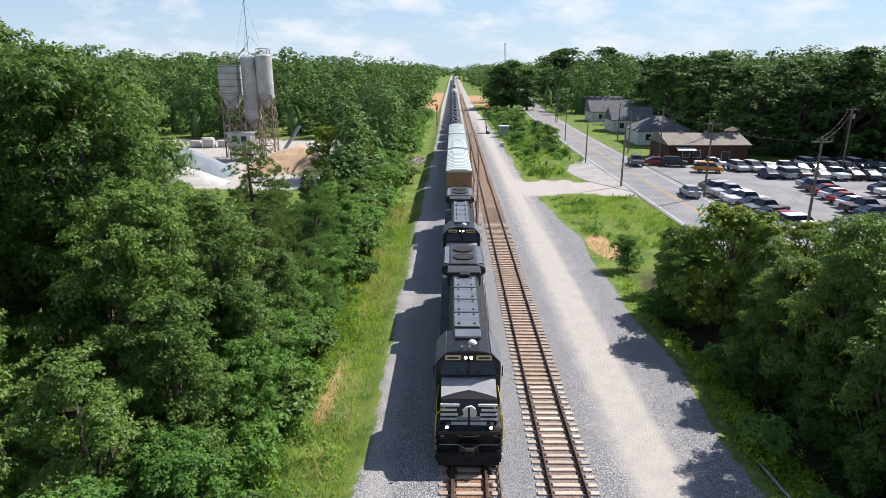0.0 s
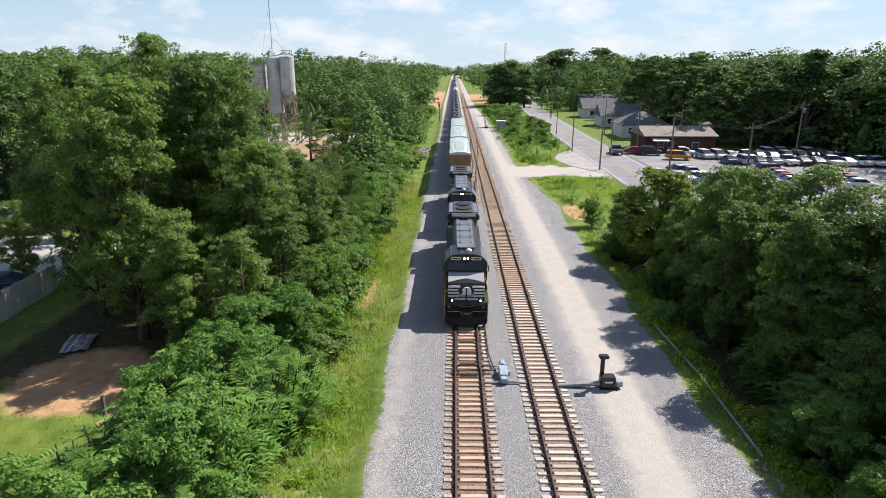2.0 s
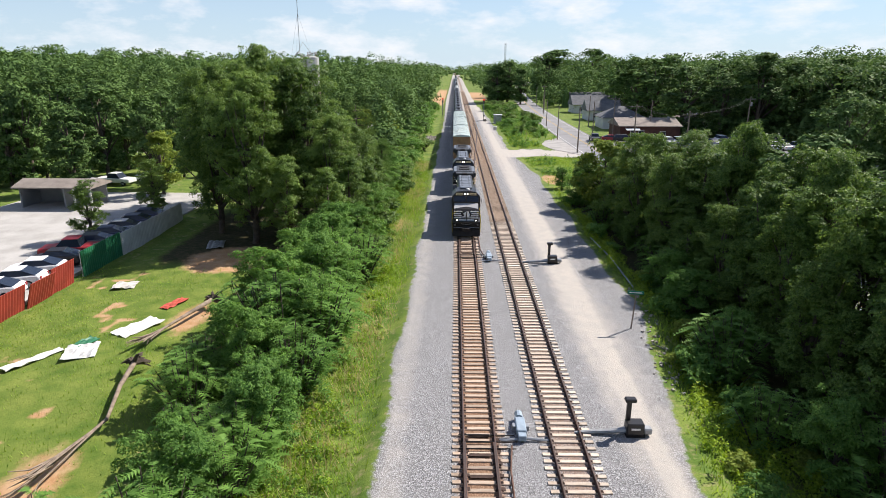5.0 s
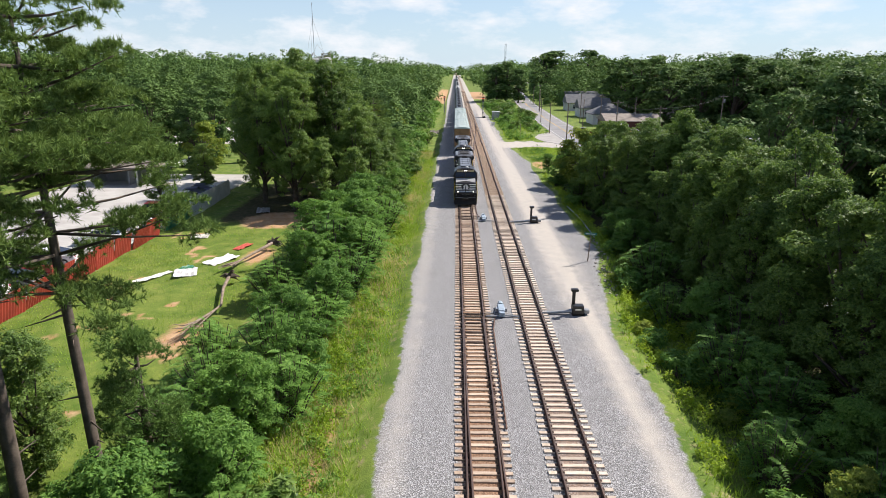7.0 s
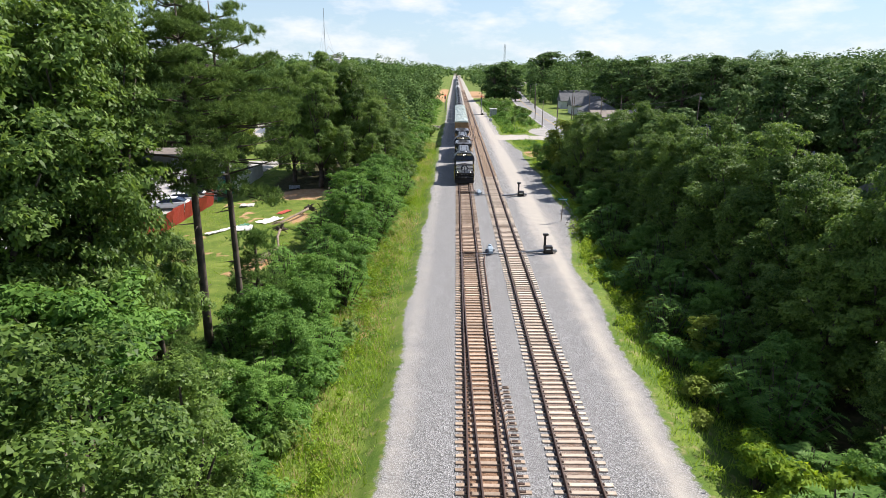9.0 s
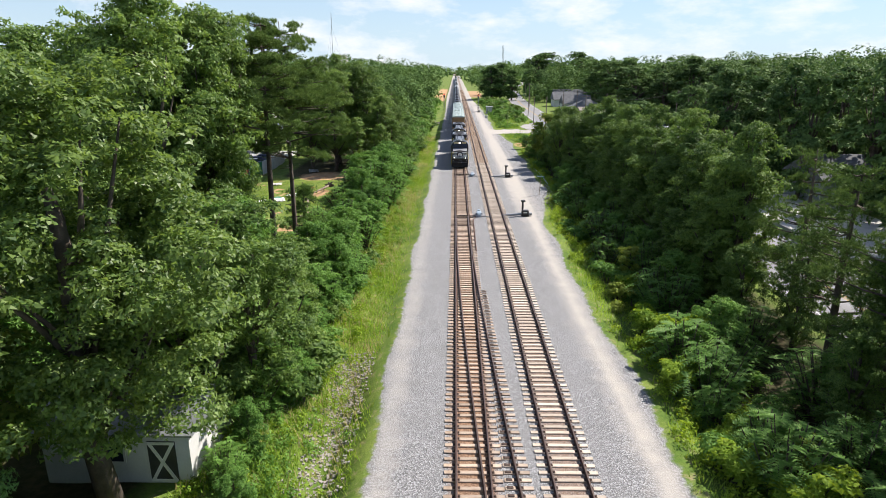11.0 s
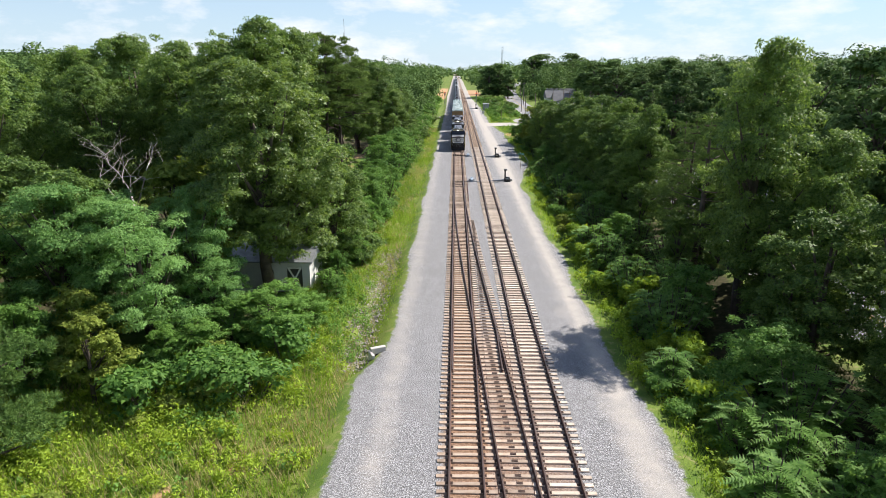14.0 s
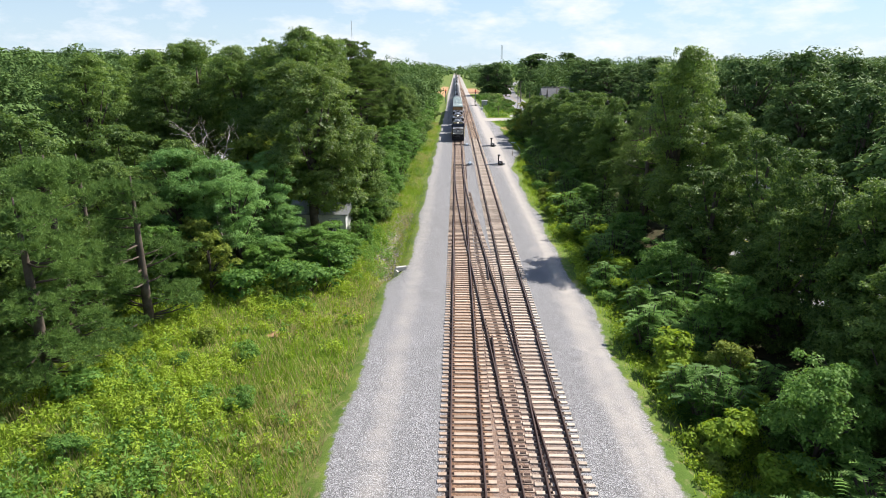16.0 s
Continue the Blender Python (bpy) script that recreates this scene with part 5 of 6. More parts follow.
    ps, us, sizes, cores, core_faces = [], [], [], [], []
    spots = []
    for d0, d1, step in ((60, 170, 8.5), (170, 340, 12), (340, 700, 22), (700, 1600, 46)):
        for x, y in scatter((-d1 * 1.05 - 40, d1 * 1.1 + 60, -60 if d0 < 100 else -30, d1), step, lambda x, y: True, rr):
            d = max(abs(y), abs(x) * 0.8)
            if not (d0 <= d < d1) or abs(x) > 0.82 * (y + 125) + 20:
                continue
            if (-12.5 - y * 0.004 < x < 17 + y * 0.005 and y < 1290) or (14 < x < 82 and -140 < y < 118):
                continue
            if abs(x - road_x(y)) < 9 or (38 < x < 72 and 100 < y < 240) or (-82 < x < -19 and 84 < y < 158) or (-62 < x < -15 and -40 < y < 50):
                continue
            if -62 < x < 0 and y < 50 or -88 < x < 0 and y < 90:
                continue
            if 14 < x < 34 and 100 < y < 260 and rr.random() < 0.9:
                continue
            spots.append((x, y, step))
    for x, y, step in spots:
        R = 3.9 + step * 0.15 if step < 15 else step * 0.36
        H = rr.uniform(18, 22.5) + (3 if y > 300 else 0)
        if -40 < x < 45:
            H *= 0.62 if y < 260 else 0.75
        if -40 < x < 0 and y < 100:
            H *= 0.6
        if 14 < x < 45 and y > 230:
            H *= 0.75
        if x > 14:
            R *= 1.25
        n = 1250 if step < 10 else 520 if step < 15 else 170 if step < 30 else 130
        z0 = h1(x, y)
        # rounded masses of foliage round and over the middle, low ones at the foot
        ca, cr = prng.uniform(0, 2 * np.pi, 11), R * 0.72 * prng.rand(11) ** 0.5
        cz = H * (0.3 + 0.5 * prng.rand(11)) * (1 - 0.3 * (cr / R) ** 2)
        cz[8:], cr[8:], cr[0] = H * 0.12, R * 0.8, 0
        rad = R * prng.uniform(0.34, 0.52, 11)
        cz[0] = H - rad[0] * 0.8
        pick = prng.choice(11, n, p=rad ** 2 / np.sum(rad ** 2))
        u = unit(prng.normal(size=(n, 3)))
        u[:, 2] = np.where(prng.rand(n) < 0.7, np.abs(u[:, 2]), u[:, 2])
        c = np.stack([x + cr * np.cos(ca), y + cr * np.sin(ca), z0 + cz], 1)
        p = c[pick] + u * (rad[pick] * prng.uniform(0.75, 1.1, n))[:, None] * np.array([1, 1, 0.85])
        ps.append(p)
        us.append(unit(u + np.array([0, 0, 0.3])))
        sizes.append(np.full(n, 0.64 if step < 10 else 0.95 if step < 15 else 1.5 if step < 30 else 3.2))
        # a leafy heart that closes the gaps
        m, k = 10, 5
        ring = []
        for i in range(k):
            f = i / (k - 1)
            rad = R * 0.3 * math.sqrt(max(0.02, 1 - max(0, (f - 0.4) / 0.62) ** 2))
            ring += [(x + rad * math.cos(6.2832 * c / m) * (0.85 + 0.2 * math.sin(c * 2.3 + x)), y + rad * math.sin(6.2832 * c / m) * (0.85 + 0.2 * math.sin(c * 1.7 + y)), z0 + H * 0.36 * f - 0.5) for c in range(m)]
        off = len(cores) * m * k
        cores.append(ring)
        for i in range(k - 1):
            for c in range(m):
                a0, a1, b0, b1 = off + i * m + c, off + i * m + (c + 1) % m, off + (i + 1) * m + c, off + (i + 1) * m + (c + 1) % m
                core_faces.extend(((a0, a1, b1), (a0, b1, b0)))
    s = np.concatenate(sizes)
    v, q = leaf_arrays(np.concatenate(ps), np.concatenate(us), 1.0, 0.5, 0.5, 0.4)
    base = v.reshape(-1, 3, 3)
    base = base[:, :1] + (base - base[:, :1]) * s[:, None, None]
    leaves = base.reshape(-1, 3)
    heart = np.array([p for r in cores for p in r])
    return np.concatenate([leaves, heart]), np.concatenate([q, np.array(core_faces) + len(leaves)])


v, q = far_woods()
tagged(new("far_woods", sheet_mesh("far_woods", v, q, LEAF_FAR)), "dense green broadleaf woods reaching to the horizon", "woods", kind="stuff")


def blades(area, n, keep, h0, h1_, material, name, label):
    """Upright grass blades, each a narrow bent leaf."""
    x = prng.uniform(area[0], area[1], n)
    y = prng.uniform(area[2], area[3], n)
    k = keep(x, y) > prng.rand(n)
    x, y = x[k], y[k]
    z = height(x, y) - 0.03
    n = len(x)
    a = prng.uniform(0, 2 * np.pi, n)
    h = prng.uniform(h0, h1_, n)
    w = 0.015 + 0.022 * prng.rand(n)
    d = np.stack([np.cos(a), np.sin(a), 0 * a], 1)
    s = np.stack([-np.sin(a), np.cos(a), 0 * a], 1)
    b = np.stack([x, y, z], 1)
    up = np.array([0, 0, 1.0])
    v = np.stack([b - s * w[:, None], b + s * w[:, None], b + d * (h * 0.5)[:, None] + up * h[:, None]], 1).reshape(-1, 3)
    return tagged(new(name, sheet_mesh(name, v, np.arange(3 * n).reshape(-1, 3), material)), label, "grass", kind="stuff")


def weeds(area, n, keep, tall, material, name, label, leaves=60, leaf=0.17):
    """Uneven mounds of leafy weeds, each a bunch of stalks with small leaves."""
    x, y = prng.uniform(area[0], area[1], n), prng.uniform(area[2], area[3], n)
    k = keep(x, y) > prng.rand(n)
    x, y = x[k], y[k]
    n = len(x)
    z, h, r = height(x, y), prng.uniform(tall[0], tall[1], n) * (0.6 + 0.8 * prng.rand(n) ** 2), prng.uniform(0.25, 0.75, n)
    i = np.repeat(np.arange(n), leaves)
    u = unit(prng.normal(size=(n * leaves, 3)))
    u[:, 2] = np.abs(u[:, 2])
    d = prng.rand(n * leaves) ** 0.4
    p = np.stack([x[i] + u[:, 0] * r[i] * d, y[i] + u[:, 1] * r[i] * d, z[i] + h[i] * (0.1 + 0.9 * u[:, 2] * d)], 1)
    v, q = leaf_arrays(p, u, leaf, 0.32, 0.5, 0.8)
    return tagged(new(name, sheet_mesh(name, v, q, material)), label, "weeds", kind="stuff")


patchy = lambda x, y: np.clip(0.55 + 0.5 * wave(x * 1.3, y * 1.1 + 4), 0.05, 1)
blades((-12, -3.6, -110, 80), 190000, lambda x, y: smooth(-0.2, -1.6, x - left_edge(y)) * patchy(x, y) * (1 - 0.9 * bare_soil(x, y)) * (1 - 0.9 * np.exp(-((x + 6.3) / 1.0) ** 2) * smooth(-77, -72, y) * smooth(-44, -56, y)), 0.14, 0.45, GRASS, "verge_grass", "tall patchy green verge grass beside the gravel")
blades((-12, -4.2, -110, 80), 42000, lambda x, y: smooth(-0.6, -2.0, x - left_edge(y)) * patchy(x + 9, y), 0.3, 0.75, STRAW, "dry_grass", "dry straw-coloured grass stalks on the verge")
blades((-27, -7, -112, -74), 120000, lambda x, y: patchy(x, y) * (1 - bare_soil(x, y)), 0.15, 0.55, GRASS, "meadow_grass", "tall meadow grass and weeds beside the track")
blades((9.5, 16, -110, 60), 50000, lambda x, y: smooth(0.0, 1.2, x - right_edge(y)) * patchy(x, y), 0.2, 0.6, GRASS, "lane_grass", "weeds and grass along the gravel lane")
blades((-24, -6, -112, -74), 22000, lambda x, y: patchy(x + 5, y * 1.4), 0.3, 0.7, STRAW, "meadow_straw", "dry straw-coloured stalks on the meadow slope")
blades((-33, -14, -36, 14), 50000, lambda x, y: 0.7 * (1 - bare_soil(x, y)) * patchy(x, y), 0.08, 0.22, GRASS, "lawn_grass", "short bright lawn grass with clay patches")
blades((12, 25.8, 58, 112), 40000, lambda x, y: smooth(0.3, 1.4, x - right_edge(y)) * patchy(x, y) * (1 - bare_soil(x, y)) * (smooth(85, 82, y) + smooth(97, 100, y) * smooth(20, 18.5, x)), 0.15, 0.5, GRASS, "island_grass", "rough grass between gravel lane and street")
blades((12.5, 24, 112, 200), 14000, lambda x, y: patchy(x, y), 0.4, 1.0, GRASS, "far_verge_grass", "tall weeds between gravel lane and street")

weeds((-24, -6.5, -114, -73), 3600, lambda x, y: np.clip(0.45 + 0.8 * wave(x * 0.9 + 2, y * 0.8), 0.06, 1) * (0.3 + 0.7 * smooth(-9, -14, x)) * smooth(0.4, 1.6, left_edge(y) - x), (0.5, 1.35), LEAF_WEED, "meadow_weeds", "yellow-green leafy weeds on the meadow slope")
weeds((10.5, 16.5, -114, 50), 3200, lambda x, y: np.clip(0.5 + 0.7 * wave(x * 1.1, y * 0.7 + 3), 0.06, 1) * smooth(0.5, 1.5, x - right_edge(y)), (0.5, 1.3), LEAF_WEED, "lane_weeds", "yellow-green weeds along the gravel lane")
weeds((-11.5, -5, -74, 90), 4600, lambda x, y: np.clip(0.2 + 0.75 * wave(x * 1.2 + 7, y * 0.5), 0.03, 1) * smooth(1.6, 3.2, left_edge(y) - x), (0.35, 1.0), LEAF_WEED, "verge_weeds", "bright green weeds along the verge", 45, 0.15)
weeds((12.5, 25.5, 98, 250), 1500, lambda x, y: np.clip(0.55 + 0.6 * wave(x * 0.8, y * 0.3 + 1), 0.1, 1) * smooth(0.4, 1.6, x - right_edge(y)) * smooth(-5.2, -6.2, x - road_x(y)) * (1 - smooth(17.5, 19.5, x) * smooth(96, 98, y) * smooth(118, 114, y)), (0.7, 2.1), LEAF_BRIGHT, "island_weeds", "tall green weeds between gravel lane and street", 46, 0.34)
weeds((13, 25.8, 58, 83), 420, lambda x, y: (1 - bare_soil(x, y)) * np.clip(0.4 + 0.6 * wave(x * 0.9 + 3, y * 0.7), 0.05, 1) * smooth(0.6, 1.8, x - right_edge(y)), (0.4, 1.1), LEAF_BRIGHT, "corner_weeds", "green weeds on the corner between lane and street", 46, 0.2)
weeds((-16, -7, 75, 260), 1300, lambda x, y: np.clip(0.45 + 0.6 * wave(x * 0.8 + 1, y * 0.3), 0.05, 1) * smooth(1.8, 4.0, left_edge(y) - x), (0.5, 1.9), LEAF_BRIGHT, "slope_weeds", "tall green weeds below the woods beside the track", 46, 0.32)
weeds((-24, -7, -114, -73), 1500, lambda x, y: np.clip(0.3 + 0.8 * wave(x * 0.7 + 6, y * 0.9 + 2), 0.03, 1) * (0.25 + 0.75 * smooth(-9, -14, x)), (0.6, 1.5), LEAF_BRIGHT, "meadow_plants", "green leafy plants on the meadow slope", 60, 0.2)
weeds((-10.5, -5, -72, 95), 2600, lambda x, y: np.clip(0.15 + 0.8 * wave(x * 1.1 + 2, y * 0.6 + 5), 0.02, 1) * smooth(1.3, 3.0, left_edge(y) - x), (0.4, 1.1), LEAF_BRIGHT, "verge_plants", "dark green leafy plants on the verge", 50, 0.16)
# ---- street and buildings ----


def ribbon(name, xs0, xs1, ys, z, material, label, category):
    v = np.array([(x, y, h1(x, y) * 0 + z) for a, b, y in zip(xs0, xs1, ys) for x in (a, b)])
    n = len(ys)
    q = np.array([(2 * i, 2 * i + 1, 2 * i + 3, 2 * i + 2) for i in range(n - 1)])
    return tagged(new(name, sheet_mesh(name, v, q, material)), label, category, kind="structure")


ys = list(np.arange(-140, 60, 8.0)) + list(np.arange(60, 700, 8.0))
mid = [float(road_x(y)) for y in ys]
ribbon("road", [m - 4.5 for m in mid], [m + 4.7 for m in mid], ys, 0.05, ASPHALT, "worn grey two-lane asphalt street", "road")
for off, w, m_, nm in ((-3.9, 0.07, PAINT_WHITE, "edge line"), (3.9, 0.07, PAINT_WHITE, "edge line"), (-0.15, 0.06, PAINT_YELLOW, "centre line"), (0.15, 0.06, PAINT_YELLOW, "centre line")):
    ribbon("road_line", [m + off - w for m in mid], [m + off + w for m in mid], ys, 0.056, m_, "painted %s on the street" % nm, "road marking")
tagged(part("apron", Geo().prism([(26.3, 86), (26.3, 120), (21.5, 112), (19.5, 104), (21, 96)], "z", -0.2, 0.025), APRON), "dusty grey apron beside the street", "pavement", kind="structure")
g = Geo().box(35.4, 78, 58, 112, -0.2, 0.03)
tagged(part("parking_lot", g, ASPHALT), "grey asphalt car park full of cars", "car park", kind="structure")


def house(name, label, w, d, h, roof_h, wall, roofing, at, windows=(), doors=(), hip=False):
    """Walls from (0, 0) to (w, d); the street front at y = 0."""
    o = thing(name, label, "house", at=at)
    part("wall", Geo().box(0, w, 0, d, -0.5, h), wall, o)
    e = 0.45
    g = Geo()
    if hip:
        r = min(w, d) / 2
        g.add([(-e, -e, h), (w + e, -e, h), (w + e, d + e, h), (-e, d + e, h), (r, d / 2, h + roof_h), (w - r, d / 2, h + roof_h), (-e, -e, h - 0.15), (w + e, -e, h - 0.15), (w + e, d + e, h - 0.15), (-e, d + e, h - 0.15)],
              [(0, 1, 5, 4), (1, 2, 5), (2, 3, 4, 5), (3, 0, 4), (6, 7, 1, 0), (7, 8, 2, 1), (8, 9, 3, 2), (9, 6, 0, 3), (9, 8, 7, 6)])
    else:
        g.prism([(-e, h - 0.1), (d + e, h - 0.1), (d + e, h + 0.06), (d / 2, h + roof_h), (-e, h + 0.06)], "x", -e, w + e)
    part("roof", g, roofing, o)
    for x, z, ww, hh in windows:
        win = part("window", Geo().box(x - ww / 2 - 0.08, x + ww / 2 + 0.08, -0.06, 0.02, z - 0.08, z + hh + 0.08), SIDING, o)
        part("pane", Geo().box(x - ww / 2, x + ww / 2, -0.075, -0.062, z, z + hh), GLASS, win)
    for x, ww, hh in doors:
        dd = part("door", Geo().box(x - ww / 2 - 0.08, x + ww / 2 + 0.08, -0.05, 0.02, 0, hh + 0.08), SIDING, o)
        part("leaf", Geo().box(x - ww / 2, x + ww / 2, -0.08, -0.052, 0, hh), LOCO_ROOF, dd)
    return o


shop = house("brick_shop", "low brown brick shop with a shallow brown roof", 14.6, 11, 3.4, 1.7, BRICK, SHINGLE, pose(40.2, 114.5, 0), [(3.2, 1.1, 1.2, 1.3), (5.2, 1.1, 1.2, 1.3)], [(10.5, 1.3, 2.1)])
part("awning", Geo().prism([(-1.6, 2.5), (0, 2.9), (0, 2.98), (-1.6, 2.58)], "x", 1.2, 4.6), SIDING, shop)
for x, y in ((4, 5.5), (9, 6), (13, 4.5)):
    part("roof_vent", Geo().box(x - 0.3, x + 0.3, y - 0.3, y + 0.3, 4.6, 5.4), STEEL, shop)
house("white_house", "white sided house with a grey hipped roof", 12, 10, 3.2, 3.0, SIDING, SHINGLE_GREY, pose(42.6, 143, 0), [(2.5, 1, 1.2, 1.4), (9, 1, 1.2, 1.4)], [(6, 1.0, 2.1)], True)
house("white_house", "white house with a steep grey roof and porch", 11, 9, 3.2, 3.4, SIDING, SHINGLE_GREY, pose(44.2, 172, 0), [(2.5, 1, 1.2, 1.4), (8, 1, 1.2, 1.4)], [(5, 1.0, 2.1)])
house("white_house", "white sided bungalow with a grey gabled roof", 16, 10, 3.2, 3.4, SIDING, SHINGLE_GREY, pose(45.5, 205, 0), [(3, 1, 1.2, 1.4), (11, 1, 1.2, 1.4)], [(7, 1.0, 2.1)])
house("white_house", "pale house with a grey roof further up the street", 15, 10, 3.2, 3.4, SIDING, SHINGLE_GREY, pose(51, 238, 0), [(3, 1, 1.2, 1.4)], [(7, 1.0, 2.1)])
house("pale_house", "pale house with a grey roof behind the shop", 12, 9, 3.0, 2.6, SIDING, SHINGLE, pose(62, 135, 0), [(3, 1, 1.2, 1.4)], [], True)

tagged(part("pale_lot", Geo().box(37, 50, -34, 2, -0.2, 0.16), CONCRETE), "pale concrete lot across the street", "pavement", kind="structure")
house("grey_house", "grey sided house with a grey roof behind a pale lot", 11, 9, 3.4, 2.8, SIDING_GREY, SHINGLE_GREY, pose(47, -6, 0.1), [(2.5, 1, 1.2, 1.4), (8, 1, 1.2, 1.4)], [(5, 1.0, 2.1)])

# ---- cars ----


def paint(name, c):
    return mat(name, c, 0.42, 0.0, var=0.08, scale=1, fine=8, bump=0.0, spec=0.6)


CAR_PAINTS = {"white": paint("white car paint", (0.75, 0.75, 0.75)), "black": paint("black car paint", (0.012, 0.012, 0.014)), "dark blue": paint("blue car paint", (0.02, 0.035, 0.09)), "red": paint("red car paint", (0.3, 0.02, 0.025)), "silver": paint("silver car paint", (0.42, 0.43, 0.45)), "grey": paint("grey car paint", (0.1, 0.105, 0.115)), "orange": paint("orange car paint", (0.6, 0.24, 0.02))}
TYRE = Geo()
TYRE.tube([(-0.11, 0, 0), (0.11, 0, 0)], 0.33, 14)
TYRE_MESH = TYRE.mesh("tyre", RUBBER)
RIM = Geo()
RIM.tube([(-0.12, 0, 0), (0.12, 0, 0)], 0.2, 10)
RIM_MESH = RIM.mesh("rim", STEEL)
CAR_FORMS = {
    "car": (4.6, 0.9, [(-2.3, 0.3), (2.3, 0.3), (2.28, 0.8), (2.15, 1.04), (1.6, 1.06), (-1.4, 0.95), (-2.1, 0.84), (-2.28, 0.6)], [(-1.3, 0.94), (-0.45, 1.44), (0.85, 1.47), (1.95, 1.04)]),
    "estate car": (4.7, 0.95, [(-2.35, 0.35), (2.35, 0.35), (2.36, 1.0), (2.25, 1.12), (-1.5, 1.08), (-2.2, 0.98), (-2.34, 0.7)], [(-1.45, 1.07), (-0.7, 1.72), (1.7, 1.75), (2.27, 1.1)]),
    "pickup truck": (5.6, 0.98, [(-2.8, 0.45), (2.8, 0.45), (2.8, 1.12), (-1.5, 1.12), (-2.75, 1.02)], [(-1.25, 1.1), (-0.6, 1.8), (0.7, 1.82), (0.95, 1.1)]),
}


def car(form, colour):
    length, half, side, top = CAR_FORMS[form]
    o = thing("car" if form != "pickup truck" else "pickup_truck", "parked %s %s with dark windows" % (colour, form), form, "parked vehicles")
    part("body", Geo().prism(side, "x", -half, half), CAR_PAINTS[colour], o, bevel=0.1)
    zs = [p[1] for p in top]
    part("glasshouse", Geo().add([(s * (half - 0.08 - 0.16 * (z > 1.2)), y, z) for s in (-1, 1) for y, z in top], [(3, 2, 1, 0), (4, 5, 6, 7), (0, 1, 5, 4), (1, 2, 6, 5), (2, 3, 7, 6)]), GLASS, o)
    yz = top[1:3]
    part("roof", Geo().box(-half + 0.22, half - 0.22, yz[0][0] - 0.03, yz[1][0] + 0.03, max(zs) - 0.05, max(zs) + 0.03), CAR_PAINTS[colour], o, bevel=0.03)
    for s in (-1, 1):
        for y in (-length * 0.31, length * 0.3):
            w = part("wheel", TYRE_MESH, None, o, at=pose(s * (half - 0.1), y, 0.33))
            part("rim", RIM_MESH, None, w)
        part("headlight", Geo().box(s * (half - 0.28) - 0.16, s * (half - 0.28) + 0.16, side[0][0] - 0.01 + 0.03, side[0][0] + 0.12, 0.6, 0.74), WHITE, o)
        part("tail_light", Geo().box(s * (half - 0.2) - 0.1, s * (half - 0.2) + 0.1, length / 2 - 0.08, length / 2 + 0.012, 0.7, 0.9), CAR_PAINTS["red"], o)
    return o


CARS = {}


def park(form, colour, x, y, turn, z=0.03):
    m = pose(x, y, z, 0, 0, turn)
    if (form, colour) in CARS:
        return copy_thing(CARS[form, colour], m)
    CARS[form, colour] = car(form, colour)
    CARS[form, colour].matrix_basis = m
    return CARS[form, colour]


R2 = random.Random(21)
SHADES = ["white"] * 5 + ["black"] * 5 + ["grey"] * 4 + ["silver"] * 3 + ["dark blue"] * 3 + ["red"] * 3
for row, (x0, y0, x1, y1, n, turn) in enumerate(((38.5, 90, 38.0, 62, 11, 100), (44.5, 90, 43.5, 62, 0, 80), (54, 92, 50, 70, 8, 95), (59.5, 93, 55, 72, 0, 85), (48, 106, 76, 104, 11, 5), (50, 99.5, 78, 97, 11, 180), (62, 110, 78, 109, 6, 0), (62, 88, 60, 74, 5, 92))):
    for i in range(n):
        t = (i + 0.5) / n
        park(R2.choice(["car", "car", "estate car", "pickup truck"]), R2.choice(SHADES), x0 + (x1 - x0) * t, y0 + (y1 - y0) * t, turn + R2.uniform(-4, 4))
for form, colour, x, y, turn in (("car", "silver", 33, 84, 176), ("pickup truck", "grey", 33.5, 112, 177), ("car", "red", 37.5, 112, 80), ("estate car", "black", 40, 110.5, 75), ("pickup truck", "white", 46, 109, 80), ("estate car", "orange", 43.5, 104, 75), ("car", "white", 47, 110, 5)):
    park(form, colour, x, y, turn, 0.06)

# ---- poles and wires ----


def utility_pole(label, h, arm=True, transformer=False):
    o = thing("utility_pole", label, "utility pole", "wooden utility poles")
    part("pole", Geo().tube([(0, 0, -0.6), (0, 0, h)], [0.16, 0.11], 8), WOOD_POLE, o)
    if arm:
        a = part("crossarm", Geo().box(-1.2, 1.2, -0.06, 0.06, h - 0.6, h - 0.48), WOOD_POLE, o)
        for x in (-1.1, -0.4, 0.4, 1.1):
            part("insulator", Geo().tube([(x, 0, h - 0.48), (x, 0, h - 0.3)], 0.05, 6), STEEL, a)
    if transformer:
        part("transformer", Geo().tube([(0.35, 0, h - 2.0), (0.35, 0, h - 1.2)], 0.25, 10), STEEL, o)
    return o


p1 = utility_pole("tall wooden utility pole beside the street", 9.5, False)
p1.matrix_basis = pose(25.4, 91.2, 0)
p2 = utility_pole("wooden utility pole with a crossarm", 10.5, True)
p2.matrix_basis = pose(34.6, 83, 0)
p3 = utility_pole("wooden utility pole with a crossarm and transformer", 11, True, True)
p3.matrix_basis = pose(66, 104, 0)
for x, y, s in ((25.0, 115, 0.85), (27.3, 150, 0.8), (33.5, 200, 0.9), (40, 150, 0.95), (36.5, 128, 0.9), (15.6, 101, 0.4), (37, 250, 0.9), (48.5, 118, 1.0)):
    copy_thing(p1, pose(x, y, 0) @ Matrix.Scale(s, 4))
for x, y in ((37.3, 62.7), (33.9, 205), (38, 113)):
    copy_thing(p2, pose(x, y, 0, 0, 0, 10))
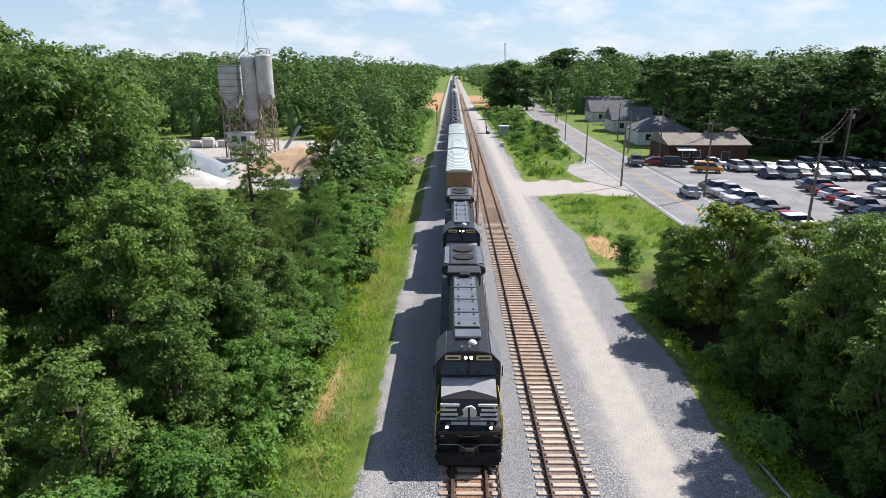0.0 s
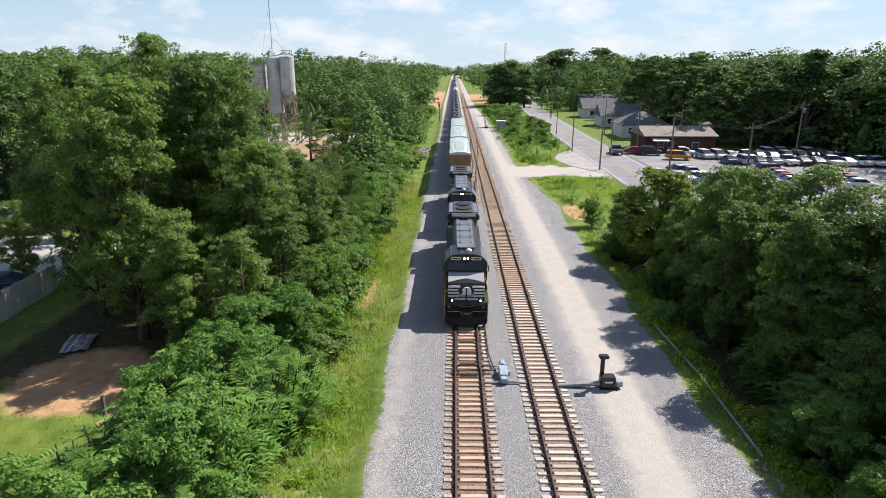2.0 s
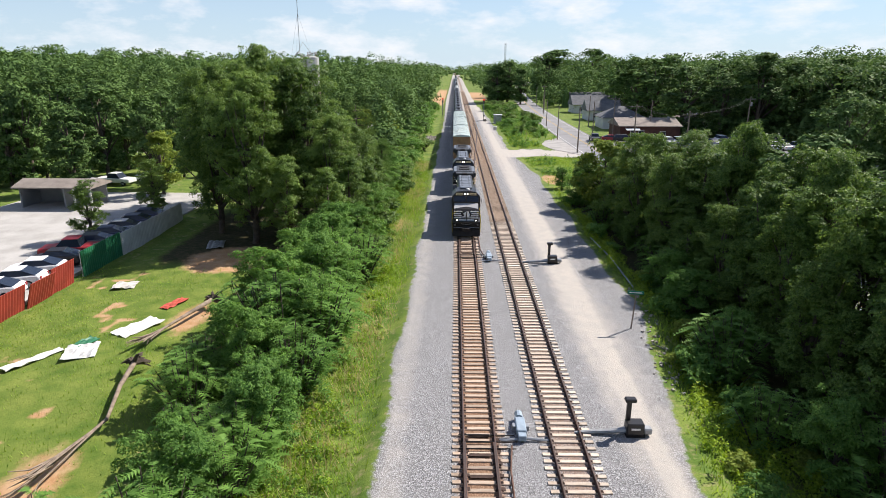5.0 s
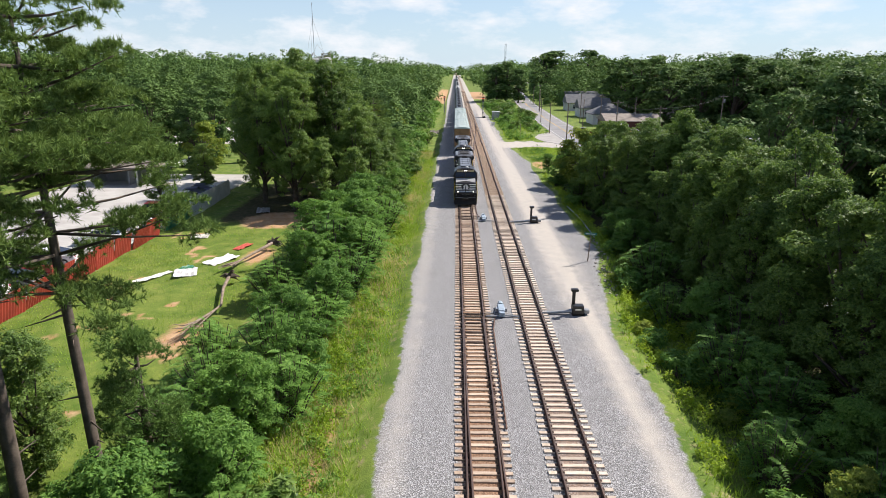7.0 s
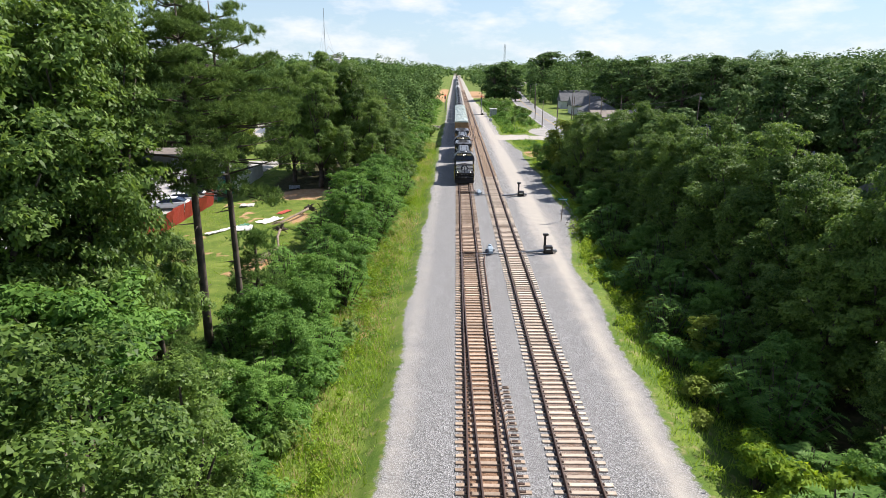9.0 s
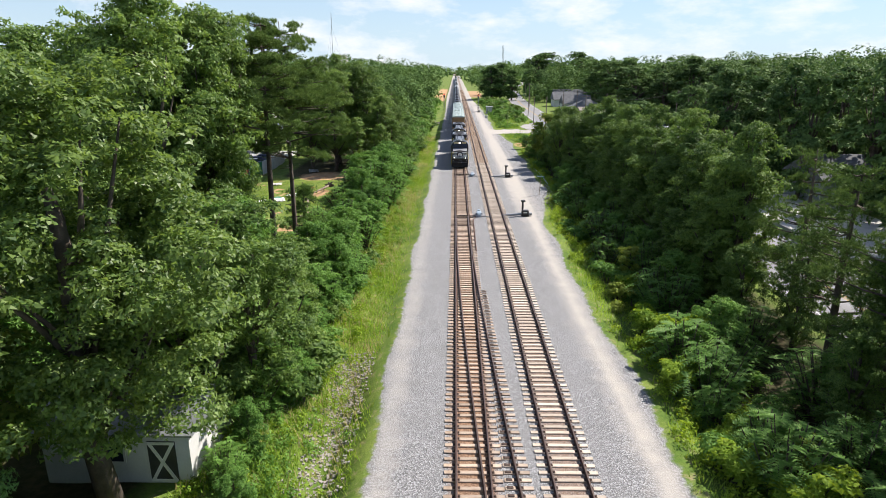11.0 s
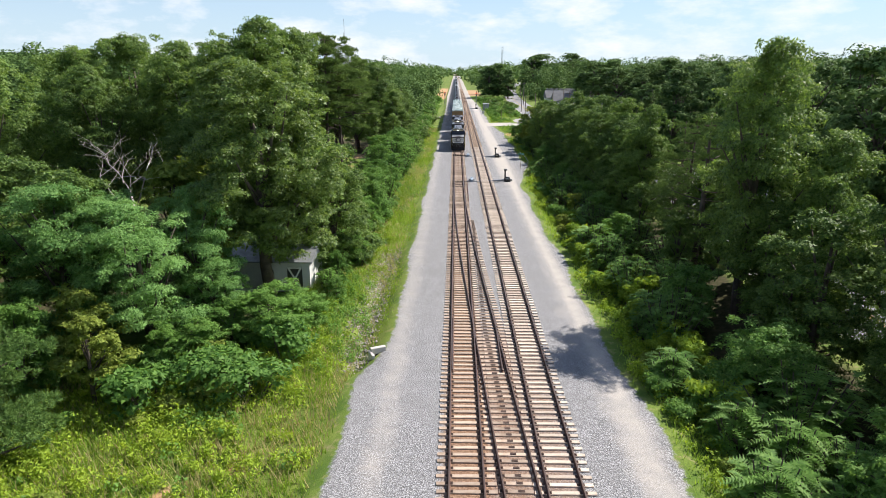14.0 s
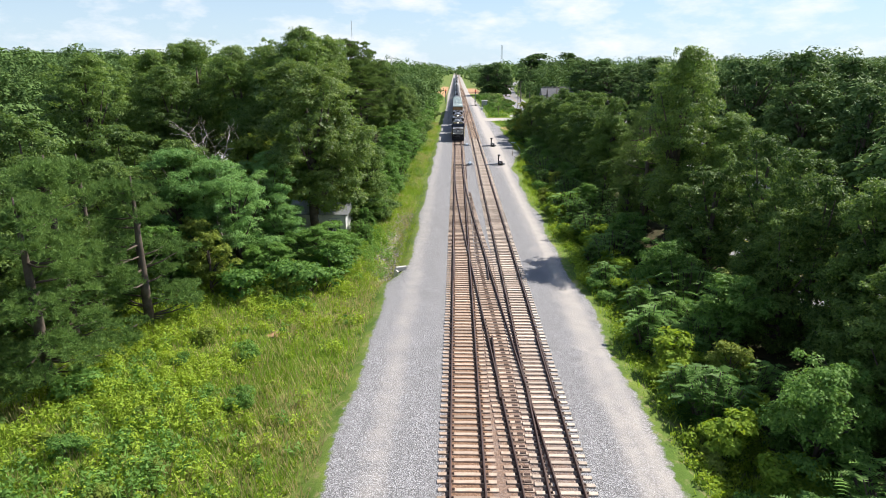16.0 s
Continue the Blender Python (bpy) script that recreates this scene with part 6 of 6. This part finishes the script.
for a, b, n in (((34.6, 83, 10.1), (37.3, 62.7, 10.1), 3), ((34.6, 83, 10.1), (38, 113, 10.1), 3), ((37.3, 62.7, 10.1), (66, 104, 10.4), 2), ((25.4, 91.2, 9.4), (25, 115, 8), 1), ((38, 113, 10.1), (66, 104, 10.3), 2)):
    for k in range(n):
        off = Vector((0.7 * (k - 1), 0, 0))
        A, B = Vector(a) + off, Vector(b) + off
        tagged(part("overhead_wire", Geo().tube([A.lerp(B, t / 8) - Vector((0, 0, 3.0 * t / 8 * (1 - t / 8))) for t in range(9)], 0.02, 4), LOCO_DARK), "thin dark overhead wire between utility poles", "wire", "overhead wires")

# ---- railway equipment ----


def switch_stand(label, at):
    o = thing("switch_stand", label, "switch stand", "switch stands", at=at)
    b = part("cabinet", Geo().box(-0.42, 0.42, -0.3, 0.3, 0.1, 0.72), LOCO_BLACK, o, bevel=0.04)
    part("label_plate", Geo().box(-0.22, 0.22, -0.312, -0.302, 0.4, 0.5), WHITE, b)
    part("mast", Geo().box(-0.4, -0.18, 0.08, 0.28, 0.72, 1.7), LOCO_BLACK, o, bevel=0.03)
    part("lamp_head", Geo().box(-0.52, 0.02, -0.02, 0.36, 1.7, 1.9), LOCO_BLACK, o, bevel=0.05)
    part("motor", Geo().box(0.44, 0.85, -0.2, 0.2, 0.08, 0.4), STEEL, o, bevel=0.05)
    part("base", Geo().box(-0.42, 0.5, -0.28, 0.28, -0.05, 0.1), LOCO_DARK, o)
    part("conduit", Geo().tube([(-0.42, 0, 0.25), (-1.0, 0.0, 0.16), (-2.3, 0.02, 0.08), (-2.9, 0.0, 0.04)], [0.16, 0.13, 0.1, 0.08], 8), STEEL, o, "pale corrugated cable conduit")
    return o


switch_stand("black switch stand with a pale conduit on the gravel", pose(8.55, 15.4, 0))
switch_stand("black switch stand with a pale conduit beside the lane", pose(8.4, -11.9, 0))


def switch_machine(at):
    o = thing("switch_machine", "blue-grey switch machine on the ballast beside the rail", "switch machine", "switch machines", at=at)
    part("case", Geo().box(-0.25, 0.25, -0.75, 0.5, 0.1, 0.42), SWITCH_GREY, o, bevel=0.05)
    part("motor", Geo().tube([(0, 0.5, 0.3), (0, 0.95, 0.3)], 0.2, 10), SWITCH_GREY, o)
    part("gearbox", Geo().box(-0.42, 0.42, -0.3, 0.05, 0.08, 0.34), STEEL, o, bevel=0.03)
    part("junction_box", Geo().box(-0.2, 0.2, -1.15, -0.8, 0.05, 0.36), SWITCH_GREY, o, bevel=0.03)
    part("cable", Geo().tube([(-0.1, -0.95, 0.08), (-0.8, -1.05, 0.05), (-1.1, -1.0, 0.03)], 0.07, 6).tube([(0.1, -0.95, 0.1), (0.8, -1.0, 0.08), (1.3, -1.0, 0.03)], 0.07, 6), STEEL, o)
    return o


switch_stand("black switch stand beside the grey relay cabinet", pose(9.4, 166.8, 0))
switch_machine(pose(2.8, 16.7, 0))
switch_machine(pose(2.85, -11.6, 0))


def signal_mast(at):
    o = thing("signal_mast", "railway signal mast showing a red light", "railway signal", "railway signals", at=at)
    part("mast", Geo().tube([(0, 0, 0), (0, 0, 6.0)], 0.09, 8), STEEL, o)
    h = part("signal_head", Geo().box(-0.3, 0.3, -0.05, 0.1, 4.6, 6.3), LOCO_BLACK, o)
    part("lamp", Geo().tube([(0, -0.12, 5.9), (0, -0.05, 5.9)], 0.16, 10), LAMP_RED, h)
    part("ladder", Geo().tube([(-0.2, 0.25, 0), (-0.2, 0.25, 5)], 0.03, 4).tube([(0.2, 0.25, 0), (0.2, 0.25, 5)], 0.03, 4), STEEL, o)
    return o


signal_mast(pose(-4.9, 190, 0))
signal_mast(pose(9.8, 184, 0))
cab_o = thing("relay_cabinet", "pale grey relay cabinet on a concrete base", "equipment cabinet", at=pose(13.2, 160, 0))
part("body", Geo().box(-1.2, 1.2, -0.9, 0.9, 0.2, 2.6), STEEL, cab_o, bevel=0.04)
part("roof", Geo().box(-1.35, 1.35, -1.05, 1.05, 2.6, 2.75), SIDING, cab_o)
part("base", Geo().box(-1.5, 1.5, -1.2, 1.2, -0.2, 0.2), CONCRETE, cab_o)

box_o = thing("equipment_box", "small white equipment box on the gravel lane", "equipment box", at=pose(11.1, 138.7, 0))
part("body", Geo().box(-0.5, 0.5, -0.35, 0.35, 0.0, 0.8), SIDING, box_o, bevel=0.04)
part("lid", Geo().prism([(-0.56, 0.8), (0.56, 0.8), (0.5, 0.92), (-0.5, 0.92)], "y", -0.4, 0.4), SIDING, box_o)
sign = thing("street_sign", "small green sign on a leaning steel post", "sign", at=pose(11.8, 0.9, 0, 0, 3, 0))
part("post", Geo().box(-0.04, 0.04, -0.03, 0.03, -0.4, 2.7), RUST, sign)
part("panel", Geo().box(-0.62, 0.5, -0.05, -0.03, 2.5, 2.75), SIGN_GREEN, sign)
part("text_bar", Geo().box(-0.5, 0.38, -0.056, -0.0505, 2.59, 2.66), WHITE, sign)

# ---- yard on the left ----


def corrugated(length, h, step=0.3, depth=0.05):
    """A sheet-metal fence along +y."""
    n = int(length / (step / 2))
    g = Geo()
    pts = []
    for i in range(n + 1):
        y, d = i * length / n, depth * (i % 2)
        pts += [(d, y, 0), (d, y, h)]
    g.add(pts, [(2 * i, 2 * i + 2, 2 * i + 3, 2 * i + 1) for i in range(n)])
    g.add([(x - 0.05, y, z) for x, y, z in pts], [(2 * i + 1, 2 * i + 3, 2 * i + 2, 2 * i) for i in range(n)])
    k = [(2 * i + 1, 2 * i + 3) for i in range(n)]
    off = len(pts)
    g.f += [(a, b, b + off, a + off) for a, b in k]
    g.m += [0] * len(k)
    return g


for lab, m_, y0, length, hh in (("white sheet-metal fence beside the lawn", FENCE_WHITE, 17.5, 13.5, 2.3), ("green sheet-metal fence beside the lawn", FENCE_GREEN, 11.0, 6.4, 2.3)):
    f = thing("metal_fence", lab, "fence", at=pose(-32.4, y0, h1(-32.4, y0 + 3)))
    part("sheet", corrugated(length, hh), m_, f)
    for i in range(int(length / 2.2) + 1):
        part("post", Geo().box(-0.16, -0.06, i * 2.2, i * 2.2 + 0.1, -0.3, hh + 0.05), STEEL, f)
f = thing("metal_fence", "red sheet-metal fence leaning over the lawn", "fence", at=pose(-32.6, -18, h1(-32, -8)) @ pose(0, 0, 0, 0, 12, 0))
for i in range(9):
    part("sheet", corrugated(3.0, 2.3), FENCE_RED, f, at=pose(0.1 * (i % 2), i * 3.1, -0.1, 0, 3 * ((i * 7) % 5 - 2), 0))
yard_slab = tagged(part("yard_slab", Geo().box(-58, -33.2, -24, 46, -0.3, 0.04), YARD), "pale concrete yard behind the metal fence", "pavement", kind="structure")
for i, c in enumerate(("dark blue", "dark blue", "silver", "dark blue", "grey", "red", "black", "white", "white", "white")):
    park("pickup truck" if c == "red" else "car", c, -36.2, 29.5 - i * 2.7, -78, 0.05)
for i, c in enumerate(("white", "red", "grey", "white", "silver")):
    park("car", c, -37.0, -2.0 - i * 3.0, -70, 0.05)
for x, y, turn in ((-52, 53, 80), (-47.5, 55.5, 75), (-57, 52, 100)):
    park("pickup truck", "white", x, y, turn, h1(x, y) + 0.03)
port = thing("open_shed", "grey open-fronted shed with a pale roof", "shed", at=pose(-55, 36, 0))
part("wall", Geo().box(0, 9, 3.6, 3.8, 0, 2.6).box(0, 0.2, 0, 3.8, 0, 2.6).box(5.5, 5.7, 0, 3.8, 0, 2.6), SIDING_GREY, port)
part("roof", Geo().prism([(-0.8, 2.6), (4.2, 2.6), (4.2, 2.75), (1.7, 3.5), (-0.8, 2.75)], "x", -0.4, 9.6), SHINGLE, port)
for x in (6.9, 9.0):
    part("post", Geo().box(x - 0.1, x + 0.1, -0.1, 0.1, 0, 2.6), SIDING, port)


def fallen_log(label, pts, r, root=True):
    o = thing("fallen_tree", label, "fallen tree")
    part("log", Geo().tube(pts, [r, r * 0.85, r * 0.6, r * 0.35][:len(pts)], 8), LOG_WOOD, o, smooth=True)
    rr = random.Random(len(label))
    if root:
        g = Geo()
        c = Vector(pts[0])
        for i in range(16):
            d = Vector((rr.uniform(-1, 1), rr.uniform(-0.2, 1.0), rr.uniform(-0.3, 1))).normalized() * rr.uniform(0.5, 1.1)
            g.tube([c, c + d * 0.6, c + d + Vector((0, 0, -0.2))], [0.16, 0.1, 0.03], 5)
        part("roots", g, BARK, o)
    g = Geo()
    e = Vector(pts[-1])
    for i in range(12):
        d = Vector((rr.uniform(-0.5, 0.5), -rr.uniform(0.6, 1.5), rr.uniform(0.0, 0.5))) * 1.6
        g.tube([Vector(pts[-2]).lerp(e, rr.random()), e + d * 0.5, e + d], [0.06, 0.04, 0.012], 5)
    part("branchwork", g, LOG_WOOD, o)
    return o


fallen_log("fallen bleached tree trunk with torn roots on the clay", [(-18.6, 4.2, 0.5), (-19.3, 2.2, 0.35), (-20.0, 0.2, 0.2), (-20.6, -1.6, 0.12)], 0.16)
fallen_log("long fallen bare tree trunk on the lawn", [(-19.2, -6.2, 0.6), (-18.9, -8.4, 0.35), (-17.9, -11.6, 0.25), (-18.4, -15.5, 0.2)], 0.15)


def crumpled(name, label, x, y, w, d, material, turn):
    rr = random.Random(int(abs(x * 10 + y)))
    n = 8
    v = [((i / n - 0.5) * w, (j / n - 0.5) * d, 0.06 + rr.uniform(0, 0.16)) for j in range(n + 1) for i in range(n + 1)]
    q = [(j * (n + 1) + i, j * (n + 1) + i + 1, (j + 1) * (n + 1) + i + 1, (j + 1) * (n + 1) + i) for j in range(n) for i in range(n)]
    ob = tagged(part(name, Geo().add(v, q), material), label, "sheet")
    ob.matrix_basis = pose(x, y, h1(x, y), 0, 0, turn)
    s = ob.modifiers.new("thickness", "SOLIDIFY")
    s.thickness = 0.03


crumpled("white_board", "white board lying on the lawn", -22.3, 0.3, 1.5, 3.2, SIDING, -25)
crumpled("white_tarp", "crumpled white sheet on the lawn", -24.0, -3.6, 1.9, 2.2, FENCE_WHITE, 20)
crumpled("green_tarp", "green sheet beside the white one", -24.6, -2.2, 0.9, 1.6, FENCE_GREEN, -20)
crumpled("white_board", "narrow white board on the lawn", -26.4, -4.6, 0.7, 3.4, SIDING, -30)
crumpled("red_sheet", "red plastic sheet on the lawn", -21.8, 4.8, 0.8, 2.2, RED_LEAF, -20)
crumpled("rubble_sheet", "pale heap of debris on the lawn", -27.8, 9.0, 1.8, 1.6, CONCRETE, 10)
crumpled("blue_board", "grey-blue boards under the trees", -24.5, 20.5, 1.6, 2.6, STEEL, 15)
post = tagged(part("fence_post", Geo().tube([(0, 0, -0.3), (0.05, 0, 1.9)], 0.09, 7), WOOD_POLE), "weathered wooden fence post", "post")
post.matrix_basis = pose(-17.4, 10.9, h1(-17.4, 10.9))

# ---- shed, culvert and ditch ----
shed = thing("garden_shed", "white sided shed with a pale roof under an oak", "shed", at=pose(-17.8, -61.6, h1(-15, -60)))
part("wall", Geo().box(0, 6.4, 0, 4.6, -0.4, 2.5), SIDING, shed)
for i in range(13):
    part("siding_board", Geo().prism([(-0.025, 0.02 + i * 0.19), (0, 0.02 + i * 0.19), (0, 0.2 + i * 0.19), (-0.005, 0.2 + i * 0.19)], "x", 0.0, 6.4), SIDING, shed)
part("roof", Geo().prism([(-0.35, 2.5), (4.95, 2.5), (4.95, 2.6), (2.3, 3.5), (-0.35, 2.6)], "x", -0.3, 6.7), STEEL, shed)
d_ = part("door", Geo().box(4.6, 5.8, -0.06, -0.03, 0.1, 2.1), LOCO_ROOF, shed)
part("door_brace", Geo().box(4.62, 5.78, -0.09, -0.062, 0.12, 0.24).box(4.62, 5.78, -0.09, -0.062, 1.95, 2.08).prism([(4.62, 0.2), (4.78, 0.2), (5.78, 2.0), (5.62, 2.0)], "y", -0.095, -0.064).prism([(5.62, 0.2), (5.78, 0.2), (4.78, 2.0), (4.62, 2.0)], "y", -0.1, -0.066), WHITE, d_)
w_ = part("window", Geo().box(2.6, 3.6, -0.06, -0.03, 1.0, 1.9), SIDING, shed)
part("pane", Geo().box(2.7, 3.5, -0.075, -0.062, 1.1, 1.8), GLASS, w_)
culvert = thing("culvert_headwall", "small concrete culvert headwall at the end of the ditch", "culvert", at=pose(-4.6, -72.6, -0.75, 0, 0, 25))
part("wall", Geo().box(-0.5, 0.5, -0.15, 0.15, 0, 1.0).box(-0.62, -0.42, -0.7, 0.15, 0, 0.8), CONCRETE, culvert, bevel=0.03)
part("pipe", Geo().tube([(-0.1, -0.2, 0.35), (-0.1, 0.1, 0.35)], 0.28, 12), LOCO_DARK, culvert)


def rocks(area, n, keep, lo, hi, name, label):
    rr = random.Random(3)
    g = Geo()
    for i in range(n):
        x, y = rr.uniform(area[0], area[1]), rr.uniform(area[2], area[3])
        if rr.random() > keep(x, y):
            continue
        r, z = rr.uniform(lo, hi), h1(x, y)
        p = [Vector((a, b, c)).normalized() * r * rr.uniform(0.7, 1.2) for a in (-1, 1) for b in (-1, 1) for c in (-1, 1)]
        a = rr.uniform(0, 6.28)
        p = [(x + q.x * math.cos(a) - q.y * math.sin(a), y + q.x * math.sin(a) + q.y * math.cos(a), z + 0.3 * r + q.z * 0.7) for q in p]
        g.add(p, [(0, 1, 3, 2), (4, 6, 7, 5), (0, 4, 5, 1), (2, 3, 7, 6), (0, 2, 6, 4), (1, 5, 7, 3)])
    return tagged(part(name, g, ROCK), label, "stones", kind="stuff")


rocks((-7.8, -5.0, -74, -48), 4600, lambda x, y: math.exp(-((x + 6.3) / 0.95) ** 2), 0.035, 0.125, "ditch_stones", "pale riprap stones lining the ditch")
rocks((-8.6, -5.2, 114, 126), 900, lambda x, y: math.exp(-((x + 6.8) / 1.2) ** 2 - ((y - 120) / 3.5) ** 2), 0.1, 0.35, "bank_stones", "white riprap stones on the verge")
rocks((11.0, 14.2, -8, 9), 420, lambda x, y: math.exp(-((x - float(right_edge(y)) - 0.7) / 0.6) ** 2), 0.05, 0.16, "lane_stones", "grey riprap stones along the lane edge")
log2 = thing("guard_log", "pale pipe lying along the lane edge", "pipe")
part("pipe", Geo().tube([(13.9, 24, 0.08), (14.3, 17, 0.08), (14.2, 9, 0.06)], 0.06, 6), STEEL, log2)

# ---- concrete plant ----
plant = thing("concrete_plant", "weathered concrete batching plant with tall steel silos", "concrete plant", at=pose(-39, 122, 0))


def silo(owner, x, y, r, z0, z1, cone):
    g = Geo()
    g.tube([(x, y, cone), (x, y, z0), (x, y, z1), (x, y, z1 + 0.4)], [0.25, r, r, r * 0.3], 20)
    s = part("silo", g, SILO, owner, smooth=False)
    for z in (z0 + 0.1, (z0 + z1) / 2):
        part("hoop", Geo().tube([(x, y, z), (x, y, z + 0.14)], r + 0.03, 20), SILO, s)
    return s


silo(plant, 2.6, 0, 1.55, 11.5, 19.3, 9.6)
silo(plant, -0.4, 0.6, 1.6, 7.5, 19.0, 5.6)
part("hopper_bin", Geo().box(-6.0, -2.5, -1.2, 2.2, 12.0, 17.6).prism([(-5.9, 12.0), (-2.6, 12.0), (-3.7, 9.5), (-4.8, 9.5)], "y", -1.0, 2.0), SILO, plant)
for i in range(5):
    part("bin_band", Geo().box(-6.06, -2.44, -1.26, 2.26, 12.3 + i * 1.25, 12.45 + i * 1.25), RUST, plant)


def lattice(x0, x1, y0, y1, z0, z1, n, r=0.09):
    g = Geo()
    for x in (x0, x1):
        for y in (y0, y1):
            g.tube([(x, y, z0), (x, y, z1)], r, 4)
    for i in range(n):
        a, b = z0 + (z1 - z0) * i / n, z0 + (z1 - z0) * (i + 1) / n
        for y in (y0, y1):
            g.tube([(x0, y, a), (x1, y, b)], r * 0.6, 4).tube([(x1, y, a), (x0, y, b)], r * 0.6, 4).tube([(x0, y, b), (x1, y, b)], r * 0.7, 4)
        for x in (x0, x1):
            g.tube([(x, y0, a), (x, y1, b)], r * 0.6, 4).tube([(x, y0, b), (x, y1, b)], r * 0.7, 4)
    return g


part("silo_tower", lattice(1.3, 3.9, -1.3, 1.3, 0, 12, 5, 0.13), RUST, plant)
part("bin_tower", lattice(-5.9, -2.6, -1.1, 2.1, 0, 12, 4, 0.14), RUST, plant)
part("middle_tower", lattice(-1.5, 0.8, -0.8, 1.8, 0, 7.5, 4, 0.12), RUST, plant)
part("top_rail", lattice(-6.0, -2.5, -1.2, 2.2, 17.6, 18.8, 1, 0.05), RUST, plant)
part("silo_rail", lattice(1.6, 3.6, -1.0, 1.0, 19.6, 20.6, 1, 0.05), RUST, plant)
part("feed_pipe", Geo().tube([(-2.5, 0, 19), (-1.0, 0, 20.6), (0.5, 0, 19.5), (2.6, 0, 20.3)], 0.14, 6), SILO, plant)
b_ = part("control_cabin", Geo().box(-4.2, 0.2, -4.4, -1.6, 2.4, 5.0).box(-4.6, 0.6, -4.8, -1.2, 5.0, 5.2), SILO, plant)
part("cabin_window", Geo().box(-3.4, -2.4, -4.45, -4.38, 3.4, 4.5).box(-1.6, -0.6, -4.45, -4.38, 3.4, 4.5), GLASS, b_)
part("cabin_legs", lattice(-4.0, 0, -4.2, -1.8, 0, 2.4, 1, 0.1), RUST, plant)
part("chute", Geo().tube([(5.0, -1.5, 0.5), (8.5, 1.0, 6.0)], 0.35, 8), STEEL, plant)
crane = part("derrick_cable", Geo().tube([(-1.2, 0, 20), (0.3, 0, 23), (2.2, 0, 20.5)], 0.08, 5), SILO, plant)
tower_mast = thing("radio_mast", "thin pale lattice mast above the plant", "mast", at=pose(-40.5, 126, 0))
part("mast", Geo().tube([(0, 0, 0), (0, 0, 34)], 0.07, 6), STEEL, tower_mast)
for a in (0, 2.1, 4.2):
    part("guy_wire", Geo().tube([(0, 0, 30), (9 * math.cos(a), 9 * math.sin(a), 0)], 0.02, 4), STEEL, tower_mast)


def heap(name, label, x, y, rx, ry, h, material):
    n = 26
    v, rr = [], random.Random(int(x))
    for j in range(n + 1):
        for i in range(n + 1):
            a, b = i / n * 2 - 1, j / n * 2 - 1
            d = math.hypot(a, b) * (1 + 0.15 * math.sin(math.atan2(b, a) * 3))
            v.append((x + a * rx, y + b * ry, -0.3 + h * max(0, 1 - d) ** 0.9 * (1 + 0.1 * rr.uniform(-1, 1))))
    q = [(j * (n + 1) + i, j * (n + 1) + i + 1, (j + 1) * (n + 1) + i + 1, (j + 1) * (n + 1) + i) for j in range(n) for i in range(n)]
    tagged(part(name, Geo().add(v, q), material, smooth=True), label, "heap", kind="stuff")


heap("spoil_heap", "heap of tan sand beside the plant", -28, 110, 9, 7, 4.2, SAND)
heap("gravel_heap", "heap of grey gravel at the plant", -46, 104.5, 9.5, 8, 4.2, GRAVEL_HEAP)
heap("white_heap", "heap of pale sand at the plant", -42, 95, 7, 5, 2.4, CONCRETE)
block = thing("concrete_blocks", "stack of pale concrete blocks in the plant yard", "concrete blocks")
for i, (x, y) in enumerate(((-58, 138), (-55, 138), (-52, 139), (-56.5, 141))):
    part("concrete_block", Geo().box(x - 1.2, x + 1.2, y - 0.7, y + 0.7, -0.1, 1.3 + 0.4 * (i % 2)), CONCRETE, block, bevel=0.05)
far_mast = thing("radio_mast", "distant radio mast above the woods", "mast", at=pose(73, 900, 0))
part("mast", lattice(-1, 1, -1, 1, 0, 50, 14, 0.12), STEEL, far_mast)
